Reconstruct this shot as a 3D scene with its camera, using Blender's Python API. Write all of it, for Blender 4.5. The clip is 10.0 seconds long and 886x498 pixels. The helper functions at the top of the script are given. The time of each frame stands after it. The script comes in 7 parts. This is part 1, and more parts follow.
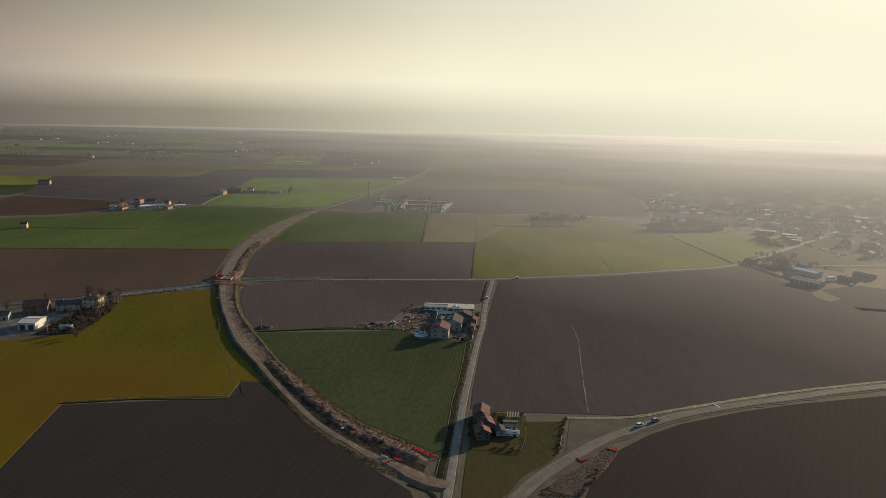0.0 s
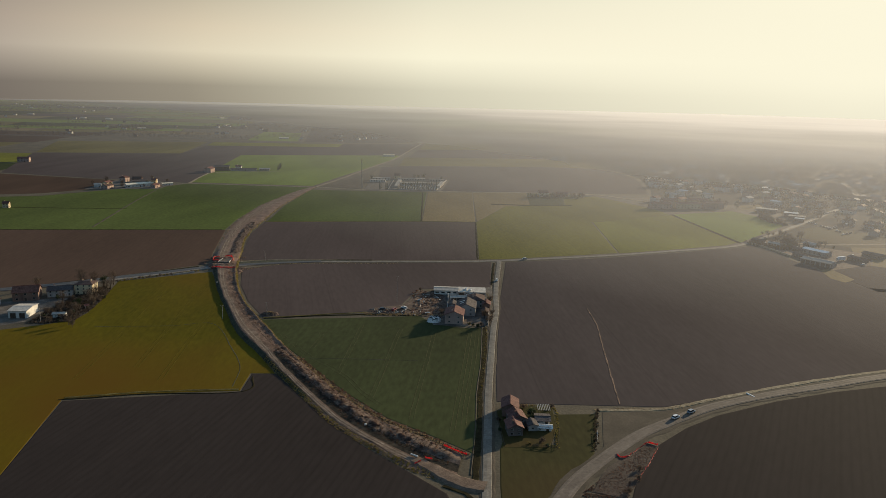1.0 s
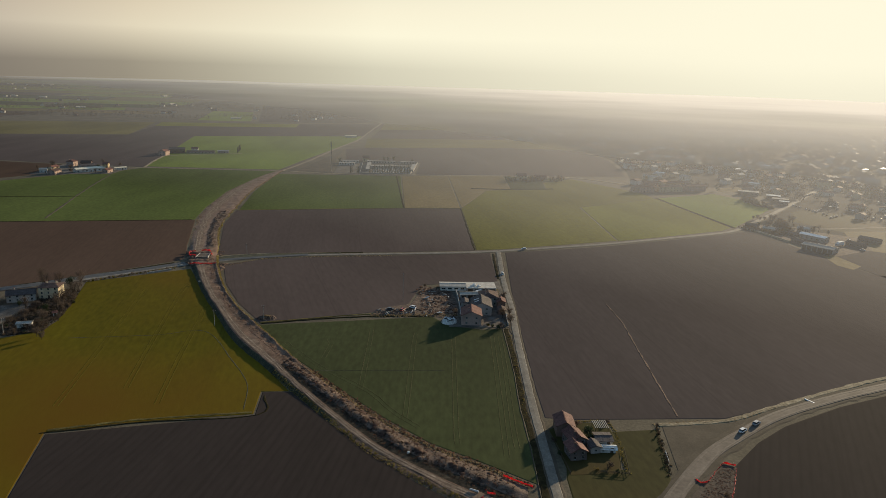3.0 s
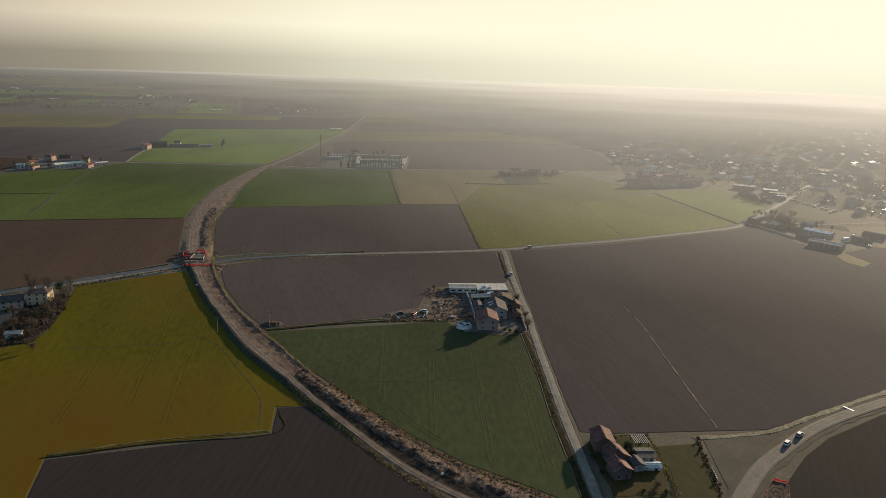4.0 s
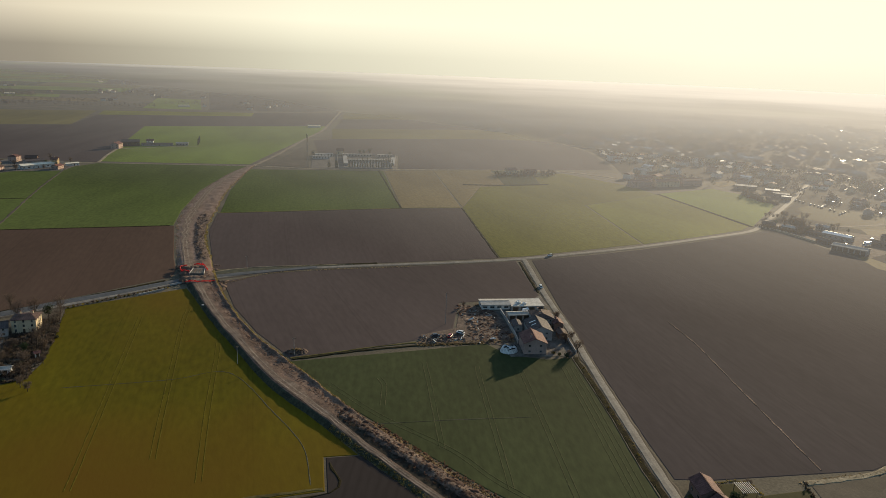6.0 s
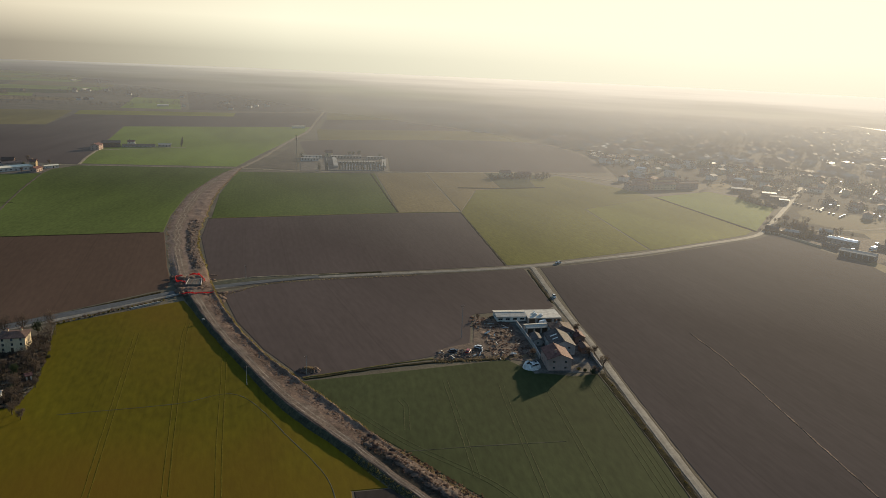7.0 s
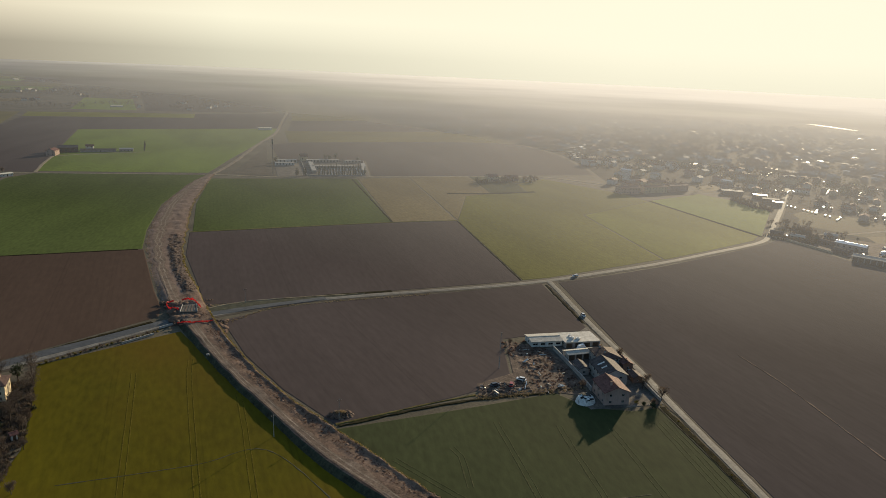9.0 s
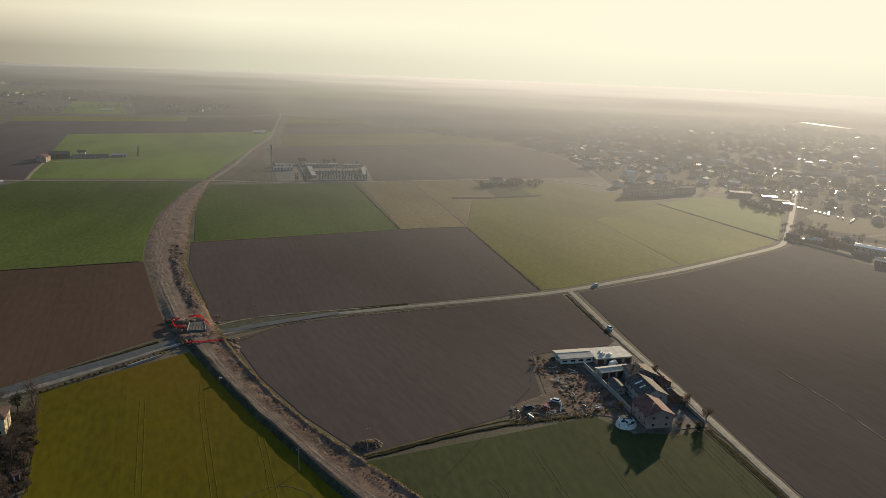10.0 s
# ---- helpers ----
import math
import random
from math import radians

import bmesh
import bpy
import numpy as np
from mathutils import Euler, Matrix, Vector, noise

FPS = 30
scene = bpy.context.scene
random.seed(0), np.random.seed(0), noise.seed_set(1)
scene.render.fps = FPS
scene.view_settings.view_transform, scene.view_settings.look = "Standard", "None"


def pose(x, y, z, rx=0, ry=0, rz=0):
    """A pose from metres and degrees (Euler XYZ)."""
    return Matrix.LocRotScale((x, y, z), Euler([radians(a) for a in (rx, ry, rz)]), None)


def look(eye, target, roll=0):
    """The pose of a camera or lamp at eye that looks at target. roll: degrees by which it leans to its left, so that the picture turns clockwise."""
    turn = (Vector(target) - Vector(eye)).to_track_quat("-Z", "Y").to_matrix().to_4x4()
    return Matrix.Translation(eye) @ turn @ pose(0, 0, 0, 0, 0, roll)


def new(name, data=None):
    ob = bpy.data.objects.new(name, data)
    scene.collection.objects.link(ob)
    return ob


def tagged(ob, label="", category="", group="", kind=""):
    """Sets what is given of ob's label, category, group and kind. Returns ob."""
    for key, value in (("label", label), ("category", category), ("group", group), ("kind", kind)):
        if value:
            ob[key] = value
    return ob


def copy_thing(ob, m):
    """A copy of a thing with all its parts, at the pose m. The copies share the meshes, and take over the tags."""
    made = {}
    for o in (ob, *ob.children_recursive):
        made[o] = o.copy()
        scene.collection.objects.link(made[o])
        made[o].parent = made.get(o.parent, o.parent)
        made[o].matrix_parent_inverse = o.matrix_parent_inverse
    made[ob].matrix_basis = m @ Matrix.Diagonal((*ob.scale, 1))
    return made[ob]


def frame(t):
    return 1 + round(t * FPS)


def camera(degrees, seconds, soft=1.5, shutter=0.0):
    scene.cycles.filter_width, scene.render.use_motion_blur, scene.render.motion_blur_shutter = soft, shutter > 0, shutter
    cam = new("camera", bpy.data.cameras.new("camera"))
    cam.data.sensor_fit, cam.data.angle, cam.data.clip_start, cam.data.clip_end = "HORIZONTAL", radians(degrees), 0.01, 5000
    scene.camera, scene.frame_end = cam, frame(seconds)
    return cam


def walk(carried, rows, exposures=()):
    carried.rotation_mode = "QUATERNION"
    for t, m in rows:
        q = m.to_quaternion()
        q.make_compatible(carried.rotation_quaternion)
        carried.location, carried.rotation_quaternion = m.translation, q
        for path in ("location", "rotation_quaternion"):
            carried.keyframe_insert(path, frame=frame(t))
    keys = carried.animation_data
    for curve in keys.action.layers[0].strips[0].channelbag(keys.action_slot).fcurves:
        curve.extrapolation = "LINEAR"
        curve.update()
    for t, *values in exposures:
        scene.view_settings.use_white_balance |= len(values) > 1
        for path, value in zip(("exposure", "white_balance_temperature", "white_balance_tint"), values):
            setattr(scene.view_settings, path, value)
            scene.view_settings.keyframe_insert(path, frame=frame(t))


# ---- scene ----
cam = camera(64.4, 10.0, soft=0.8)
METRES, EYE, TILT, LEAN, TURN = 255.8, 131.8, 0.22, 0.0, 0.0
ROWS = [
    (0.0, 0.0, 0.0, 0.0, 0.24, -10.99, -1.21),
    (0.5, -0.037, 0.0359, -0.0006, -0.72, -11.98, -1.29),
    (1.0, -0.0726, 0.0731, -0.0021, -1.22, -12.88, -1.34),
    (1.5, -0.1083, 0.1095, -0.0033, -2.51, -13.29, -1.4),
    (2.0, -0.1432, 0.1466, -0.0038, -3.8, -13.7, -1.49),
    (2.5, -0.1779, 0.1843, -0.0051, -4.7, -14.07, -1.58),
    (4.0, -0.2775, 0.2984, -0.0052, -7.41, -15.03, -1.87),
    (4.5, -0.3095, 0.3382, -0.0056, -8.2, -15.18, -1.82),
    (5.0, -0.3411, 0.3773, -0.0068, -8.96, -15.28, -1.86),
    (5.5, -0.3713, 0.4166, -0.0063, -9.69, -15.33, -2.03),
    (7.0, -0.4595, 0.5408, -0.0085, -12.27, -15.27, -2.52),
    (7.5, -0.4874, 0.5814, -0.0092, -13.33, -15.25, -2.72),
    (8.0, -0.515, 0.6218, -0.0091, -14.12, -15.25, -2.93),
    (8.5, -0.5412, 0.6638, -0.01, -15.06, -15.29, -2.89),
    (9.0, -0.563, 0.7062, -0.0098, -16.07, -15.23, -2.62),
    (9.5, -0.5819, 0.7493, -0.0095, -16.68, -15.2, -2.4),
    (10.0, -0.5992, 0.7925, -0.0091, -16.98, -15.16, -2.27),
]
walk(cam, [(t, pose(0, 0, EYE, TILT, LEAN, TURN) @ pose(METRES * x, METRES * y, METRES * z, 90 + pitch, roll, yaw)) for t, x, y, z, yaw, pitch, roll in ROWS], exposures=[(0, 0.26), (2.5, 0.28), (5.0, 0.40), (7.2, 0.42), (10.0, 0.30)])

# ---- daylight: low hazy winter sun ahead to the right ----
SUN_AZ, SUN_EL = 45.0, 12.5
to_sun = Vector((math.sin(radians(SUN_AZ)) * math.cos(radians(SUN_EL)), math.cos(radians(SUN_AZ)) * math.cos(radians(SUN_EL)), math.sin(radians(SUN_EL))))
sun = new("sun", bpy.data.lights.new("sun", "SUN"))
sun.data.energy, sun.data.angle, sun.data.color = 5.0, radians(1.0), (1.0, 0.81, 0.53)
sun.matrix_world = look(to_sun * 3000, (0, 0, 0))


def build_sky():
    world = bpy.data.worlds.new("sky")
    world.use_nodes = True
    scene.world = world
    nt = world.node_tree
    nt.nodes.clear()
    N, L = nt.nodes.new, nt.links.new
    sky = N("ShaderNodeTexSky")
    sky.sky_type, sky.sun_disc = "NISHITA", False
    sky.sun_elevation, sky.sun_rotation = radians(SUN_EL), radians(SUN_AZ)
    sky.air_density, sky.dust_density, sky.ozone_density, sky.altitude = 1.6, 0.8, 4.0, 100
    tc = N("ShaderNodeTexCoord")
    sep = N("ShaderNodeSeparateXYZ")
    L(tc.outputs["Generated"], sep.inputs[0])
    flat = N("ShaderNodeVectorMath"); flat.operation = "MULTIPLY"; flat.inputs[1].default_value = (1, 1, 0)
    L(tc.outputs["Generated"], flat.inputs[0])
    nrm = N("ShaderNodeVectorMath"); nrm.operation = "NORMALIZE"
    L(flat.outputs[0], nrm.inputs[0])
    dot = N("ShaderNodeVectorMath"); dot.operation = "DOT_PRODUCT"
    dot.inputs[1].default_value = (math.sin(radians(SUN_AZ)), math.cos(radians(SUN_AZ)), 0)
    L(nrm.outputs[0], dot.inputs[0])
    # the milky air near the ground: brighter and creamier towards the sun
    glow = N("ShaderNodeValToRGB")
    glow.color_ramp.elements[0].position, glow.color_ramp.elements[0].color = 0.0, (0.10, 0.10, 0.105, 1)
    glow.color_ramp.elements[1].position, glow.color_ramp.elements[1].color = 1.0, (0.82, 0.775, 0.60, 1)
    for p, c in SKY_GLOW:
        e = glow.color_ramp.elements.new(p); e.color = (*c, 1)
    L(dot.outputs["Value"], glow.inputs[0])
    # a dimmer, greyer band where the line of sight runs through the ground haze
    band = N("ShaderNodeValToRGB")
    band.color_ramp.elements[0].position, band.color_ramp.elements[0].color = 0.0, (*SKY_BAND, 1)
    band.color_ramp.elements[1].position, band.color_ramp.elements[1].color = SKY_BAND_TOP, (1, 1, 1, 1)
    for p, c in ((0.075, (0.92, 0.89, 0.88, 1)), (0.105, (0.76, 0.75, 0.75, 1)), (0.13, (0.62, 0.64, 0.65, 1)), (0.17, (0.50, 0.54, 0.58, 1)), (0.4, (0.40, 0.46, 0.54, 1))):
        band.color_ramp.elements.new(p).color = c
    L(sep.outputs["Z"], band.inputs[0])
    dim = N("ShaderNodeMix"); dim.data_type, dim.blend_type = "RGBA", "MULTIPLY"
    lo = N("ShaderNodeMapRange"); lo.inputs["From Min"].default_value, lo.inputs["From Max"].default_value = 0.97, 0.45
    L(dot.outputs["Value"], lo.inputs["Value"])
    # the view sinks into the mist below the horizon
    sink = N("ShaderNodeMapRange"); sink.interpolation_type = "SMOOTHSTEP"
    for key, v in (("From Min", -0.03), ("From Max", 0.03), ("To Min", SKY_SINK), ("To Max", 1.0)):
        sink.inputs[key].default_value = v
    L(sep.outputs["Z"], sink.inputs["Value"])
    sunk = N("ShaderNodeVectorMath"); sunk.operation = "SCALE"
    L(dim.outputs["Result"], sunk.inputs[0]); L(sink.outputs[0], sunk.inputs["Scale"])
    L(lo.outputs[0], dim.inputs["Factor"]); L(glow.outputs[0], dim.inputs["A"]); L(band.outputs[0], dim.inputs["B"])
    scale = N("ShaderNodeVectorMath"); scale.operation = "SCALE"; scale.inputs["Scale"].default_value = 0.14
    L(sky.outputs[0], scale.inputs[0])
    height = N("ShaderNodeMapRange")
    height.interpolation_type = "SMOOTHSTEP"
    height.inputs["From Min"].default_value, height.inputs["From Max"].default_value = 0.10, 0.36
    height.inputs["To Min"].default_value, height.inputs["To Max"].default_value = 1.0, 0.05
    L(sep.outputs["Z"], height.inputs["Value"])
    mix = N("ShaderNodeMix"); mix.data_type = "RGBA"
    L(height.outputs[0], mix.inputs["Factor"]); L(scale.outputs[0], mix.inputs["A"]); L(sunk.outputs[0], mix.inputs["B"])
    bg = N("ShaderNodeBackground"); out = N("ShaderNodeOutputWorld")
    bg.inputs["Strength"].default_value = SKY_STRENGTH
    L(mix.outputs["Result"], bg.inputs[0]); L(bg.outputs[0], out.inputs[0])


SKY_GLOW = [(0.22, (0.34, 0.288, 0.24)), (0.47, (0.63, 0.56, 0.415)), (0.71, (0.80, 0.755, 0.575))]
SKY_BAND, SKY_BAND_TOP, SKY_STRENGTH, SKY_SINK = (0.46, 0.46, 0.47), 0.044, 1.0, 0.90
build_sky()


# ---- materials ----
def material(name, rough=0.9, metallic=0.0):
    m = bpy.data.materials.new(name)
    m.use_nodes = True
    b = m.node_tree.nodes["Principled BSDF"]
    b.inputs["Roughness"].default_value, b.inputs["Metallic"].default_value = rough, metallic
    b.inputs["Specular IOR Level"].default_value = 0.25
    return m, m.node_tree, b


def mottled(name, stops, scale=0.05, detail=6, stretch=(1, 1, 1), rough=0.9, bump=0.0, bump_scale=1.0, fine=None, spot=None, per_object=0.0, coords="Object", rings=None, metallic=0.0, spec=0.25, leafy=0.0):
    """Colour stops over broad noise, finer grain on top, relief from a third noise; optional drill lines along local y."""
    m, nt, b = material(name, rough, metallic)
    N, L = nt.nodes.new, nt.links.new
    b.inputs["Specular IOR Level"].default_value = spec
    tc = N("ShaderNodeTexCoord")
    mp = N("ShaderNodeMapping"); mp.inputs["Scale"].default_value = stretch
    L(tc.outputs[coords], mp.inputs[0])
    n1 = N("ShaderNodeTexNoise"); n1.inputs["Scale"].default_value, n1.inputs["Detail"].default_value, n1.inputs["Roughness"].default_value = scale, detail, 0.6
    L(mp.outputs[0], n1.inputs["Vector"])
    ramp = N("ShaderNodeValToRGB")
    for i, (p, c) in enumerate(stops):
        e = ramp.color_ramp.elements[i] if i < 2 else ramp.color_ramp.elements.new(p)
        e.position, e.color = p, (*c, 1)
    L(n1.outputs["Fac"], ramp.inputs[0])
    col = ramp.outputs[0]
    if fine:
        fs, amount = fine
        n2 = N("ShaderNodeTexNoise"); n2.inputs["Scale"].default_value, n2.inputs["Detail"].default_value = fs, 4
        L(mp.outputs[0], n2.inputs["Vector"])
        mr = N("ShaderNodeMapRange"); mr.inputs["From Min"].default_value, mr.inputs["From Max"].default_value = 0.3, 0.7
        mr.inputs["To Min"].default_value, mr.inputs["To Max"].default_value = 1 - amount, 1 + amount
        L(n2.outputs["Fac"], mr.inputs["Value"])
        mul = N("ShaderNodeVectorMath"); mul.operation = "SCALE"
        L(col, mul.inputs[0]); L(mr.outputs[0], mul.inputs["Scale"])
        col = mul.outputs[0]
    if rings:
        # drill rows and tramlines: period in metres along local x, depth of tone, wobble
        for period, amount, width, *gap in rings:
            sx = N("ShaderNodeSeparateXYZ"); L(tc.outputs[coords], sx.inputs[0])
            wob = N("ShaderNodeTexNoise"); wob.inputs["Scale"].default_value = 0.02
            L(tc.outputs[coords], wob.inputs["Vector"])
            ad = N("ShaderNodeMath"); ad.operation = "MULTIPLY_ADD"; ad.inputs[1].default_value = 1.5
            L(wob.outputs["Fac"], ad.inputs[0]); L(sx.outputs["X"], ad.inputs[2])
            dv = N("ShaderNodeMath"); dv.operation = "DIVIDE"; dv.inputs[1].default_value = period
            L(ad.outputs[0], dv.inputs[0])
            pp = N("ShaderNodeMath"); pp.operation = "PINGPONG"; pp.inputs[1].default_value = 0.5
            L(dv.outputs[0], pp.inputs[0])
            if gap:
                off = N("ShaderNodeMath"); off.operation = "SUBTRACT"; off.inputs[1].default_value = gap[0] / period
                L(pp.outputs[0], off.inputs[0])
                pp = N("ShaderNodeMath"); pp.operation = "ABSOLUTE"
                L(off.outputs[0], pp.inputs[0])
            st = N("ShaderNodeMapRange"); st.inputs["From Min"].default_value, st.inputs["From Max"].default_value = 0.0, width / period
            st.inputs["To Min"].default_value, st.inputs["To Max"].default_value = 1 - amount, 1.0
            L(pp.outputs[0], st.inputs["Value"])
            mul = N("ShaderNodeVectorMath"); mul.operation = "SCALE"
            L(col, mul.inputs[0]); L(st.outputs[0], mul.inputs["Scale"])
            col = mul.outputs[0]
    if spot:
        c2, s2, thr = spot
        n3 = N("ShaderNodeTexNoise"); n3.inputs["Scale"].default_value, n3.inputs["Detail"].default_value = s2, 5
        L(tc.outputs[coords], n3.inputs["Vector"])
        mr = N("ShaderNodeMapRange"); mr.inputs["From Min"].default_value, mr.inputs["From Max"].default_value = thr - 0.04, thr + 0.20
        L(n3.outputs["Fac"], mr.inputs["Value"])
        mx = N("ShaderNodeMix"); mx.data_type = "RGBA"; mx.inputs["B"].default_value = (*c2, 1)
        L(mr.outputs[0], mx.inputs["Factor"]); L(col, mx.inputs["A"])
        col = mx.outputs["Result"]
    if per_object:
        info = N("ShaderNodeObjectInfo")
        mr = N("ShaderNodeMapRange"); mr.inputs["To Min"].default_value, mr.inputs["To Max"].default_value = 1 - per_object, 1 + per_object
        L(info.outputs["Random"], mr.inputs["Value"])
        mul = N("ShaderNodeVectorMath"); mul.operation = "SCALE"
        L(col, mul.inputs[0]); L(mr.outputs[0], mul.inputs["Scale"])
        col = mul.outputs[0]
    L(col, b.inputs["Base Color"])
    if leafy:
        # thin blades and leaves let part of the light through
        tr = N("ShaderNodeBsdfTranslucent"); L(col, tr.inputs[0])
        mx = N("ShaderNodeMixShader"); mx.inputs[0].default_value = leafy
        L(b.outputs[0], mx.inputs[1]); L(tr.outputs[0], mx.inputs[2]); L(mx.outputs[0], nt.nodes["Material Output"].inputs[0])
    if bump:
        n4 = N("ShaderNodeTexNoise"); n4.inputs["Scale"].default_value, n4.inputs["Detail"].default_value = bump_scale, 5
        L(mp.outputs[0], n4.inputs["Vector"])
        bp = N("ShaderNodeBump"); bp.inputs["Strength"].default_value, bp.inputs["Distance"].default_value = bump, 0.3
        L(n4.outputs["Fac"], bp.inputs["Height"]); L(bp.outputs[0], b.inputs["Normal"])
    return m


def soil(name, c, rows=4.0, deep=0.04, grain=0.45):
    d, l = tuple(v * 0.80 for v in c), tuple(v * 1.2 for v in c)
    return mottled(name, [(0.3, d), (0.5, c), (0.72, l)], 0.012, 9, (1, 0.22, 1), 0.95, 0.08, 0.8, (grain, 0.075), rings=[(rows, deep, 0.9), (27.0, 0.08, 0.5, 1.0)] if rows else None, spec=0.04)


def crop(name, c, tram=24.0, patch=0.0, patch_c=(0.16, 0.11, 0.02), tram_depth=0.22):
    d, l = tuple(v * 0.68 for v in c), tuple(v * 1.3 for v in c)
    return mottled(name, [(0.3, d), (0.5, c), (0.7, l)], 0.01, 9, (1, 0.35, 1), 0.85, 0.08, 1.2, (0.45, 0.17), rings=[(tram, tram_depth * 1.5, 0.45, 0.9), (3.0, 0.04, 0.8)],
                   spot=(patch_c, 0.006, patch) if patch else None, spec=0.04)


M_SOIL_W = soil("ploughed_soil_reddish", (0.080, 0.050, 0.036))
M_SOIL_E = soil("ploughed_soil_grey", (0.072, 0.056, 0.053))
M_SOIL_SW = soil("ploughed_soil_deep_brown", (0.037, 0.029, 0.026), 3.2, 0.11)
M_SOIL_MID = soil("ploughed_soil_dark", (0.084, 0.063, 0.057))
M_SOIL_FAR = soil("ploughed_soil_far", (0.080, 0.062, 0.058), 0, 0, 0.04)
M_SOIL_FAR_W = soil("ploughed_soil_far_reddish", (0.068, 0.042, 0.029), 0, 0, 0.04)
M_CROP_DARK = crop("young_wheat_dark", (0.046, 0.053, 0.020), tram_depth=0.02)
M_CROP_MID = crop("young_wheat_green", (0.076, 0.094, 0.024), tram_depth=0.06)
M_CROP_YEL = crop("grass_ley_olive", (0.098, 0.079, 0.004), 30.0, 0.46, (0.112, 0.062, 0.006), 0.10)
M_LAWN = crop("rough_winter_lawn", (0.052, 0.046, 0.015), 40.0, 0.50, (0.064, 0.040, 0.016), 0.05)
M_CROP_LIME = crop("meadow_lime", (0.165, 0.160, 0.026), 26.0, tram_depth=0.08)
M_CROP_DULL = crop("meadow_dull_lime", (0.142, 0.128, 0.024), 26.0, tram_depth=0.08)
M_CROP_BRIGHT = crop("meadow_bright", (0.145, 0.185, 0.032), 26.0, tram_depth=0.05)
M_STUBBLE = crop("stubble_tan", (0.185, 0.138, 0.066), 28.0, tram_depth=0.05)
M_OLIVE = crop("pasture_olive", (0.135, 0.112, 0.038), 30.0)
M_VERGE = mottled("rough_grass_verge", [(0.3, (0.040, 0.031, 0.021)), (0.5, (0.062, 0.048, 0.033)), (0.7, (0.092, 0.071, 0.050))], 0.08, 8, rough=0.95, bump=0.15, bump_scale=2.0, fine=(1.1, 0.16))
M_SPOIL_LAND = mottled("bare_reddish_waste", [(0.3, (0.040, 0.028, 0.021)), (0.5, (0.070, 0.050, 0.038)), (0.7, (0.105, 0.078, 0.060))], 0.12, 8, rough=0.95, bump=0.2, bump_scale=2.0, fine=(1.2, 0.25))
M_GROUND = mottled("field_margin_ground", [(0.3, (0.052, 0.043, 0.027)), (0.5, (0.082, 0.066, 0.043)), (0.7, (0.115, 0.094, 0.062))], 0.03, 9, rough=0.95, bump=0.3, bump_scale=1.0, fine=(0.8, 0.25))
M_ASPHALT = mottled("worn_asphalt", [(0.3, (0.105, 0.083, 0.066)), (0.55, (0.145, 0.116, 0.093)), (0.75, (0.185, 0.150, 0.120))], 0.12, 7, (1, 1, 1), 0.85, 0.05, 6, (0.9, 0.15), spec=0.15)
M_GRAVEL = mottled("pale_gravel_lane", [(0.3, (0.11, 0.095, 0.078)), (0.5, (0.16, 0.14, 0.115)), (0.7, (0.22, 0.195, 0.16))], 0.2, 7, (1, 1, 1), 0.8, 0.1, 3, (1.4, 0.2), spec=0.25)
M_EARTH = mottled("disturbed_earth", [(0.28, (0.070, 0.040, 0.027)), (0.45, (0.125, 0.075, 0.050)), (0.6, (0.175, 0.108, 0.075)), (0.75, (0.25, 0.165, 0.118))], 0.12, 9, rough=0.95, bump=0.6, bump_scale=1.5, fine=(0.9, 0.3))
M_TRACK = mottled("packed_dirt_track", [(0.3, (0.13, 0.098, 0.066)), (0.5, (0.19, 0.145, 0.10)), (0.7, (0.26, 0.205, 0.145))], 0.25, 7, rough=0.95, bump=0.3, bump_scale=2, fine=(1.5, 0.2))


# ---- building blocks ----
def mesh_of(bm, name):
    me = bpy.data.meshes.new(name)
    bm.normal_update()
    bm.to_mesh(me)
    bm.free()
    return me


def part(name, bm, mat, parent=None, label="", smooth=False):
    """Links a bmesh as one mesh object, under a thing where one is given."""
    me = bm if isinstance(bm, bpy.types.Mesh) else mesh_of(bm, name)
    if mat and not me.materials:
        me.materials.append(mat)
    if smooth:
        me.shade_smooth()
    ob = new(name, me)
    if parent:
        ob.parent = parent
    if label:
        ob["label"] = label
    return ob


def thing(name, x, y, z=0.0, rz=0.0, label="", category="", group="", kind=""):
    ob = new(name)
    ob.matrix_basis = pose(x, y, z, 0, 0, rz)
    return tagged(ob, label, category, group, kind)


def box(bm, x0, y0, z0, x1, y1, z1, bevel=0.0):
    vs = [bm.verts.new((x, y, z)) for z in (z0, z1) for x, y in ((x0, y0), (x1, y0), (x1, y1), (x0, y1))]
    fs = [bm.faces.new([vs[i] for i in q]) for q in ((3, 2, 1, 0), (4, 5, 6, 7), (0, 1, 5, 4), (1, 2, 6, 5), (2, 3, 7, 6), (3, 0, 4, 7))]
    if bevel:
        es = list({e for f in fs for e in f.edges})
        bmesh.ops.bevel(bm, geom=es, offset=bevel, segments=1, affect="EDGES")
    return vs


def boxed(*a, bevel=0.0):
    bm = bmesh.new()
    box(bm, *a, bevel=bevel)
    return bm


def tube(bm, p, q, r0, r1, n=7):
    p, q = Vector(p), Vector(q)
    d = (q - p).normalized()
    u = d.orthogonal().normalized()
    v = d.cross(u)
    rings = [[bm.verts.new(c + (u * math.cos(2 * math.pi * i / n) + v * math.sin(2 * math.pi * i / n)) * r) for i in range(n)] for c, r in ((p, r0), (q, r1))]
    for i in range(n):
        bm.faces.new((rings[0][i], rings[0][(i + 1) % n], rings[1][(i + 1) % n], rings[1][i]))
    bm.faces.new(rings[1])
    bm.faces.new(rings[0][::-1])


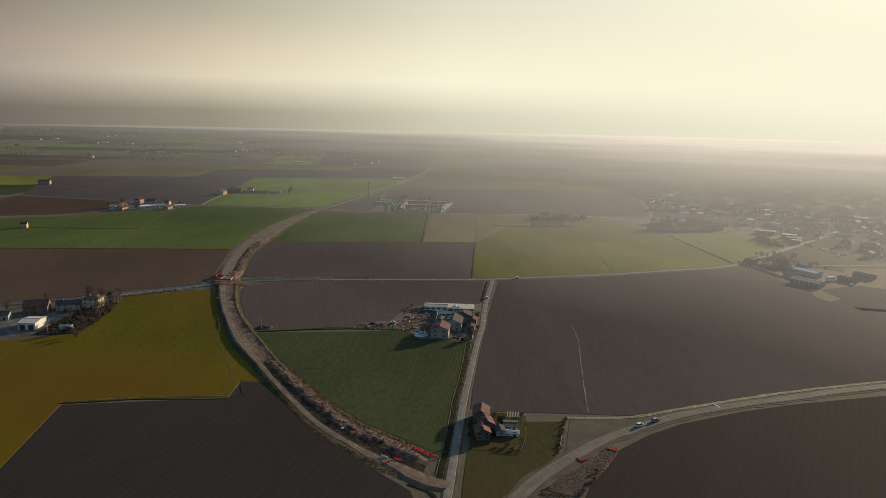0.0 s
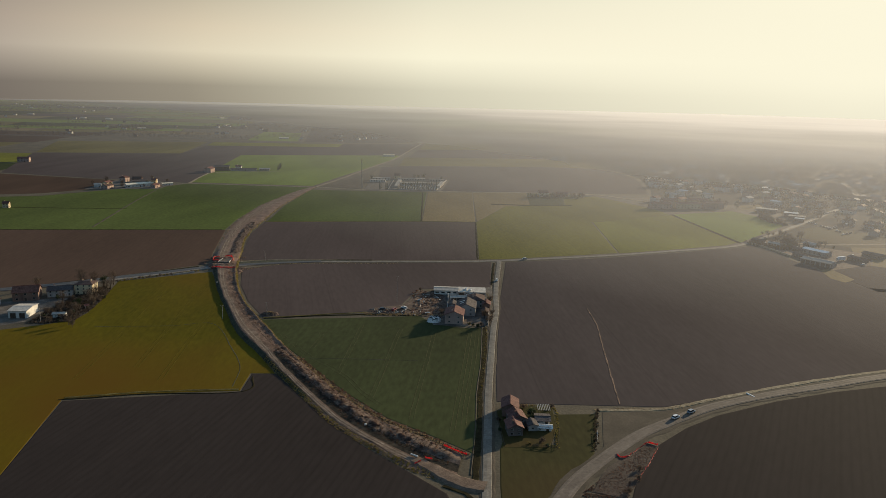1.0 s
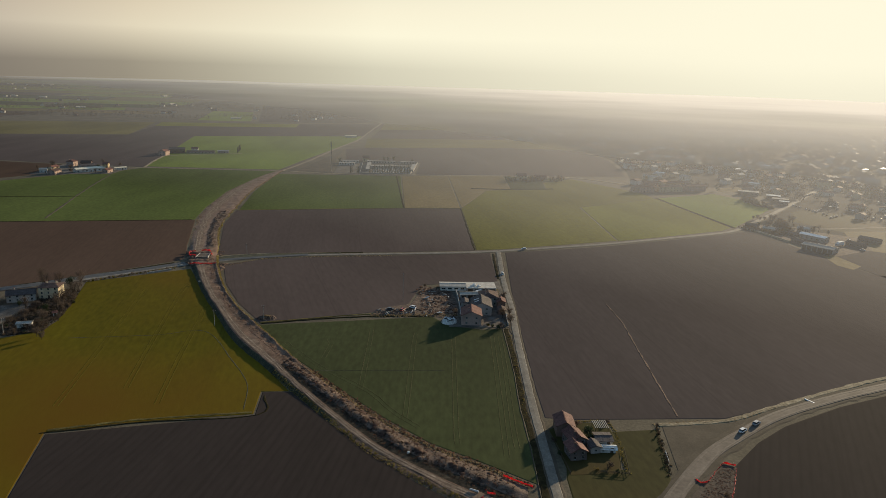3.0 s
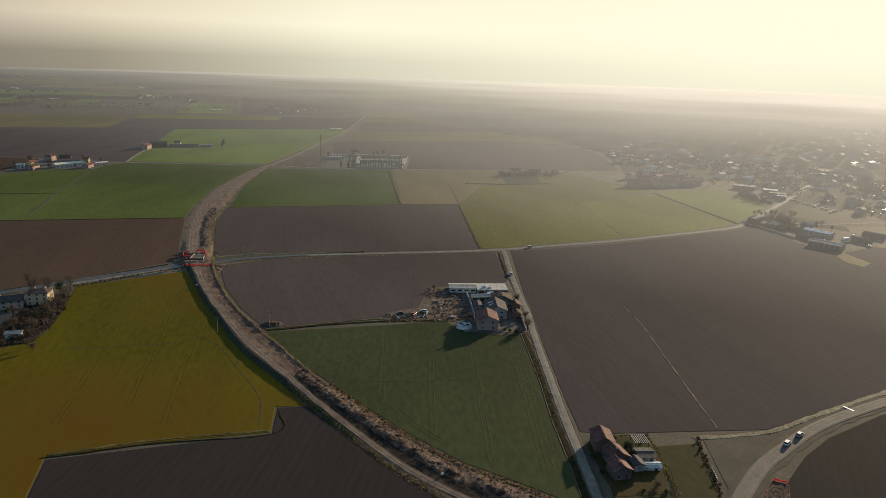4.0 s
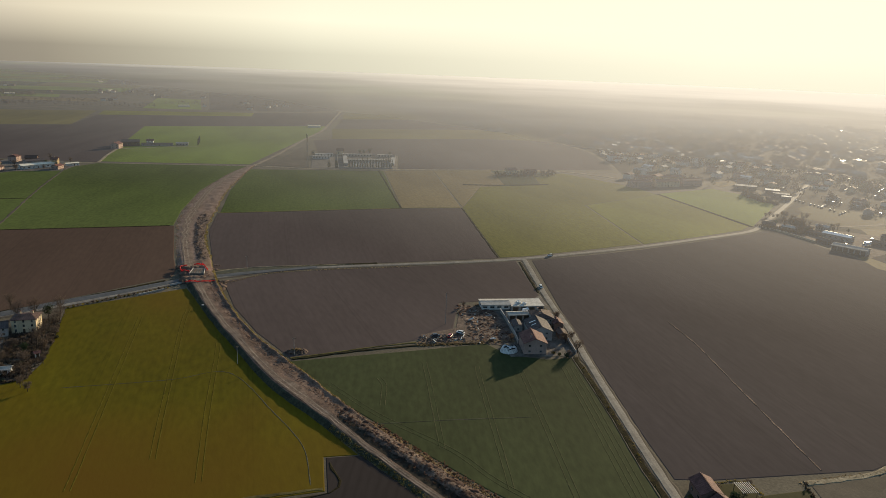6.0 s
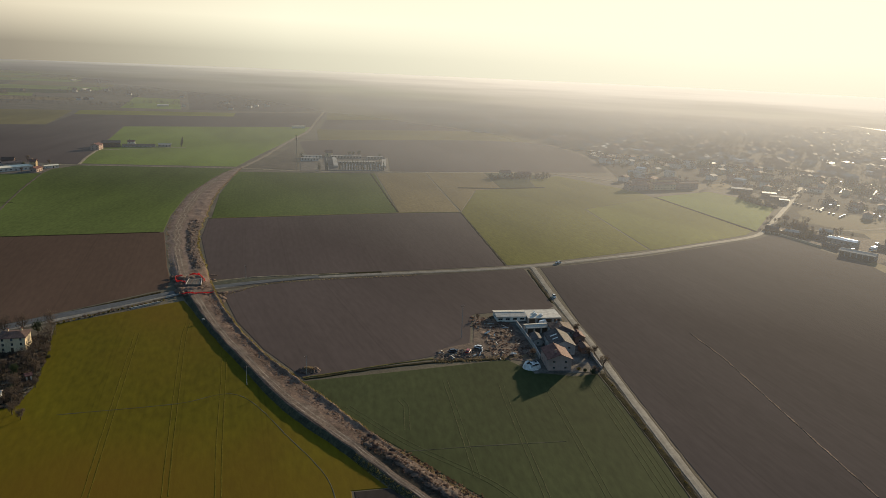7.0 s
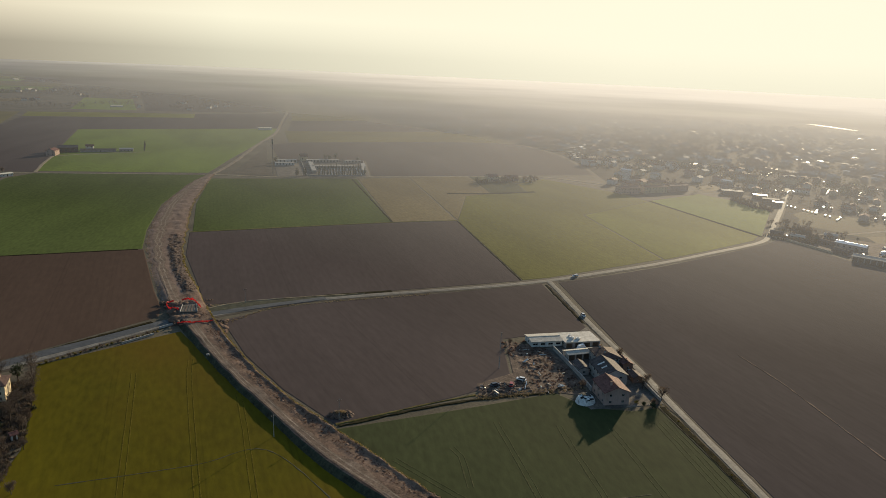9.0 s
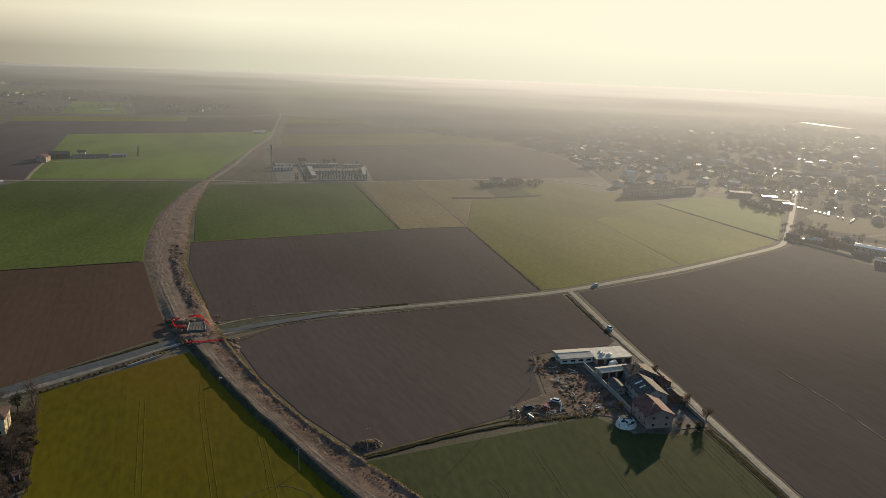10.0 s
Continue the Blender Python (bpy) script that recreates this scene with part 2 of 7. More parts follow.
def spline(points, step=4.0):
    """A smooth line through the given points (Catmull-Rom), about step metres a station."""
    P = [Vector(p) for p in points]
    P = [P[0] * 2 - P[1]] + P + [P[-1] * 2 - P[-2]]
    out = []
    for a, b, c, d in zip(P, P[1:], P[2:], P[3:]):
        n = max(1, int((c - b).length / step))
        for i in range(n):
            t = i / n
            out.append(0.5 * (2 * b + (c - a) * t + (2 * a - 5 * b + 4 * c - d) * t * t + (3 * b - a - 3 * c + d) * t ** 3))
    return out + [P[-2]]


def ribbon(name, points, width, mat, z=0.1, rise=0.06, step=4.0, wobble=0.0, label="", category="road", edge=0.35, seed=3):
    """A road sheet with a slight crown and sloping shoulders along a smooth line. width: metres, or one for each end."""
    line = spline([(x, y) for x, y in points], step)
    w0, w1 = width if isinstance(width, tuple) else (width, width)
    rnd = random.Random(seed)
    bm = bmesh.new()
    prev = None
    for i, p in enumerate(line):
        d = (line[min(i + 1, len(line) - 1)] - line[max(i - 1, 0)]).normalized()
        nrm = Vector((-d.y, d.x))
        w = (w0 + (w1 - w0) * i / (len(line) - 1)) / 2
        a, b = w + rnd.uniform(-wobble, wobble), w + rnd.uniform(-wobble, wobble)
        row = [bm.verts.new((p.x + nrm.x * o, p.y + nrm.y * o, h)) for o, h in ((a + edge, -0.05), (a, z), (0, z + rise), (-b, z), (-b - edge, -0.05))]
        if prev:
            for j in range(4):
                bm.faces.new((prev[j], prev[j + 1], row[j + 1], row[j]))
        prev = row
    ob = part(name, bm, mat)
    return tagged(ob, label, category, "", "structure")


def field(name, pts, mat, label, z=0.10, turn=0.0):
    """A field: a low slab whose rim slopes to the ground. turn: the way its rows run, degrees from y."""
    cx, cy = sum(p[0] for p in pts) / len(pts), sum(p[1] for p in pts) / len(pts)
    c, s = math.cos(radians(-turn)), math.sin(radians(-turn))
    loc = [((x - cx) * c - (y - cy) * s, (x - cx) * s + (y - cy) * c) for x, y in pts]
    if sum(a[0] * b[1] - b[0] * a[1] for a, b in zip(loc, loc[1:] + loc[:1])) < 0:
        loc.reverse()
    bm = bmesh.new()
    top = [bm.verts.new((x, y, z)) for x, y in loc]
    low = []
    n = len(loc)
    for i in range(n):
        a, b, d = Vector(loc[i - 1]), Vector(loc[i]), Vector(loc[(i + 1) % n])
        e = ((b - a).normalized() + (d - b).normalized())
        o = Vector((e.y, -e.x)).normalized() * 0.5 if e.length > 1e-6 else Vector((0, 0))
        low.append(bm.verts.new((b.x + o.x, b.y + o.y, -0.02)))
    bm.faces.new(top)
    for i in range(n):
        bm.faces.new((low[i], low[(i + 1) % n], top[(i + 1) % n], top[i]))
    if cy > 850:
        mat = {M_SOIL_MID: M_SOIL_FAR, M_SOIL_E: M_SOIL_FAR, M_SOIL_W: M_SOIL_FAR_W}.get(mat, mat)  # furrows merge far off
    ob = part(name, bm, mat)
    ob.matrix_basis = pose(cx, cy, 0, 0, 0, turn)
    return tagged(ob, label, "field", "fields of the plain", "structure")


# ---- ground and fields ----
bm = bmesh.new()
bm.faces.new([bm.verts.new((x, y, 0)) for x, y in ((-7000, -2500), (7000, -2500), (7000, 7000), (-7000, 7000))])
tagged(part("ground", bm, M_GROUND), "flat earthy plain of grass margins between fields", "ground", "", "structure")

field("field", [(-160, 225), (-171.5, 299.5), (-138, 306.5), (-99.5, 310.5), (-99.5, 330), (-88, 330), (-108, 366), (-127, 403), (-148, 454), (-172, 514), (-226, 485), (-218, 442), (-214.5, 416), (-216, 402), (-229, 393.5), (-251, 382), (-330, 362), (-340, 225)], M_CROP_YEL, "olive and ochre grass ley beside the earth embankment", turn=4.5)
field("field", [(-165, 90), (-159, 222), (-170, 297.5), (-98.2, 309.2), (-98.2, 329), (-87, 329), (-70, 302), (-40, 261), (-10, 230), (-3.5, 205), (-8, 90)], M_SOIL_SW, "dark bare ploughed soil with faint drill rows", turn=-14)
field("field", [(-112, 408.5), (-62, 414), (-21, 419.5), (-13, 405), (3, 399), (17, 400), (10.2, 339), (5.2, 287), (1.0, 257), (-15.5, 271.5), (-32.5, 285.5), (-48.5, 305), (-64, 327), (-80.5, 352.5), (-95, 374)], M_CROP_DARK, "dark green young wheat with wheel tramlines", turn=-6)
field("field", [(-153, 526), (-126, 539), (-99, 545), (-40, 549.5), (0, 553), (34, 558.5), (26.6, 483), (5, 480.5), (-12, 480), (-22, 478.5), (-25.5, 468), (-33, 441), (-52, 428), (-80, 420), (-112, 412.5), (-128.5, 444), (-142.5, 481)], M_SOIL_MID, "dark ploughed soil beside the farmyard", turn=12)
field("field", [(-162, 551), (-127, 551.5), (-99, 556.5), (-40, 560.5), (23, 566), (32.5, 731), (-20, 729.5), (-178, 711), (-177, 650), (-166, 580)], M_SOIL_MID, "dark ploughed soil along the country road", turn=3)
field("field", [(-184, 536), (-184, 550), (-190, 578), (-205, 667), (-337, 655), (-620, 630), (-620, 400), (-330, 446), (-263, 479), (-232, 500)], M_SOIL_W, "reddish brown ploughed soil", turn=5)
field("field", [(-206, 669), (-209, 722), (-207, 815), (-191, 915), (-176, 968), (-250, 974), (-343, 981), (-362, 948), (-410, 916), (-470, 850), (-620, 800), (-620, 633), (-337, 657)], M_CROP_MID, "green young wheat beside the earth track", turn=-6)
field("field", [(-170, 946), (-17.5, 943), (-23.5, 732.5), (-176, 714), (-178, 816)], M_CROP_MID, "green young wheat below the cemetery", turn=2)
field("field", [(-15.5, 943), (43, 950), (32.5, 733.5), (-21.5, 732)], M_STUBBLE, "tan stubble field", turn=2)
field("field", [(44.5, 950), (116, 955), (106, 851), (75, 839), (35, 736)], M_STUBBLE, "tan stubble field with greener margin", turn=3)
field("field", [(34.5, 732), (76, 838), (108, 850), (150, 858), (158, 905), (203, 936), (254, 840), (259, 800), (156.5, 745), (145.5, 600), (90, 583.5), (44, 570), (25.5, 567.5)], M_CROP_DULL, "pale lime meadow along the country road", turn=4)
field("field", [(147.5, 599), (158.5, 744), (260, 799), (271, 653), (256, 640.5), (195, 616.5)], M_CROP_LIME, "pale lime meadow with a ditch beside it", turn=4)
field("field", [(263, 803), (345, 836), (372, 770), (358, 741), (276, 654)], M_CROP_BRIGHT, "bright green meadow between ditch and village", turn=10)
field("field", [(46, 559), (92, 570), (138, 583), (196, 604), (257, 627), (282, 641), (292, 560), (300, 500), (420, 470), (430, 402), (236, 350), (173, 331.5), (112, 308), (86, 299), (26, 300.6), (14.2, 302.5), (16.6, 330), (22.8, 385), (30.4, 450)], M_SOIL_E, "wide greyish brown ploughed field with a pale ditch line", turn=2)
field("field", [(240, 334), (171, 316.5), (140, 306), (107, 291), (89.5, 279.3), (72.5, 264), (64, 249.4), (57, 238.5), (50, 222), (46, 90), (500, 90), (500, 390)], M_SOIL_SW, "dark ploughed soil beside the curving road", turn=-30)
field("field", [(7.5, 206), (9, 234), (11.5, 260), (13, 266), (34, 264), (36, 290), (55, 291), (46, 258), (27, 228), (17, 208)], M_LAWN, "olive lawn of the roadside house", turn=2)
field("field", [(-343, 996), (-380, 1409), (-69, 1470), (-101, 1300), (-152, 1086), (-174, 984)], M_CROP_BRIGHT, "bright green wheat round the long farmstead", turn=-4)
field("field", [(-345, 990), (-382, 1411), (-67, 1474), (-24, 1808), (-222, 1745), (-219, 1646), (-509, 1612), (-500, 1412), (-760, 1370), (-640, 1060), (-470, 1015)], M_SOIL_MID, "dark ploughed soil on the far plain", turn=-4)
field("field", [(-760, 1378), (-500, 1416), (-536, 1708), (-860, 1660)], M_OLIVE, "olive brown pasture on the far plain", turn=-4)
field("field", [(-524, 1714), (-222, 1742), (-221, 1652), (-510, 1617)], M_CROP_LIME, "pale green strip field", turn=-4)
field("field", [(-466, 1800), (-504, 2163), (-389, 2136), (-341, 1800)], M_CROP_BRIGHT, "bright green far field", turn=-4)
field("field", [(-322, 1791), (-415, 2506), (-44, 2700), (-56, 2097), (-24, 1900), (-100, 1800)], M_SOIL_MID, "dark far field with a hamlet at its edge", turn=-4)
field("field", [(-150, 978), (-100, 1225), (-106, 1106), (-104, 962)], M_VERGE, "brown waste ground beside the cemetery", turn=0)
field("field", [(-96, 1240), (-62, 1265), (189, 1300), (308, 1284), (320, 1150), (298, 1020), (284, 966), (3, 958.5), (17.5, 1077), (-90, 1082)], M_SOIL_MID, "dark ploughed soil behind the cemetery", turn=-4)
field("field", [(-62, 1430), (224, 1452), (292, 1384), (304, 1290), (190, 1304), (-66, 1268)], M_OLIVE, "olive green strip field", turn=-70)
field("field", [(-36, 1625), (120, 1662), (178, 1630), (218, 1466), (-56, 1434)], M_SOIL_MID, "dark strip field before the village", turn=-70)
field("field", [(-22, 1811), (149, 1775), (122, 1666), (-34, 1630)], M_OLIVE, "olive green strip field", turn=-70)
field("field", [(-640, 1000), (-640, 1050), (-474, 1008), (-380, 988), (-400, 960), (-480, 870), (-625, 815)], M_SOIL_W, "brown ploughed soil round the western farm", turn=5)
field("field", [(58, 293), (86, 295), (113, 306), (106, 300), (84, 286), (60, 267), (50, 258)], M_VERGE, "bare brown roadside triangle of earth", turn=20)
field("field", [(72.5, 263.6), (64, 249.4), (57, 238.5), (50, 228), (40, 232), (47, 245), (56, 255.5), (69, 266)], M_SPOIL_LAND, "scrubby waste strip with orange netting", z=0.12)


def far_fields():
    rnd = random.Random(11)
    mats = [M_SOIL_MID, M_SOIL_W, M_CROP_LIME, M_CROP_BRIGHT, M_OLIVE, M_CROP_BRIGHT, M_CROP_LIME, M_STUBBLE, M_CROP_DARK, M_CROP_BRIGHT]
    names = {M_SOIL_MID: "dark ploughed", M_SOIL_W: "brown ploughed", M_OLIVE: "olive pasture", M_CROP_LIME: "pale green", M_STUBBLE: "tan stubble", M_CROP_DARK: "dark green", M_CROP_BRIGHT: "bright green"}
    y = 1830.0
    while y < 5200:
        depth = rnd.uniform(90, 190) * (1 + (y - 1800) / 2600)
        x = -3200.0 + rnd.uniform(0, 150)
        while x < 3600:
            w = rnd.uniform(160, 480)
            skip = (-540 < x + w / 2 < -20 and y < 2650) or (-520 < x + w < 0 and y < 2600) or (-500 < x < 0 and y < 2600) or (0 < x + w / 2 < 1250 and y < 2250)
            if not skip:
                sh = rnd.uniform(-30, 30)
                m = rnd.choice(mats)
                q = [(x + 4, y + rnd.uniform(2, 14)), (x + w - 4, y + rnd.uniform(2, 14)), (x + w - 4 + sh, y + depth - 8), (x + 4 + sh, y + depth - 8)]
                field("field", [(px - 0.09 * (py - 1800), py) for px, py in q], m, names[m] + " field on the hazy far plain", z=0.075, turn=rnd.choice((-5, 85)))
            x += w
        y += depth
    # the plain on the west side
    y = 420.0
    while y < 1800:
        depth = rnd.uniform(120, 240)
        for x0, x1 in ((-1500, -1080), (-1080, -900), (-900, -650)) if y < 1250 else ((-1600, -1150), (-1150, -880)):
            m = rnd.choice(mats)
            field("field", [(x0 + 4, y + 4), (x1 - 4, y + 4), (x1 - 14, y + depth - 4), (x0 - 6, y + depth - 4)], m, names[m] + " field on the western plain", z=0.055, turn=5)
        y += depth


far_fields()

# ---- roads ----
EW = [(-700, 372), (-420, 415), (-300, 456), (-262, 473), (-228, 491), (-203, 508), (-180, 524), (-163, 532), (-128, 545), (-99, 550.5), (-40, 555), (0, 558), (40, 563.5), (90, 576.5), (137, 589.5), (195, 610), (256, 633), (285, 655), (309, 679), (335, 705), (400, 771), (475, 850), (560, 940)]
LANE = [(41, 562), (31, 485), (26, 432), (21.5, 400), (15.4, 349), (11.2, 312), (9.2, 290), (7, 267), (4, 234), (0, 190), (-8, 100)]
SER = [(640, 440), (420, 390), (228, 341.5), (171, 323.5), (139, 312.6), (108, 299.5), (86, 285.8), (68, 273), (49.4, 254.6), (36.5, 239.7), (28, 227), (12, 200), (-20, 130)]
ribbon("verge", EW, 7.4, M_VERGE, 0.13, 0.02, wobble=0.7, label="dry grass verge of the country road", category="verge", edge=1.0)
ribbon("road", EW, 4.3, M_GRAVEL, 0.22, 0.08, wobble=0.12, label="narrow pale country road across the plain")
ribbon("verge", LANE, 4.6, M_VERGE, 0.14, 0.02, wobble=0.5, label="dry grass verge of the farm lane", category="verge", edge=0.8)
ribbon("road", LANE, 3.1, M_GRAVEL, 0.26, 0.06, wobble=0.12, label="straight pale farm lane between fields")
ribbon("verge", SER, 8.4, M_VERGE, 0.15, 0.02, wobble=0.7, label="tan grass verge of the curving road", category="verge", edge=1.0)
ribbon("road", SER, 5.3, M_ASPHALT, 0.30, 0.08, wobble=0.08, label="curving two-lane asphalt road")

M_WORN = mottled("polished_wheel_path", [(0.3, (0.115, 0.092, 0.074)), (0.55, (0.158, 0.127, 0.102)), (0.75, (0.20, 0.162, 0.130))], 0.2, 7, (1, 1, 1), 0.82, 0.05, 6, (0.9, 0.15), spec=0.15)


def beside(pts, off):
    """The line moved sideways by off metres."""
    line = [Vector(p) for p in spline(pts, 6.0)]
    out = []
    for i, p in enumerate(line):
        d = (line[min(i + 1, len(line) - 1)] - line[max(i - 1, 0)]).normalized()
        out.append((p.x - d.y * off, p.y + d.x * off))
    return out


for off in (-1.7, 1.7):
    ribbon("wheel_path", beside(SER, off), 0.7, M_WORN, 0.372, 0.012, wobble=0.12, label="paler worn wheel path on the asphalt road", category="road")
M_TAR = mottled("dark_patched_tarmac", [(0.3, (0.042, 0.042, 0.044)), (0.55, (0.062, 0.062, 0.064)), (0.75, (0.09, 0.088, 0.086))], 0.2, 7, rough=0.7, bump=0.05, bump_scale=6, fine=(0.9, 0.15), spec=0.3)
ribbon("road", [(-300, 456), (-262, 474), (-230, 495), (-203, 511.5), (-180, 527), (-166, 533.5), (-150, 538.5), (-128, 544.6), (-99, 551.5)], (7.6, 4.6), M_TAR, 0.33, 0.03, wobble=0.1, label="dark tarmac stretch of the country road by the deck")


# ---- ground haze: one thin sheet over the plain stands in for hazy air, denser with distance and towards the sun ----
def haze_layer(height=16.0, x0=-80.0, y0=100.0):
    m = bpy.data.materials.new("mist")
    m.use_nodes = True
    nt = m.node_tree
    nt.nodes.clear()
    N, L = nt.nodes.new, nt.links.new

    def ranged(src, a, b, c, d, smooth=False):
        r = N("ShaderNodeMapRange")
        if smooth:
            r.interpolation_type = "SMOOTHSTEP"
        for key, v in (("From Min", a), ("From Max", b), ("To Min", c), ("To Max", d)):
            r.inputs[key].default_value = v
        L(src, r.inputs["Value"])
        return r.outputs[0]

    def maths(op, a, b):
        n = N("ShaderNodeMath"); n.operation = op; n.use_clamp = op == "MAXIMUM"
        L(a, n.inputs[0]); L(b, n.inputs[1])
        return n.outputs[0]

    tc = N("ShaderNodeTexCoord")
    flat = N("ShaderNodeVectorMath"); flat.operation = "MULTIPLY"; flat.inputs[1].default_value = (1, 1, 0); L(tc.outputs["Object"], flat.inputs[0])
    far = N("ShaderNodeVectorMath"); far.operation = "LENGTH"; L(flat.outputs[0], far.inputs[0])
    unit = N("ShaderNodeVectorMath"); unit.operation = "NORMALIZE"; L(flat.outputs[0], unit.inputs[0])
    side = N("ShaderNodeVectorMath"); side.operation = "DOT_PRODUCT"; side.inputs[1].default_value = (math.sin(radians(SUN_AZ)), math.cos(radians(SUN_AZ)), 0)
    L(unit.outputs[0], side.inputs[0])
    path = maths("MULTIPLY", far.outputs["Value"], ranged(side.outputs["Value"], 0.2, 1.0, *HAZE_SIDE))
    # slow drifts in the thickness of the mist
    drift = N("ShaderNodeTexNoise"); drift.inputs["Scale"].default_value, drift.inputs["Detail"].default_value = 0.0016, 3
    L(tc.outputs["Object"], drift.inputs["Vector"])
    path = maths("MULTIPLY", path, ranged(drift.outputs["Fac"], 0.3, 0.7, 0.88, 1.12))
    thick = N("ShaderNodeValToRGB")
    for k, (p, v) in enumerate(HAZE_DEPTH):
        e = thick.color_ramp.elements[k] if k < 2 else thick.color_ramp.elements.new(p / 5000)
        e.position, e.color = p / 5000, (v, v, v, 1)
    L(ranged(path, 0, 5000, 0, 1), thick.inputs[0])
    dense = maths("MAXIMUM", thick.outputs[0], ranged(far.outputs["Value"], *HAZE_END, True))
    # brightness towards the sun is put into the sheet's colour
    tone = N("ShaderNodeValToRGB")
    for k, (p, c) in enumerate(HAZE_SUN_TONE):
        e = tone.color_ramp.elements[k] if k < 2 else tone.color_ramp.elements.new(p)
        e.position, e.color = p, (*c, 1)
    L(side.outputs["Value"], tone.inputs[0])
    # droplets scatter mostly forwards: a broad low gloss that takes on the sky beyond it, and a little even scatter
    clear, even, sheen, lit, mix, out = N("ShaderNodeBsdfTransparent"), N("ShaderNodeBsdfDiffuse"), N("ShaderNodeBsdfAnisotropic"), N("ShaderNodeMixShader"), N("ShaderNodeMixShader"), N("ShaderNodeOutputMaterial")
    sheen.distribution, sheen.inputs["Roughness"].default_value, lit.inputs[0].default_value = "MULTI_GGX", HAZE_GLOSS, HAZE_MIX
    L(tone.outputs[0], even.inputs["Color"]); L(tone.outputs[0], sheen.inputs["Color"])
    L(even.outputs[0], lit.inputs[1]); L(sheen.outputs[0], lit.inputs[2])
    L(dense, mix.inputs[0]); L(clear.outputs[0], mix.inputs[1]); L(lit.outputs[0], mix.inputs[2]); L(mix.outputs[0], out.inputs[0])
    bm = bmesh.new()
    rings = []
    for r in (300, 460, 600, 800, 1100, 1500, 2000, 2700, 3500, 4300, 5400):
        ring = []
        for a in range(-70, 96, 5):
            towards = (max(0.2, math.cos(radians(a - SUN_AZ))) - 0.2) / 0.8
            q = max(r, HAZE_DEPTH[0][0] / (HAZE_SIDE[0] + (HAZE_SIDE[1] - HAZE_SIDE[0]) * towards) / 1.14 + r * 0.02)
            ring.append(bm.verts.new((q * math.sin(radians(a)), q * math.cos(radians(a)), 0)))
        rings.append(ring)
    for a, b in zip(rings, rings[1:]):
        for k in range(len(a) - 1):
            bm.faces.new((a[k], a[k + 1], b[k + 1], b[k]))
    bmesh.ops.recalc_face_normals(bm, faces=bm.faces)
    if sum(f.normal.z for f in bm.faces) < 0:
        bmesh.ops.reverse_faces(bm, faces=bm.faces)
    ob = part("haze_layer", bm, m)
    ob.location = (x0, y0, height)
    return tagged(ob, "thin low haze sheet painted paler towards the sun", "haze", "", "structure")


# thickness by length of path, share of it away from and towards the sun, closing of the view, tone with the sunward
# glow painted in
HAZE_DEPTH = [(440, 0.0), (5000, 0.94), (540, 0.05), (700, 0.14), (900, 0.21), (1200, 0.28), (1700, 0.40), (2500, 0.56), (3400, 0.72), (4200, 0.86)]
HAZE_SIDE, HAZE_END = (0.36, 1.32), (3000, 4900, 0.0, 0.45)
HAZE_SUN_TONE = [(0.15, (0.255, 0.25, 0.265)), (1.0, (0.97, 0.92, 0.86)), (0.30, (0.30, 0.298, 0.305)), (0.50, (0.43, 0.425, 0.42)), (0.72, (0.66, 0.64, 0.60)), (0.88, (0.90, 0.855, 0.80))]
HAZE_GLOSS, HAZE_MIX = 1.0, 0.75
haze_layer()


# ---- building materials ----
def plaster(name, c, dirt=0.25):
    d = tuple(v * (1 - dirt) for v in c)
    return mottled(name, [(0.32, d), (0.55, c), (0.75, tuple(min(0.9, v * 1.06) for v in c))], 0.35, 7, (1, 1, 0.4), 0.9, 0.15, 4, (2.5, 0.08), per_object=0.08)


def tiles(name, c):
    d, l = tuple(v * 0.6 for v in c), tuple(v * 1.35 for v in c)
    return mottled(name, [(0.3, d), (0.5, c), (0.72, l)], 0.6, 8, (1, 1, 1), 0.75, 0.5, 3, (3.0, 0.25), per_object=0.2, rings=[(0.9, 0.18, 0.25)], spec=0.08)


M_WHITE = plaster("white_plaster", (0.62, 0.60, 0.55))
M_CREAM = plaster("cream_plaster", (0.55, 0.45, 0.30))
M_YELLOW = plaster("ochre_plaster", (0.46, 0.34, 0.19))
M_PINK = plaster("pinkish_plaster", (0.42, 0.30, 0.25))
M_DULL = plaster("dull_brown_plaster", (0.15, 0.12, 0.106), 0.3)
M_GREYWALL = plaster("grey_render", (0.36, 0.33, 0.30))
# warm white for pale roofs and for sun glints painted as colour
M_WHITE_ROOF = plaster("white_roof_and_glint", (0.86, 0.77, 0.60), 0.10)
M_BRICK = plaster("old_brickwork", (0.20, 0.125, 0.095), 0.4)
M_TILE = tiles("old_terracotta_tiles", (0.145, 0.070, 0.058))
# lighter copy of the terracotta tiles with sunlight put into the colour
M_TILE_RED = tiles("sunlit_red_tiles", (0.20, 0.092, 0.066))
M_TILE_BROWN = tiles("brown_roof_tiles", (0.10, 0.064, 0.053))
M_TILE_GREY = tiles("weathered_grey_tiles", (0.088, 0.072, 0.068))
M_SHEET = mottled("weathered_fibre_cement", [(0.3, (0.30, 0.265, 0.225)), (0.5, (0.42, 0.38, 0.325)), (0.7, (0.5, 0.46, 0.40))], 0.4, 7, rough=0.75, bump=0.2, bump_scale=2, fine=(2, 0.15), per_object=0.15, spec=0.3)
M_METAL = mottled("galvanised_sheet", [(0.3, (0.45, 0.44, 0.42)), (0.6, (0.62, 0.61, 0.58))], 0.5, 6, rough=0.5, fine=(2, 0.1), metallic=0.6, per_object=0.2)
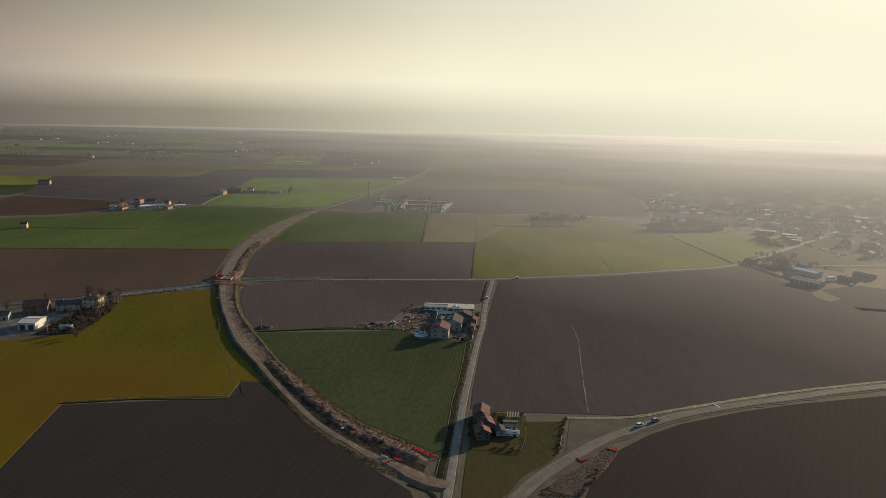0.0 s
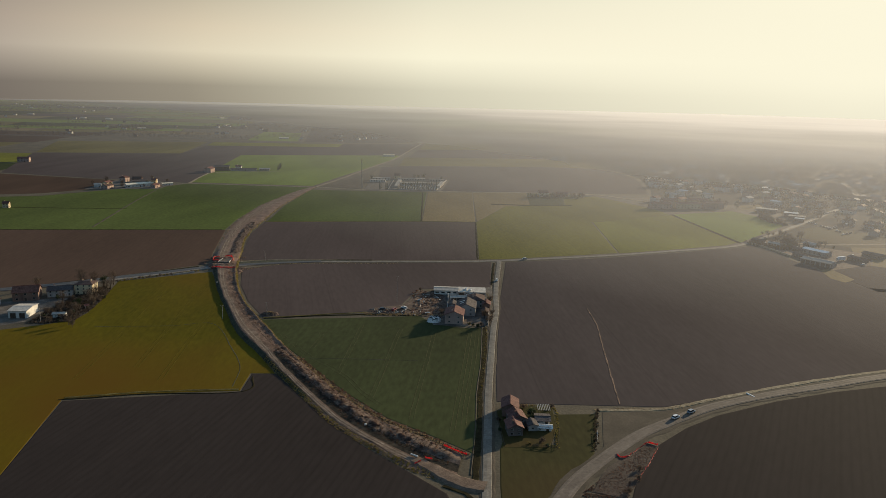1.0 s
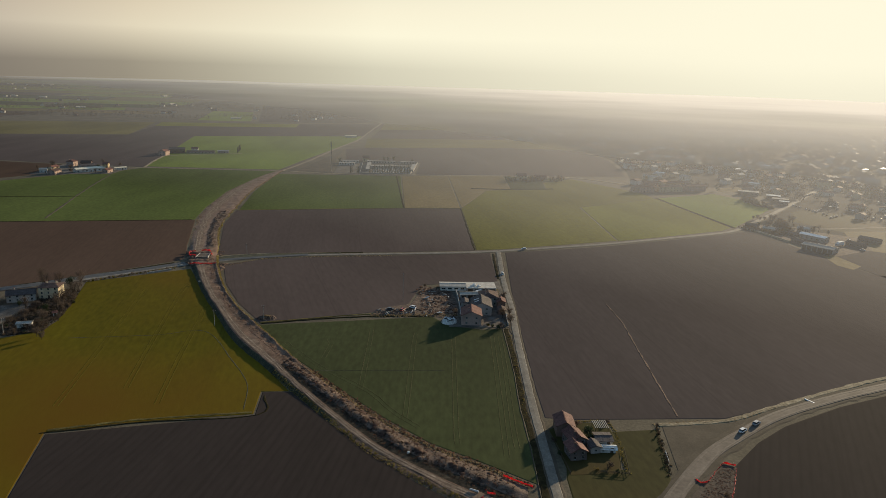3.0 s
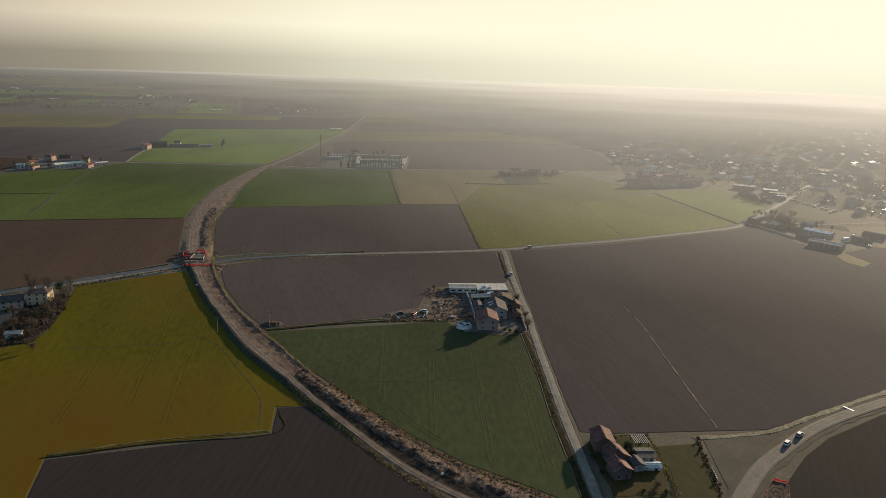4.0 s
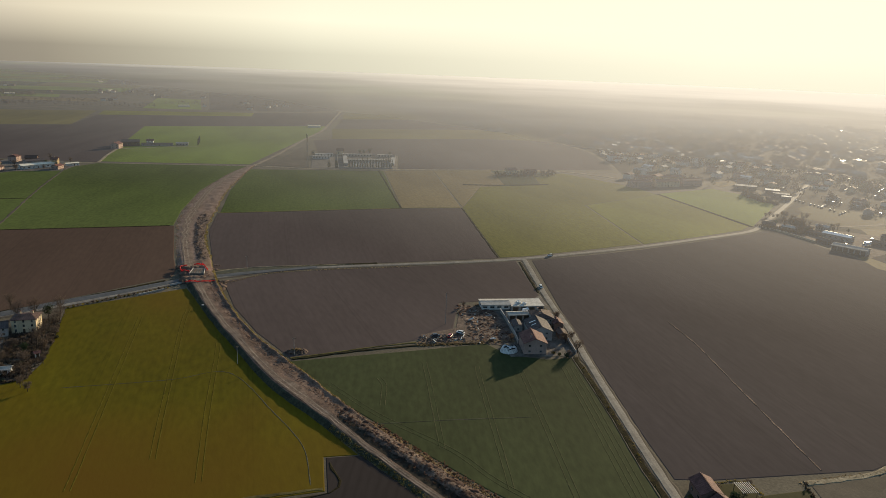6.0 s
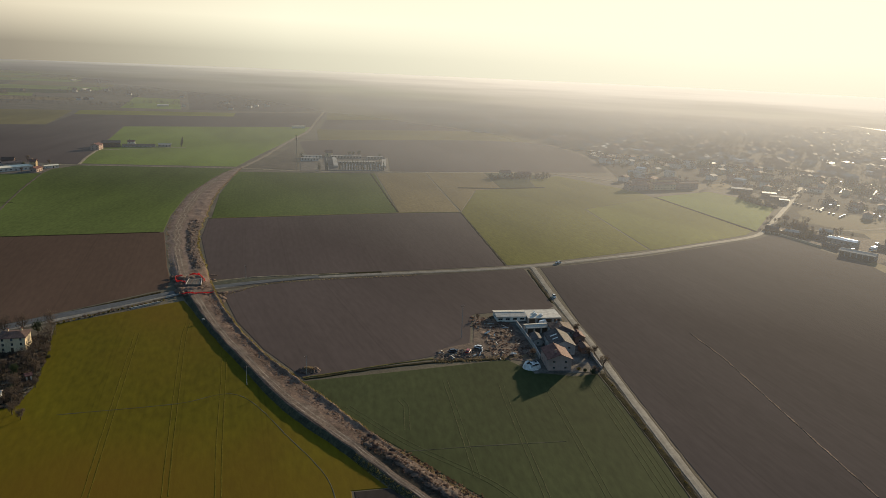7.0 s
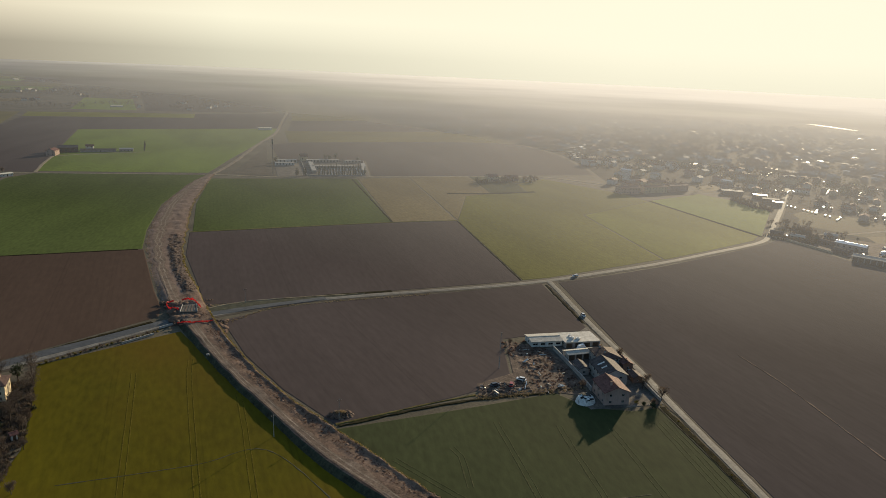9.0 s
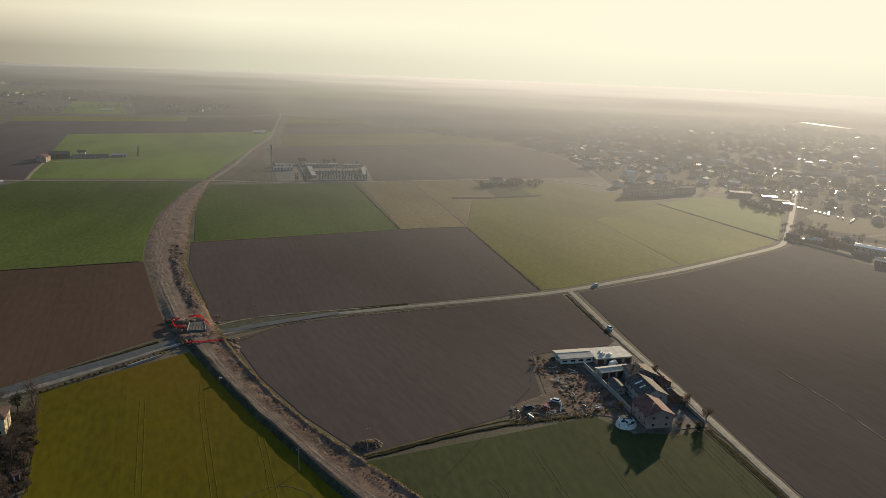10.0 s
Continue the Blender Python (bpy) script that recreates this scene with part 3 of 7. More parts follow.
M_CONCRETE = mottled("weathered_concrete", [(0.3, (0.24, 0.22, 0.20)), (0.5, (0.34, 0.32, 0.29)), (0.7, (0.42, 0.40, 0.36))], 0.4, 8, rough=0.9, bump=0.2, bump_scale=3, fine=(2, 0.15))
M_TIN = mottled("new_tin_sheet", [(0.3, (0.55, 0.54, 0.52)), (0.6, (0.72, 0.71, 0.68))], 0.5, 6, rough=0.34, fine=(2, 0.1), metallic=0.7)
# dark grass; on the embankment flank its tone also carries painted shade
M_SHADY = mottled("dark_grass_and_bank_shade", [(0.3, (0.022, 0.022, 0.013)), (0.5, (0.040, 0.040, 0.022)), (0.7, (0.065, 0.062, 0.034))], 0.25, 7, rough=0.9, bump=0.3, bump_scale=2, fine=(1, 0.25))
M_YARD = mottled("yard_paving", [(0.3, (0.055, 0.046, 0.038)), (0.5, (0.10, 0.084, 0.07)), (0.7, (0.17, 0.147, 0.122))], 0.15, 8, rough=0.9, bump=0.2, bump_scale=3, fine=(1.2, 0.2))
M_WOOD = mottled("dark_weathered_wood", [(0.3, (0.05, 0.035, 0.025)), (0.6, (0.11, 0.08, 0.055))], 0.8, 6, (1, 1, 0.2), 0.8, 0.2, 4)
M_FRAME = mottled("painted_window_frame", [(0.3, (0.30, 0.28, 0.25)), (0.6, (0.42, 0.40, 0.36))], 1.0, 4, rough=0.6)
M_BARK = mottled("winter_bark", [(0.3, (0.035, 0.026, 0.02)), (0.6, (0.085, 0.065, 0.05))], 1.5, 6, (1, 1, 0.3), 0.95, 0.4, 4)
M_TWIG = mottled("bare_twigs", [(0.3, (0.055, 0.040, 0.032)), (0.5, (0.10, 0.075, 0.058)), (0.7, (0.15, 0.115, 0.085))], 0.5, 5, rough=0.95, per_object=0.2, leafy=0.35)
M_EVERGREEN = mottled("dark_evergreen_leaf", [(0.3, (0.018, 0.026, 0.012)), (0.5, (0.035, 0.048, 0.020)), (0.7, (0.055, 0.07, 0.03))], 0.6, 5, rough=0.7, per_object=0.2, leafy=0.3)
M_SCRUB_TAN = mottled("dry_tan_scrub", [(0.3, (0.15, 0.11, 0.065)), (0.5, (0.25, 0.19, 0.11)), (0.7, (0.36, 0.28, 0.17))], 0.15, 6, rough=0.95, fine=(0.8, 0.25), leafy=0.5)
M_SCRUB_OLIVE = mottled("olive_scrub", [(0.3, (0.08, 0.066, 0.022)), (0.5, (0.19, 0.15, 0.045)), (0.7, (0.30, 0.24, 0.08))], 0.15, 6, rough=0.95, fine=(0.8, 0.25), leafy=0.5)
M_SCRUB_RED = mottled("rusty_bramble", [(0.3, (0.075, 0.042, 0.031)), (0.5, (0.125, 0.073, 0.054)), (0.7, (0.20, 0.125, 0.092))], 0.2, 6, rough=0.95, fine=(0.8, 0.3), leafy=0.5)
M_SCRUB_DARK = mottled("dark_brown_scrub", [(0.3, (0.035, 0.030, 0.022)), (0.55, (0.065, 0.052, 0.038)), (0.75, (0.11, 0.09, 0.065))], 0.2, 6, rough=0.95, fine=(0.8, 0.3), leafy=0.5)
M_SPOIL = mottled("dark_spoil", [(0.3, (0.055, 0.036, 0.027)), (0.5, (0.11, 0.072, 0.053)), (0.7, (0.18, 0.125, 0.092))], 0.25, 8, rough=0.95, bump=0.5, bump_scale=2, fine=(1.2, 0.3))
M_NET = mottled("orange_red_netting", [(0.3, (0.45, 0.05, 0.045)), (0.5, (0.70, 0.09, 0.08)), (0.7, (0.90, 0.16, 0.13))], 1.6, 4, rough=0.6, leafy=0.5)
M_RUBBER = mottled("black_rubber", [(0.3, (0.015, 0.015, 0.015)), (0.6, (0.03, 0.03, 0.03))], 3.0, 3, rough=0.8)
M_STEEL = mottled("grey_steel", [(0.3, (0.28, 0.27, 0.26)), (0.6, (0.40, 0.39, 0.37))], 2.0, 3, rough=0.45, metallic=0.7)
M_PLASTIC = mottled("white_plastic_sheeting", [(0.3, (0.45, 0.45, 0.43)), (0.6, (0.72, 0.71, 0.68))], 0.6, 6, rough=0.45, bump=0.5, bump_scale=2, spec=0.4, spot=((0.06, 0.055, 0.05), 0.7, 0.56))
M_MARBLE = mottled("pale_stone", [(0.3, (0.36, 0.34, 0.32)), (0.6, (0.55, 0.53, 0.50))], 0.8, 6, rough=0.7, per_object=0.25)


def paint(name, c, rough=0.3):
    return mottled(name, [(0.35, tuple(v * 0.9 for v in c)), (0.65, c)], 0.8, 3, rough=rough, spec=0.5)


M_CAR_WHITE, M_CAR_GREY, M_CAR_DARK, M_CAR_RED = paint("white_car_paint", (0.75, 0.74, 0.72)), paint("silver_car_paint", (0.35, 0.35, 0.36)), paint("dark_car_paint", (0.04, 0.045, 0.06)), paint("red_car_paint", (0.35, 0.04, 0.03))
M_LIGHT_RED, M_LIGHT_CLEAR = paint("red_lamp_lens", (0.4, 0.02, 0.02), 0.15), paint("clear_lamp_lens", (0.7, 0.7, 0.68), 0.1)
M_GLASS, _nt, _b = material("dark_window_glass", 0.08)
_b.inputs["Base Color"].default_value, _b.inputs["Specular IOR Level"].default_value = (0.012, 0.014, 0.016, 1), 0.5
M_WATER, _nt, _b = material("still_water", 0.12)
_b.inputs["Base Color"].default_value, _b.inputs["Specular IOR Level"].default_value = (0.02, 0.024, 0.02, 1), 0.5


# ---- house builder ----
def facade(bm, origin, along, width, z0, z1, holes, inward, depth=0.22):
    """One outer wall face with openings cut through it and their reveals. holes: (u0, v0, u1, v1)."""
    us = sorted({0.0, width, *(h[0] for h in holes), *(h[2] for h in holes)})
    vs = sorted({z0, z1, *(h[1] for h in holes), *(h[3] for h in holes)})
    o, a, n = Vector(origin), Vector(along), Vector(inward)

    def at(u, v, k=0.0):
        p = o + a * u + n * k
        return (p.x, p.y, v)
    for u0, u1 in zip(us, us[1:]):
        for v0, v1 in zip(vs, vs[1:]):
            mu, mv = (u0 + u1) / 2, (v0 + v1) / 2
            if not any(h[0] < mu < h[2] and h[1] < mv < h[3] for h in holes):
                bm.faces.new([bm.verts.new(at(u, v)) for u, v in ((u0, v0), (u1, v0), (u1, v1), (u0, v1))])
    for u0, v0, u1, v1 in holes:
        ring = [(u0, v0), (u1, v0), (u1, v1), (u0, v1)]
        for (ua, va), (ub, vb) in zip(ring, ring[1:] + ring[:1]):
            bm.faces.new([bm.verts.new(p) for p in (at(ua, va), at(ub, vb), at(ub, vb, depth), at(ua, va, depth))])


SHARED = {}


def window_mesh(w, h, door=False):
    key = (round(w, 2), round(h, 2), door)
    if key not in SHARED:
        bm = bmesh.new()
        f = 0.09
        box(bm, -w / 2, 0.10, 0, -w / 2 + f, 0.17, h); box(bm, w / 2 - f, 0.10, 0, w / 2, 0.17, h)
        box(bm, -w / 2 + f, 0.10, 0, w / 2 - f, 0.17, f); box(bm, -w / 2 + f, 0.10, h - f, w / 2 - f, 0.17, h)
        box(bm, -0.035, 0.11, f, 0.035, 0.16, h - f)
        fr = mesh_of(bm, "window_frame"); fr.materials.append(M_WOOD if door else M_FRAME)
        pn = mesh_of(boxed(-w / 2 + f, 0.13, f, w / 2 - f, 0.15, h - f), "pane"); pn.materials.append(M_WOOD if door else M_GLASS)
        sl = mesh_of(boxed(-w / 2 - 0.1, -0.10, -0.08, w / 2 + 0.1, 0.12, 0.0), "sill"); sl.materials.append(M_CONCRETE)
        SHARED[key] = (fr, pn, sl)
    return SHARED[key]


def roof_mesh(w, d, eaves, rise, over=0.5, thick=0.2, hip=0.0):
    """A pitched roof with ridge along x; hip: how far each ridge end stands back."""
    bm = bmesh.new()
    hw, hd = w / 2 + over, d / 2 + over
    drop = rise * over / (d / 2)
    for k in (0, 1):
        t = thick * k
        r = [bm.verts.new((-hw + hip, 0, eaves + rise + t)), bm.verts.new((hw - hip, 0, eaves + rise + t))]
        e = [bm.verts.new((x, y, eaves - drop + t)) for x, y in ((-hw, -hd), (hw, -hd), (hw, hd), (-hw, hd))]
        fs = [(e[0], e[1], r[1], r[0]), (e[2], e[3], r[0], r[1])]
        if hip:
            fs += [(e[1], e[2], r[1]), (e[3], e[0], r[0])]
        for f in fs:
            bm.faces.new(f if k else f[::-1])
        if k == 0:
            low_e, low_r = e, r
        else:
            rim = [(0, 1), (2, 3)] + ([(1, 2), (3, 0)] if hip else [])
            for i, j in rim:
                bm.faces.new((low_e[i], low_e[j], e[j], e[i]))
            if not hip:
                for i, j, s in ((1, 2, 1), (3, 0, 0)):
                    bm.faces.new((low_e[i], low_r[s], r[s], e[i]))
                    bm.faces.new((low_r[s], low_e[j], e[j], r[s]))
    if not hip:
        box(bm, -hw, -0.18, eaves + rise + thick - 0.05, hw, 0.18, eaves + rise + thick + 0.12)
    return bm


def house(x, y, rz, w, d, eaves, rise, wall, roof, label, name="house", category="house", storeys=2, cols=(3, 2), win=(1.0, 1.4), chimneys=1, hip=0.0, flat=False, door=True, blank=(), group="", over=0.5, gate=None, sills=False):
    """A building at the middle of its plan, its ridge along local x. blank: faces (s, e, n, w) with no openings."""
    t = thing(name, x, y, 0, rz, label, category, group)
    bm = bmesh.new()
    sides = {"s": ((-w / 2, -d / 2), (1, 0), w, (0, 1), cols[0], 0), "e": ((w / 2, -d / 2), (0, 1), d, (-1, 0), cols[1], 90), "n": ((w / 2, d / 2), (-1, 0), w, (0, -1), cols[0], 180), "w": ((-w / 2, d / 2), (0, -1), d, (1, 0), cols[1], 270)}
    todo = []
    for key, (o, a, length, inn, n, ang) in sides.items():
        holes = []
        if key not in blank and n:
            floor_h = eaves / storeys
            for s in range(storeys):
                for c in range(n):
                    u = length * (c + 0.5) / n
                    is_door = door and key == "s" and s == 0 and c == n // 2
                    if gate and key == gate and s == 0:
                        ww, v0, v1 = min(3.2, length / n * 0.8), 0.02, min(3.2, floor_h * 0.85)
                        is_door = True
                    else:
                        ww, v0 = (1.1, 0.02) if is_door else (win[0], s * floor_h + floor_h * 0.32)
                        v1 = 2.15 if is_door else min(v0 + win[1], (s + 1) * floor_h - 0.15)
                    holes.append((u - ww / 2, v0, u + ww / 2, v1))
                    todo.append((o, a, u, v0, ww, v1 - v0, ang, is_door))
        facade(bm, (*o, 0), (*a, 0), length, -0.1, eaves, holes, (*inn, 0))
    if not flat and not hip:
        for sx in (-1, 1):
            q = [(sx * w / 2, -d / 2, eaves), (sx * w / 2, d / 2, eaves), (sx * w / 2, 0, eaves + rise)]
            bm.faces.new([bm.verts.new(p) for p in (q if sx > 0 else q[::-1])])
    part("wall", bm, wall, t)
    if flat:
        bm = bmesh.new()
        box(bm, -w / 2 - 0.15, -d / 2 - 0.15, eaves, w / 2 + 0.15, d / 2 + 0.15, eaves + 0.35)
        part("roof", bm, roof, t)
    else:
        part("roof", roof_mesh(w, d, eaves, rise, over, 0.2, hip), roof, t)
    for i in range(chimneys):
        cx, cy = w * (-0.25 + 0.5 * i), d * 0.15
        top = eaves + rise + 0.9
        c = part("chimney", boxed(cx - 0.35, cy - 0.35, eaves + rise * 0.4, cx + 0.35, cy + 0.35, top), wall, t)
        part("cap", boxed(cx - 0.48, cy - 0.48, top + 0.003, cx + 0.48, cy + 0.48, top + 0.16), M_TILE, c)
    for o, a, u, v0, ww, hh, ang, is_door in todo:
        fr, pn, sl = window_mesh(ww, hh, is_door)
        wd = part("door" if is_door else "window", fr, None, t)
        wd.matrix_basis = pose(o[0] + a[0] * u, o[1] + a[1] * u, v0, 0, 0, ang)
        part("leaf" if is_door else "pane", pn, None, wd)
        if not is_door and sills:
            part("sill", sl, None, wd)
    return t


# ---- plants ----
def leaf_cloud(bm, centres, count, spread, size, rnd, flat=0.8):
    for _ in range(count):
        c = Vector(rnd.choice(centres))
        v = Vector((rnd.gauss(0, 1), rnd.gauss(0, 1), rnd.gauss(0, 1))).normalized() * spread * rnd.random() ** 0.5
        p = c + Vector((v.x, v.y, v.z * flat))
        s = size * rnd.uniform(0.6, 1.4)
        a = Vector((rnd.uniform(-1, 1), rnd.uniform(-1, 1), rnd.uniform(-1, 1))).normalized()
        b = a.orthogonal().normalized()
        bm.faces.new([bm.verts.new(p + q) for q in (a * s, b * s * 0.7, -a * s * 0.6 - b * s * 0.3)])


def tree_proto(h, r, seed, mat, leaves=760, size=0.30, label="", category="tree", name="tree"):
    rnd = random.Random(seed)
    t = thing(name, 0, 0, 0, 0, label, category)
    bm = bmesh.new()
    tube(bm, (0, 0, -0.1), (0.1 * r * rnd.uniform(-1, 1), 0, h * 0.35), 0.035 * h, 0.024 * h, 7)
    tips = []
    for i in range(7):
        a = 2 * math.pi * (i + rnd.random() * 0.7) / 7
        tip = Vector((math.cos(a) * r * rnd.uniform(0.4, 0.8), math.sin(a) * r * rnd.uniform(0.4, 0.8), h * rnd.uniform(0.55, 0.86)))
        base = Vector((0, 0, h * rnd.uniform(0.25, 0.36)))
        mid = base.lerp(tip, 0.5) + Vector((0, 0, h * 0.05))
        tube(bm, base, mid, 0.014 * h, 0.009 * h, 5)
        tube(bm, mid, tip, 0.009 * h, 0.003 * h, 4)
        tips += [tip, mid, base.lerp(tip, 0.35) + Vector((rnd.uniform(-0.3, 0.3) * r, rnd.uniform(-0.3, 0.3) * r, 0))]
        for k in range(2):
            e = mid + Vector((rnd.uniform(-1, 1) * r * 0.4, rnd.uniform(-1, 1) * r * 0.4, h * rnd.uniform(0.08, 0.25)))
            tube(bm, mid, e, 0.006 * h, 0.002 * h, 4)
            tips.append(e)
    tips.append(Vector((0, 0, h * 0.9)))
    part("trunk", bm, M_BARK, t)
    bm = bmesh.new()
    leaf_cloud(bm, tips, leaves, r * 0.46, size, rnd)
    part("crown", bm, mat, t)
    return t


def cypress_proto(h, seed):
    rnd = random.Random(seed)
    t = thing("cypress", 0, 0, 0, 0, "tall dark narrow cypress tree", "tree")
    bm = bmesh.new()
    tube(bm, (0, 0, -0.1), (0, 0, h * 0.9), 0.16, 0.03, 6)
    part("trunk", bm, M_BARK, t)
    bm = bmesh.new()
    for i in range(360):
        z = h * rnd.uniform(0.05, 1.0)
        rr = h * 0.085 * math.sin(min(1.0, z / (h * 0.25)) * 1.57) * (1.05 - (z / h) ** 2 * 0.9)
        a = rnd.uniform(0, 6.28)
        leaf_cloud(bm, [(math.cos(a) * rr * rnd.random() ** 0.4, math.sin(a) * rr * rnd.random() ** 0.4, z)], 1, 0.05, 0.4, rnd)
    part("crown", bm, M_EVERGREEN, t)
    return t


def bush_proto(r, h, seed, mat, label, name="shrub"):
    rnd = random.Random(seed)
    t = thing(name, 0, 0, 0, 0, label, "shrub")
    for i in range(3):
        bm = bmesh.new()
        tube(bm, (rnd.uniform(-.2, .2), rnd.uniform(-.2, .2), -0.05), (rnd.uniform(-r, r) * 0.6, rnd.uniform(-r, r) * 0.6, h * 0.7), 0.06, 0.015, 4)
        part("stem", bm, M_BARK, t)
    bm = bmesh.new()
    leaf_cloud(bm, [(rnd.uniform(-r, r) * 0.5, rnd.uniform(-r, r) * 0.5, h * rnd.uniform(0.3, 0.75)) for _ in range(7)], 240, r * 0.55, 0.24, rnd)
    part("crown", bm, mat, t)
    return t


BARE = [tree_proto(h, r, s, M_TWIG, label="bare winter tree with dense brown twigs") for h, r, s in ((9, 3.8, 1), (11, 4.4, 2), (7.5, 3.2, 3), (13, 5.0, 4))]
GREEN = [tree_proto(h, r, s, M_EVERGREEN, 600, 0.42, "dark evergreen tree with an uneven crown") for h, r, s in ((8, 3.0, 5), (11, 3.6, 6))]
CYPRESS = [cypress_proto(9, 7), cypress_proto(7, 8)]
SHRUB = [bush_proto(1.3, 1.9, 9, M_EVERGREEN, "dark green rounded garden shrub"), bush_proto(1.6, 2.1, 10, M_TWIG, "bare brown winter shrub"), bush_proto(1.2, 1.4, 12, M_SCRUB_OLIVE, "low olive green roadside shrub")]
USED = set()


def plant(proto, x, y, scale=1.0, turn=0.0, z=0.0, group=""):
    m = pose(x, y, z, 0, 0, turn) @ Matrix.Diagonal((scale, scale, scale, 1))
    if proto.name not in USED:
        USED.add(proto.name)
        proto.matrix_basis = m
        ob = proto
    else:
        base = Matrix.Diagonal((1 / proto.scale[0], 1 / proto.scale[1], 1 / proto.scale[2], 1))
        ob = copy_thing(proto, m @ base)
    if group:
        ob["group"] = group
    return ob


def clumps(name, spots, mat, size, height, label, category, seed=1, blades=7, kind="stuff"):
    """Low scrub: at each (x, y, z) a tuft of leaning blades, all one piece of vegetation."""
    rnd = random.Random(seed)
    verts, faces = [], []
    for x, y, z in spots:
        for _ in range(blades):
            a = rnd.uniform(0, 6.283)
            s, h = size * rnd.uniform(0.5, 1.3), height * rnd.uniform(0.4, 1.3)
            ox, oy = rnd.uniform(-size, size), rnd.uniform(-size, size)
            n = len(verts)
            verts += [(x + ox - math.sin(a) * s * 0.5, y + oy + math.cos(a) * s * 0.5, z - 0.1), (x + ox + math.sin(a) * s * 0.5, y + oy - math.cos(a) * s * 0.5, z - 0.1), (x + ox + math.cos(a) * s * 0.7, y + oy + math.sin(a) * s * 0.7, z + h)]
            faces.append((n, n + 1, n + 2))
    me = bpy.data.meshes.new(name)
    me.from_pydata(verts, [], faces)
    me.update()
    ob = part(name, me, mat)
    return tagged(ob, label, category, "", kind)


def along(points, step, spread, seed, z=0.1):
    rnd = random.Random(seed)
    out = []
    for p in spline(points, step):
        out.append((p.x + rnd.gauss(0, spread), p.y + rnd.gauss(0, spread), z))
    return out


def mounds(name, spots, mat, label, category, seed=1, kind="stuff", n=8):
    """Uneven heaps: each (x, y, z, radius, height) a lumpy low dome."""
    rnd = random.Random(seed)
    bm = bmesh.new()
    for x, y, z, r, h in spots:
        k = rnd.uniform(0, 50)
        rings = []
        for j, (rr, hh) in enumerate(((1.0, -0.08), (0.72, 0.42), (0.40, 0.82), (0.12, 1.0))):
            ring = []
            for i in range(n):
                a = 6.283 * i / n
                f = 1 + 0.45 * noise.noise(Vector((math.cos(a) * 1.3 + k, math.sin(a) * 1.3, j * 0.7)))
                ring.append(bm.verts.new((x + math.cos(a) * r * rr * f, y + math.sin(a) * r * rr * f, z + h * hh * (f if j else 1))))
            rings.append(ring)
        for a, b in zip(rings, rings[1:]):
            for i in range(n):
                bm.faces.new((a[i], a[(i + 1) % n], b[(i + 1) % n], b[i]))
        bm.faces.new(rings[-1])
    return tagged(part(name, bm, mat, smooth=True), label, category, "", kind)


def slab(name, pts, mat, label, z=0.12, category="paving"):
    ob = field(name, pts, mat, label, z)
    ob["category"] = category
    del ob["group"]
    return ob


# ---- earthwork strip ----
LEFT = [(-7, 235.5), (-22, 244.5), (-39, 261), (-54, 278), (-71, 304), (-87, 330), (-101, 353), (-121, 386), (-137, 424), (-155, 468), (-176, 530), (-188, 577), (-203, 665), (-207, 722), (-205, 815), (-190, 915), (-174, 975)]
RIGHT = [(-3, 256.5), (-17.5, 269.5), (-34.5, 283.5), (-50.5, 303), (-65.5, 325), (-81.5, 350.5), (-94, 372), (-105, 394), (-115, 412), (-129, 440), (-143, 477), (-155, 521), (-166, 576), (-178, 645), (-180, 722), (-180, 816), (-170, 940), (-166, 975)]


def resample(pts, n):
    line = spline(pts, 2.0)
    acc = [0.0]
    for a, b in zip(line, line[1:]):
        acc.append(acc[-1] + (b - a).length)
    out, j = [], 0
    for i in range(n):
        s = acc[-1] * i / (n - 1)
        while j < len(acc) - 2 and acc[j + 1] < s:
            j += 1
        f = (s - acc[j]) / max(acc[j + 1] - acc[j], 1e-6)
        out.append(line[j].lerp(line[j + 1], min(1, f)))
    return out


STRIP_L, STRIP_R = resample(LEFT, 320), resample(RIGHT, 320)
for i in range(1, 319):
    # uneven, scraped edges
    d = (STRIP_R[i] - STRIP_L[i]).normalized()
    k = 2.0 if STRIP_L[i].y > 556 else 0.7
    STRIP_L[i] = STRIP_L[i] + d * k * (noise.noise(Vector((i * 0.21, 3.0, 0))) + 0.5 * noise.noise(Vector((i * 0.6, 4.0, 0))))
    STRIP_R[i] = STRIP_R[i] + d * k * (noise.noise(Vector((i * 0.19, 6.0, 0))) + 0.5 * noise.noise(Vector((i * 0.6, 8.0, 0))))


def strip_height(i, u):
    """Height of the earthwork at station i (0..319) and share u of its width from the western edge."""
    p = STRIP_L[i].lerp(STRIP_R[i], u)
    y = p.y
    h = 0.4 + 1.25 * max(0, min(1, (y - 300) / 60)) * max(0, min(1, (610 - y) / 80))
    w = min(1, u / 0.17, (1 - u) / 0.07)
    w = w * w * (3 - 2 * w)
    bump = noise.noise(Vector((p.x * 0.16, p.y * 0.16, 1.0))) * 0.6 + noise.noise(Vector((p.x * 0.45, p.y * 0.45, 5.0))) * 0.35
    mid = max(0, min(1, (y - 340) / 25)) * max(0, min(1, (540 - y) / 20))
    ridge = (1 - mid) * math.exp(-((u - 0.72) / 0.13) ** 2) + mid * 0.8 * math.exp(-((u - 0.90) / 0.05) ** 2)
    lane = 1 - math.exp(-((u - 0.30) / 0.13) ** 2)
    far = max(0.35, min(1, (800 - y) / 250))
    return w * (h + lane * 0.5 * bump + ridge * far * (0.55 + 1.0 * bump))


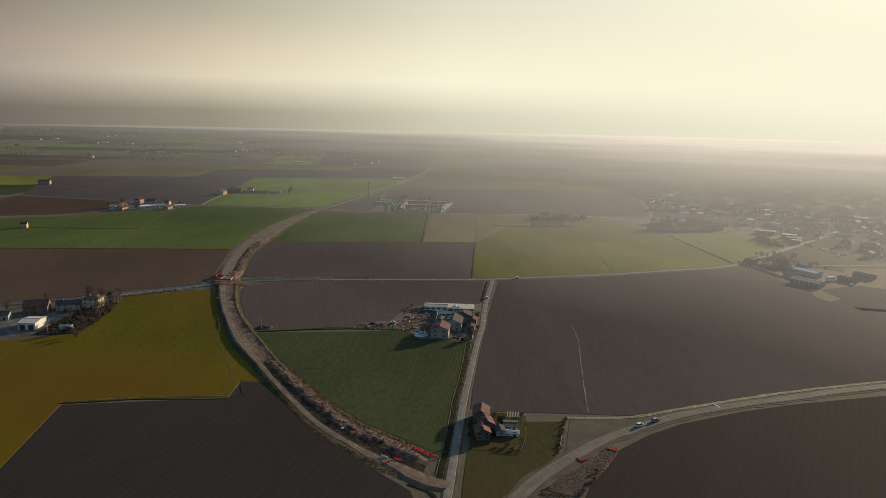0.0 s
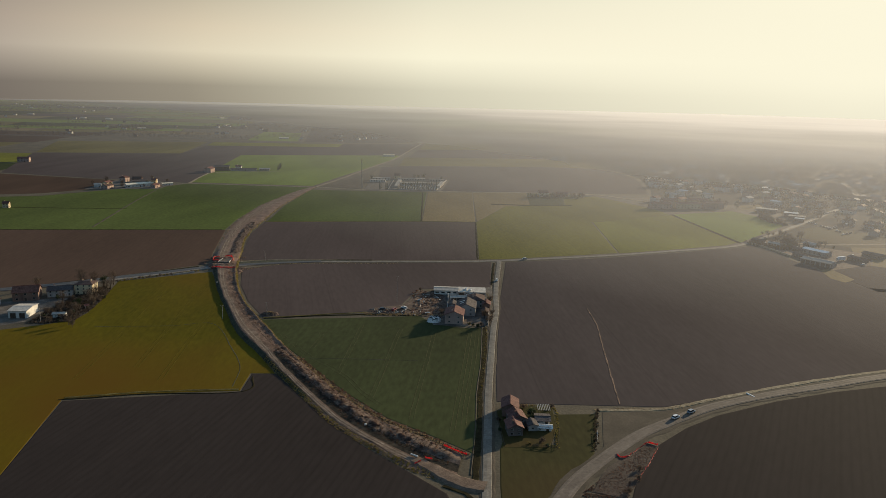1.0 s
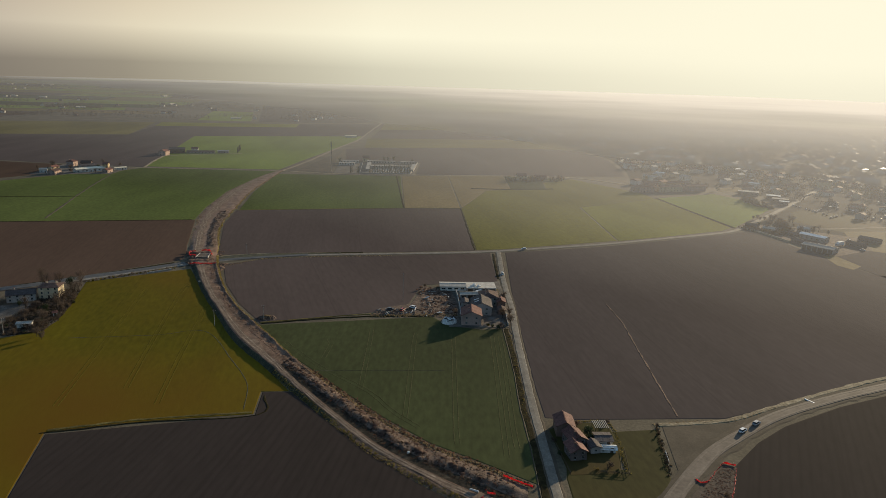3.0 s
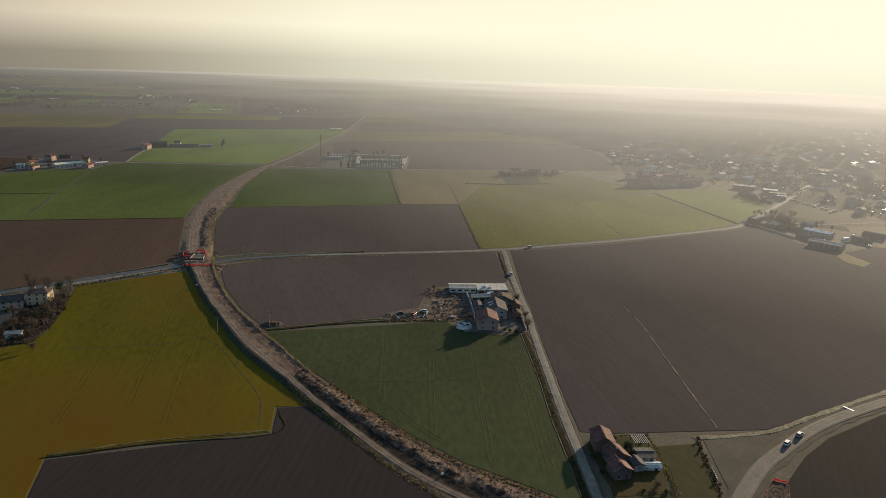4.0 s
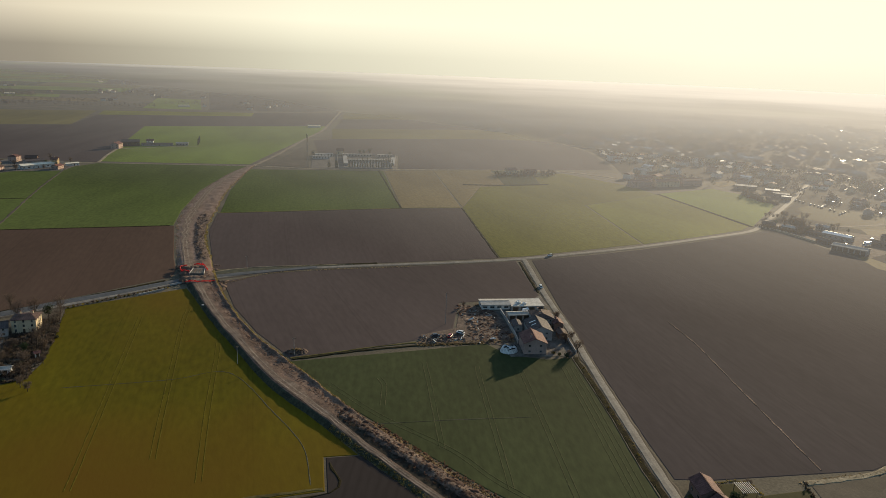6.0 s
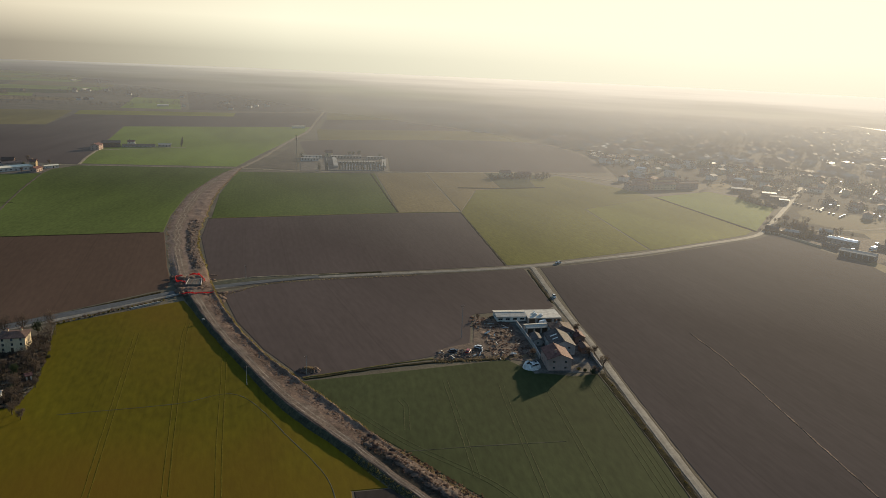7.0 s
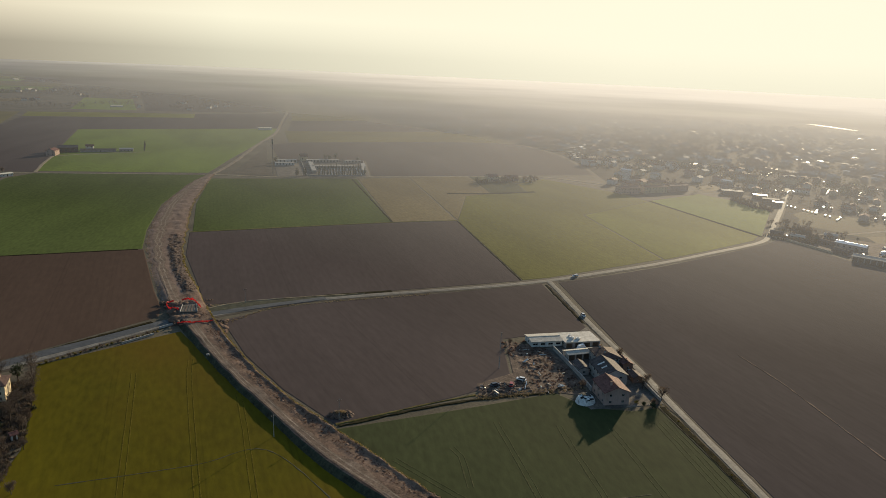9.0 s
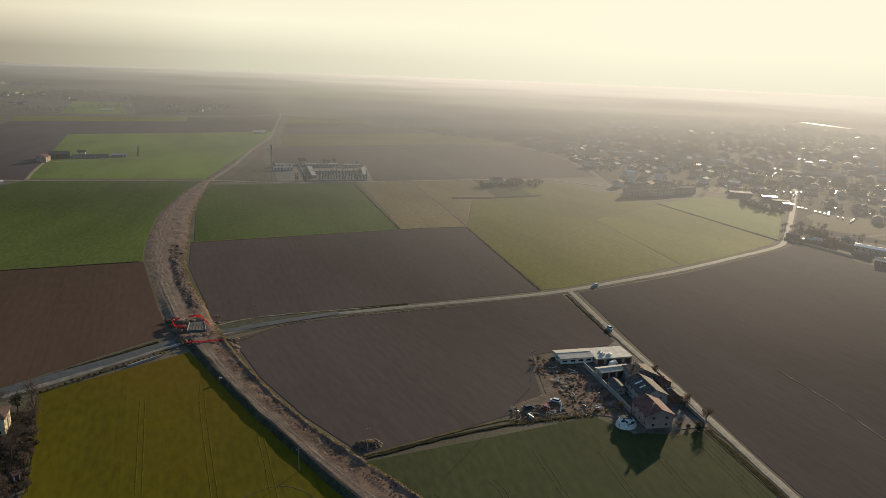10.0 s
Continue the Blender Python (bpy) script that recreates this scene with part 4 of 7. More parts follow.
bm = bmesh.new()
rows = []
for i in range(320):
    rows.append([bm.verts.new((*STRIP_L[i].lerp(STRIP_R[i], j / 26), strip_height(i, j / 26) - (0.05 if j in (0, 26) else 0))) for j in range(27)])
for a, b in zip(rows, rows[1:]):
    y = a[0].co.y
    for j in range(26):
        u = (j + 0.5) / 26
        f = bm.faces.new((a[j], a[j + 1], b[j + 1], b[j]))
        if u > 0.955:
            f.material_index = 2 if y < 330 else 1
        elif u > 0.93 and 345 < y < 530:
            f.material_index = 1
        elif u > 0.56:
            f.material_index = 3 if 556 < y < 690 or y < 345 else (5 if y > 690 else 0)
        # western flank: dark grass tone with the bank's shade put into it
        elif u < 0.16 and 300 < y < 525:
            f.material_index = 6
        elif y > 556:
            f.material_index = 5
        elif u > 0.33 and y < 345:
            f.material_index = 4
        elif u < 0.12 and y < 345:
            f.material_index = 2
me = mesh_of(bm, "embankment")
M_BARE = mottled("bare_levelled_earth", [(0.3, (0.115, 0.070, 0.050)), (0.5, (0.175, 0.112, 0.082)), (0.7, (0.235, 0.158, 0.118))], 0.12, 8, rough=0.95, bump=0.3, bump_scale=2, fine=(0.9, 0.25))
M_LANE = mottled("trodden_earth_lane", [(0.3, (0.09, 0.059, 0.041)), (0.5, (0.145, 0.097, 0.068)), (0.7, (0.21, 0.148, 0.107))], 0.25, 8, rough=0.95, bump=0.3, bump_scale=2, fine=(1.5, 0.25))
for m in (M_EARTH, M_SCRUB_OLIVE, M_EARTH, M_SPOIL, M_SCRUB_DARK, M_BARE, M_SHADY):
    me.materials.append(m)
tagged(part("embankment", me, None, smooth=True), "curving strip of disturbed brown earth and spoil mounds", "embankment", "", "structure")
bm = bmesh.new()
prev = None
for i in range(2, 319):
    n = max(0, min(1, (365 - STRIP_L[i].y) / 40))
    row = [bm.verts.new((*STRIP_L[i].lerp(STRIP_R[i], u), strip_height(i, u) + 0.10)) for u in (0.20 - 0.03 * n + 0.05 * noise.noise(Vector((i * 0.15, 1, 0))), 0.28 - 0.05 * n, 0.36 - 0.09 * n, 0.45 - 0.13 * n + 0.10 * (1 - 0.7 * n) * noise.noise(Vector((i * 0.15, 9, 0))))]
    if prev:
        for j in range(3):
            bm.faces.new((prev[j], prev[j + 1], row[j + 1], row[j]))
    prev = row
tagged(part("dirt_track", bm, M_LANE, smooth=True), "packed dirt track along the earthwork", "track", "", "structure")
ribbon("dirt_track", [(-170, 968), (-152, 1040), (-138, 1108), (-113, 1240), (-93, 1330), (-77, 1415), (-49, 1660), (-28, 1850), (-10, 2100)], (4.0, 5.5), M_TRACK, 0.16, 0.05, step=8, wobble=0.6, label="pale dirt track running off across the plain", category="track")


def rut(u0, u1):
    bm = bmesh.new()
    prev = None
    for i in range(2, 319):
        w = -0.085 * u0 / 0.245 * max(0, min(1, (365 - STRIP_L[i].y) / 40)) * (0.6 if u0 < 0.3 else 0.75) + 0.05 * noise.noise(Vector((i * 0.035, 3, 0))) + 0.012 * noise.noise(Vector((i * 0.3, u0 * 40, 0)))
        row = [bm.verts.new((*STRIP_L[i].lerp(STRIP_R[i], u + w), strip_height(i, u + w) + 0.13)) for u in (u0 - 0.012 * noise.noise(Vector((i * 0.4, u0, 5))), u1 + 0.012 * noise.noise(Vector((i * 0.4, u0, 9))))]
        if prev:
            bm.faces.new((prev[0], prev[1], row[1], row[0]))
        prev = row
    tagged(part("wheel_rut", bm, M_RUT, smooth=True), "pale worn wheel rut along the dirt track", "track", "", "structure")


ribbon("dirt_track", [(-21, 252.2), (-14.5, 246), (-9, 240.3), (-3.5, 236.4), (3.6, 234.0)], (4.0, 5.6), M_LANE, 0.62, 0.04, step=1.5, wobble=0.3, label="dirt track joining the farm lane", category="track", edge=1.2)
M_RUT = mottled("pale_wheel_rut", [(0.3, (0.12, 0.085, 0.06)), (0.5, (0.20, 0.147, 0.106)), (0.7, (0.30, 0.23, 0.17))], 0.2, 7, rough=0.95, fine=(1.5, 0.25))
rut(0.245, 0.275)
rut(0.352, 0.382)


# ---- the roadside house ----
slab("yard", [(13, 262), (13.5, 293), (24, 298), (37, 297), (36, 279), (30, 262)], M_LAWN, "rough grass yard round the roadside house", 0.16, "yard")
house(18.0, 274.2, 96, 6.8, 5.8, 3.6, 1.5, M_DULL, M_TILE, "two-storey farmhouse with a worn red tile roof", cols=(2, 2), chimneys=1)
house(19.8, 282.0, 100, 7.8, 6.2, 3.8, 1.6, M_DULL, M_TILE, "plastered farmhouse wing with red tile roof", cols=(3, 2), chimneys=1)
house(18.4, 291.6, 84, 8.6, 6.6, 4.4, 1.6, M_BRICK, M_TILE, "old brick barn with a faded tile roof", "barn", "barn", 1, (2, 1), (1.6, 1.2), 0)
house(25.6, 277.6, 94, 5, 3.6, 2.6, 0.6, M_GREYWALL, M_TILE_GREY, "low grey lean-to shed beside the farmhouse", "shed", "shed", 1, (1, 1), (0.9, 0.8), 0)
house(30.6, 282.4, -4, 5.6, 6.0, 2.5, 0.5, M_GREYWALL, M_TILE_GREY, "low outbuilding with a dark flat-pitched roof", "shed", "shed", 1, (2, 1), (0.9, 0.8), 0)
house(30.4, 276.8, -8, 6.0, 3.0, 1.5, 0.5, M_WHITE, M_PLASTIC, "long low shed with white sheet roof", "shed", "shed", 1, (2, 1), (0.8, 0.7), 0)


def pergola(x, y, rz):
    t = thing("pergola", x, y, 0.1, rz, "timber pergola with open slats beside the sheds", "pergola")
    for px, py in ((-2.4, -2.6), (2.4, -2.6), (-2.4, 2.6), (2.4, 2.6)):
        part("post", boxed(px - 0.08, py - 0.08, -0.1, px + 0.08, py + 0.08, 2.4), M_WOOD, t)
    for py in (-2.6, 2.6):
        part("beam", boxed(-2.7, py - 0.08, 2.403, 2.7, py + 0.08, 2.6), M_WOOD, t)
    for i in range(8):
        part("slat", boxed(-2.55 + i * 0.7, -3.0, 2.603, -2.35 + i * 0.7, 3.0, 2.7), M_FRAME, t)
    return t


pergola(32.5, 291.5, -3)
for px, py, k, s in ((27.0, 288.6, 0, 2.0), (26.6, 284.5, 0, 1.4), (27.5, 266, 1, 1.1), (29.5, 262.5, 0, 0.8), (22.8, 264.6, 2, 0.8), (12.6, 275, 0, 0.9), (12.9, 284, 1, 0.8), (25, 296, 1, 1.2), (36.5, 296.5, 1, 1.0)):
    plant(SHRUB[k], px, py, s, px * 40)
for px, py, s in ((56, 293.5, 0.22), (53.8, 287, 0.22), (52, 279.5, 0.2), (49, 267.5, 0.2)):
    plant(BARE[2], px, py, s, px * 70, group="hedge trees of the house plot")
clumps("hedge", along([(56, 294), (53, 284.6), (50.8, 274), (46.6, 260)], 0.5, 0.5, 21), M_SCRUB_DARK, 0.4, 0.4, "dark unkempt hedge along the lawn", "hedge", 22, 9)
clumps("hedge", along([(33, 262), (34.5, 272), (36.6, 281), (37.5, 297), (24, 299)], 0.5, 0.35, 23), M_SCRUB_OLIVE, 0.3, 0.25, "low olive hedge round the yard", "hedge", 24, 8)
clumps("tall_grass", along([(56, 294.5), (70, 296.5), (87, 297), (112, 307)], 0.5, 0.5, 25), M_SCRUB_TAN, 0.35, 0.3, "dry tan grass along the field edge", "grass", 26, 6)


def fence_line(name, pts, label, height=1.1, gap=2.5, mat=None):
    """Posts and two rails along a line."""
    line = [Vector(p) for p in pts]
    t = thing(name, line[0].x, line[0].y, 0, 0, label, "fence")
    o = line[0]
    post = mesh_of(boxed(-0.06, -0.06, -0.2, 0.06, 0.06, height), "post")
    post.materials.append(mat or M_WOOD)
    for a, b in zip(line, line[1:]):
        n = max(1, int((b - a).length / gap))
        ang = math.degrees(math.atan2(b.y - a.y, b.x - a.x))
        for i in range(n):
            p = a.lerp(b, i / n) - o
            part("post", post, None, t).matrix_basis = pose(p.x, p.y, 0.1, 0, 0, ang)
        for z in (height * 0.5, height * 0.9):
            r = part("rail", boxed(0, -0.10, z, (b - a).length, -0.065, z + 0.12), mat or M_WOOD, t)
            r.matrix_basis = pose(a.x - o.x, a.y - o.y, 0.1, 0, 0, ang)
    return t


fence_line("fence", [(13, 262.5), (12.6, 292)], "low weathered fence beside the lane", 1.1)
fence_line("fence", [(23, 263), (33, 261), (37, 278)], "low wooden garden fence on the lawn", 1.0)


fence_line("fence", [(51.4, 274.5), (49.6, 267)], "short pale plastic fence beside the lawn", 0.9, 1.2, M_PLASTIC)


# ---- the farm with the scrap yard ----
slab("farmyard", [(-13, 404), (-12, 462), (3, 466), (28, 487), (24, 430), (18.5, 402)], M_YARD, "worn earth and concrete farmyard", 0.14, "yard")
house(-3.8, 470.5, -3, 15.5, 9, 2.8, 0.6, M_WHITE, M_SHEET, "long white stable with a pale sheet roof", "stable", "farm building", 1, (4, 1), (2.4, 1.0), 0, door=False)
house(13.2, 468.2, -3, 18, 12, 2.7, 0, M_GREYWALL, M_SHEET, "low farm store with a flat pale roof", "storehouse", "farm building", 1, (4, 2), (2.0, 1.0), 0, flat=True, gate="s")
house(6.0, 451.2, 2, 15, 5.0, 3.2, 0.6, M_GREYWALL, M_SHEET, "open-fronted low shed across the farmyard", "shed", "shed", 1, (4, 1), (1.0, 0.8), 0, gate="s")
house(14.0, 443.0, 84, 11.5, 10.5, 5.2, 1.7, M_GREYWALL, M_TILE_BROWN, "two-storey farmhouse with brown hipped roof", cols=(3, 3), hip=3.2, chimneys=2)
BARN_MID = house(7.6, 428.6, 84, 15, 11, 5.0, 2.4, M_GREYWALL, M_TILE_GREY, "large grey-roofed barn with pale skylight strips", "barn", "barn", 2, (4, 2), (1.2, 1.0), 0, gate="s")
for sx, y0, y1 in ((-2.6, -4.0, -1.6), (1.2, -4.4, -1.4)):
    bm = bmesh.new()
    k = 2.4 / 5.5
    vs = [bm.verts.new((x, y, 5.0 + 2.4 - abs(y) * k + z)) for z in (0.21, 0.29) for x, y in ((sx, y0 + 5.6), (sx + 0.9, y0 + 5.6), (sx + 0.9, y1 + 5.6), (sx, y1 + 5.6))]
    for q in ((3, 2, 1, 0), (4, 5, 6, 7), (0, 1, 5, 4), (1, 2, 6, 5), (2, 3, 7, 6), (3, 0, 4, 7)):
        bm.faces.new([vs[i] for i in q])
    part("skylight", bm, M_PLASTIC, BARN_MID, "pale translucent skylight strip")
house(-0.4, 411.6, 84, 12.5, 10.5, 5.6, 2.2, M_PINK, M_TILE, "tall rendered barn with a red tile roof", "barn", "barn", 2, (3, 2), (1.1, 1.1), 1)
house(20.2, 436, 84, 7, 4.6, 4.0, 1.0, M_BRICK, M_TILE, "small brick house beside the lane", cols=(2, 1), storeys=1, chimneys=1)
house(18.6, 424.5, 84, 6, 4.0, 2.8, 0.7, M_BRICK, M_TILE_BROWN, "small brick shed beside the lane", "shed", "shed", 1, (1, 1), (0.8, 0.8), 0)


def garden_wall(pts, h, label, mat=None):
    t = thing("wall", pts[0][0], pts[0][1], 0, 0, label, "wall")
    o = Vector(pts[0])
    for a, b in zip(pts, pts[1:]):
        a, b = Vector(a), Vector(b)
        L_ = (b - a).length
        m = pose(a.x - o.x, a.y - o.y, 0, 0, 0, math.degrees(math.atan2(b.y - a.y, b.x - a.x)))
        part("masonry", boxed(0, -0.15, -0.1, L_ - 0.32, 0.15, h), mat or M_GREYWALL, t).matrix_basis = m
        part("coping", boxed(-0.1, -0.22, h + 0.003, L_ - 0.3, 0.22, h + 0.12), M_CONCRETE, t).matrix_basis = m
    return t


house(-0.5, 437.5, 84, 8, 4.2, 3.0, 0.8, M_GREYWALL, M_TILE_GREY, "low dark-roofed farm shed by the yard wall", "shed", "shed", 1, (2, 1), (1.2, 0.9), 0, gate="s")
garden_wall([(-2.6, 462), (-3.2, 446), (-4.2, 428), (-5.5, 418)], 2.0, "pale rendered yard wall")
garden_wall([(23.6, 452), (21.2, 428), (18.6, 404)], 1.4, "low grey wall along the farm lane")


def car(x, y, rz, paint_m, label, z=0.3, name="car", long=4.2, van=False):
    t = thing(name, x, y, z, rz, label, "car")
    bm = bmesh.new()
    h1 = 0.85 if not van else 1.0
    box(bm, -long / 2, -0.85, 0.28, long / 2, 0.85, h1, bevel=0.12)
    part("body", bm, paint_m, t)
    bm = bmesh.new()
    top = 1.42 if not van else 2.2
    x0, x1 = (-long * 0.42, long * 0.22) if not van else (-long * 0.48, long * 0.30)
    v = [bm.verts.new(p) for p in ((x0, -0.78, h1), (x1 + 0.4, -0.78, h1), (x1 + 0.4, 0.78, h1), (x0, 0.78, h1), (x0 + 0.35, -0.62, top), (x1 - 0.2, -0.62, top), (x1 - 0.2, 0.62, top), (x0 + 0.35, 0.62, top))]
    for q in ((0, 1, 5, 4), (1, 2, 6, 5), (2, 3, 7, 6), (3, 0, 4, 7)):
        bm.faces.new([v[i] for i in q])
    part("windows", bm, M_GLASS if not van else paint_m, t)
    part("roof", boxed(x0 + 0.3, -0.64, top + 0.002, x1 - 0.15, 0.64, top + 0.05), paint_m, t)
    for px in (-long * 0.31, long * 0.31):
        for py in (-0.80, 0.80):
            bm = bmesh.new()
            tube(bm, (px, py - 0.1, 0.31), (px, py + 0.1, 0.31), 0.31, 0.31, 12)
            wh = part("wheel", bm, M_RUBBER, t)
            bm = bmesh.new()
            s = 1 if py > 0 else -1
            tube(bm, (px, py + s * 0.1, 0.31), (px, py + s * 0.115, 0.31), 0.18, 0.17, 8)
            part("rim", bm, M_STEEL, wh)
    for py in (-0.6, 0.6):
        part("headlight", boxed(long / 2 - 0.02, py - 0.15, 0.58, long / 2 + 0.02, py + 0.15, 0.72), M_LIGHT_CLEAR, t)
        part("tail_light", boxed(-long / 2 - 0.02, py - 0.15, 0.60, -long / 2 + 0.02, py + 0.15, 0.74), M_LIGHT_RED, t)
    return t


car(11.3, 460.4, 25, M_CAR_WHITE, "white delivery van parked before the farm store", 0.14, "van", 5.2, True)
car(-30.5, 433.5, 140, M_CAR_WHITE, "old white car among scrap heaps", 0.25)
car(-36.5, 429.5, 60, M_CAR_RED, "faded red scrapped car in the rubble", 0.25)
car(-43.5, 430.5, 10, M_CAR_DARK, "dark scrapped car in the rubble", 0.25)
car(87.4, 287.6, 36, M_CAR_WHITE, "white car on the curving asphalt road", 0.36)
car(95.9, 293.0, 34, M_CAR_GREY, "silver car on the curving asphalt road", 0.36)
slab("road_marking", [(129.2, 314.0), (129.7, 314.1), (131.2, 310.0), (130.7, 309.8)], M_CAR_WHITE, "white painted line across the asphalt road", 0.41, "marking")
car(33.0, 501.0, 263, M_CAR_WHITE, "white car on the pale farm lane", 0.30)
car(62.0, 568.8, 194, M_CAR_WHITE, "white car on the country road", 0.30)
car(20.4, 431.2, 100, M_CAR_WHITE, "white car parked by the brick house", 0.14)


def scrap_yard():
    rnd = random.Random(31)
    slab("scrap_ground", [(-53, 423), (-20, 420.5), (-8, 414), (-4, 440), (-5, 464), (-21, 476), (-24, 466), (-31, 441), (-50, 434)], M_SPOIL, "churned reddish brown ground of the scrap yard", 0.15, "ground")
    mounds("earth_heap", [(rnd.uniform(-24, -8), rnd.uniform(438, 470), 0.05, rnd.uniform(1.2, 3.4), rnd.uniform(0.15, 0.55)) for _ in range(46)], M_EARTH, "reddish earth and rubble heaps in the yard", "heap", 32)
    mounds("rubble_heap", [(rnd.uniform(-51, -27), rnd.uniform(423, 433), 0.05, rnd.uniform(0.7, 1.9), rnd.uniform(0.2, 0.6)) for _ in range(44)], M_SPOIL, "dark rubble heaps at the field edge", "heap", 33)
    # loose scrap: bent sheets, boxes and drums
    for i in range(150):
        zone = rnd.random()
        x, y = (rnd.uniform(-51, -27), rnd.uniform(422.5, 433)) if zone < 0.55 else (rnd.uniform(-25, -8), rnd.uniform(420, 468))
        s = rnd.uniform(0.2, 0.55)
        mat = rnd.choice((M_SHEET, M_SPOIL, M_BRICK, M_STEEL, M_WOOD, M_SPOIL, M_WOOD, M_BRICK, M_PLASTIC))
        bm = bmesh.new()
        length = s * rnd.choice((1.0, 1.2, 3.5))
        box(bm, -length, -s * rnd.uniform(0.2, 0.7), 0, length, s * rnd.uniform(0.2, 0.7), rnd.uniform(0.1, 0.6), bevel=0.04)
        ob = part("scrap_piece", bm, mat)
        ob.matrix_basis = pose(x, y, rnd.uniform(0.15, 0.5), rnd.uniform(-25, 25), rnd.uniform(-25, 25), rnd.uniform(0, 180))
        tagged(ob, "weathered piece of scrap lying on the heap", "scrap", "loose scrap")
    clumps("weeds", [(rnd.uniform(-54, -6), rnd.uniform(419.5, 424), 0.1) for _ in range(220)], M_SCRUB_TAN, 0.5, 0.4, "dry tan weeds along the yard edge", "weeds", 34)
    clumps("weeds", [(rnd.uniform(-26, -6), rnd.uniform(424, 474), 0.2) for _ in range(320)], M_SCRUB_RED, 0.5, 0.4, "rusty dead weeds among the heaps", "weeds", 35)


scrap_yard()


def covered_heap(x, y, r, h):
    t = thing("covered_heap", x, y, 0.1, 20, "round silage heap under torn white sheeting with tyres", "heap")
    bm = bmesh.new()
    n, rings = 20, []
    for j, (rr, hh) in enumerate(((1.05, -0.05), (0.95, 0.35), (0.78, 0.7), (0.5, 0.92), (0.2, 1.0))):
        rings.append([bm.verts.new((math.cos(6.283 * i / n) * r * rr * (1 + 0.08 * noise.noise(Vector((i * 0.9, j, 3)))), math.sin(6.283 * i / n) * r * rr * 0.85, h * hh * (1 + 0.15 * noise.noise(Vector((i * 0.7, j, 8)))))) for i in range(n)])
    for a, b in zip(rings, rings[1:]):
        for i in range(n):
            bm.faces.new((a[i], a[(i + 1) % n], b[(i + 1) % n], b[i]))
    bm.faces.new(rings[-1])
    part("sheeting", bm, M_PLASTIC, t)
    rnd = random.Random(5)
    for i in range(40):
        a, q = rnd.uniform(0, 6.283), rnd.uniform(0.1, 0.85)
        px, py, pz = math.cos(a) * r * q, math.sin(a) * r * q * 0.85, h * (1.02 - 0.62 * q ** 2.4)
        bm = bmesh.new()
        tube(bm, (px, py, pz - 0.02), (px, py, pz + 0.22), 0.55, 0.5, 10)
        part("tyre", bm, M_RUBBER, t)
    return t


covered_heap(-12.2, 410.4, 4.2, 3.2)
for px, py, k, s in ((12.5, 400.5, 0, 1.3), (14.5, 402.5, 1, 1.2), (10, 403, 0, 0.9), (7.8, 405, 2, 1.0)):
    plant(SHRUB[k], px, py, s, px * 33)
for px, py, p, s in ((17.6, 416.4, BARE[2], 0.8), (19.8, 405.5, BARE[0], 0.75), (23.4, 446, BARE[2], 0.75), (22.5, 421, BARE[2], 0.6), (-8, 421, BARE[2], 0.6), (-21, 471, BARE[2], 0.45)):
    plant(p, px, py, s, px * 51)


def pole(x, y, h, label, arm=True, r=0.14, z=0.0):
    t = thing("utility_pole", x, y, z, 20, label, "pole")
    bm = bmesh.new(); tube(bm, (0, 0, -0.3), (0, 0, h), r, r * 0.65, 8); part("shaft", bm, M_CONCRETE, t)
    if arm:
        part("crossarm", boxed(-0.9, -0.07, h - 0.6, 0.9, 0.07, h - 0.45), M_WOOD, t)
        for dx in (-0.8, 0.0, 0.8):
            bm = bmesh.new(); tube(bm, (dx, 0, h - 0.447), (dx, 0, h - 0.2), 0.05, 0.07, 6); part("insulator", bm, M_MARBLE, t)
    return t


pole(-35.5, 447, 17, "slender grey concrete pole in the ploughed field")
for px, py in ((-134.2, 408.0), (-110.4, 415.1), (-141.5, 549.5), (-232, 397.5), (-104, 962)):
    pole(px, py, 8.5, "grey concrete utility pole at a field edge")


def water_tank(x, y, z, r, h):
    t = thing("water_tank", x, y, z, 0, "white plastic water tank on the flat store roof", "tank")
    bm = bmesh.new(); tube(bm, (0, 0, 0), (0, 0, h), r, r, 16); part("barrel", bm, M_PLASTIC, t, smooth=False)
    bm = bmesh.new(); tube(bm, (0, 0, h), (0, 0, h + 0.15), r * 0.4, r * 0.35, 12); part("lid", bm, M_STEEL, t)
    return t


pipe = thing("plastic_pipe", -21.0, 253.6, 0.95, 150, "white plastic pipe lying on the spoil", "pipe")
bm = bmesh.new(); tube(bm, (-1.5, 0, 0), (1.5, 0, 0.1), 0.3, 0.3, 12); part("tube", bm, M_PLASTIC, pipe)
bag = thing("plastic_bag", -40.9, 277.4, 0.9, 30, "crumpled white plastic bag on the spoil ridge", "bag")
part("bag", boxed(-0.5, -0.35, -0.2, 0.5, 0.35, 0.6, bevel=0.18), M_PLASTIC, bag)
water_tank(9.0, 466.5, 2.85, 1.1, 1.2)
water_tank(11.8, 465.4, 2.85, 1.2, 1.0)
water_tank(9.6, 469.6, 2.85, 0.8, 0.9)
ob = part("skylight_strip", boxed(-4.6, -2.4, 0, 1.8, -1.5, 0.08), M_PLASTIC)
ob.matrix_basis = pose(-2.5, 470.5, 3.24, 7.6, 0, -3)
tagged(ob, "long pale translucent skylight strip on the stable roof", "skylight")


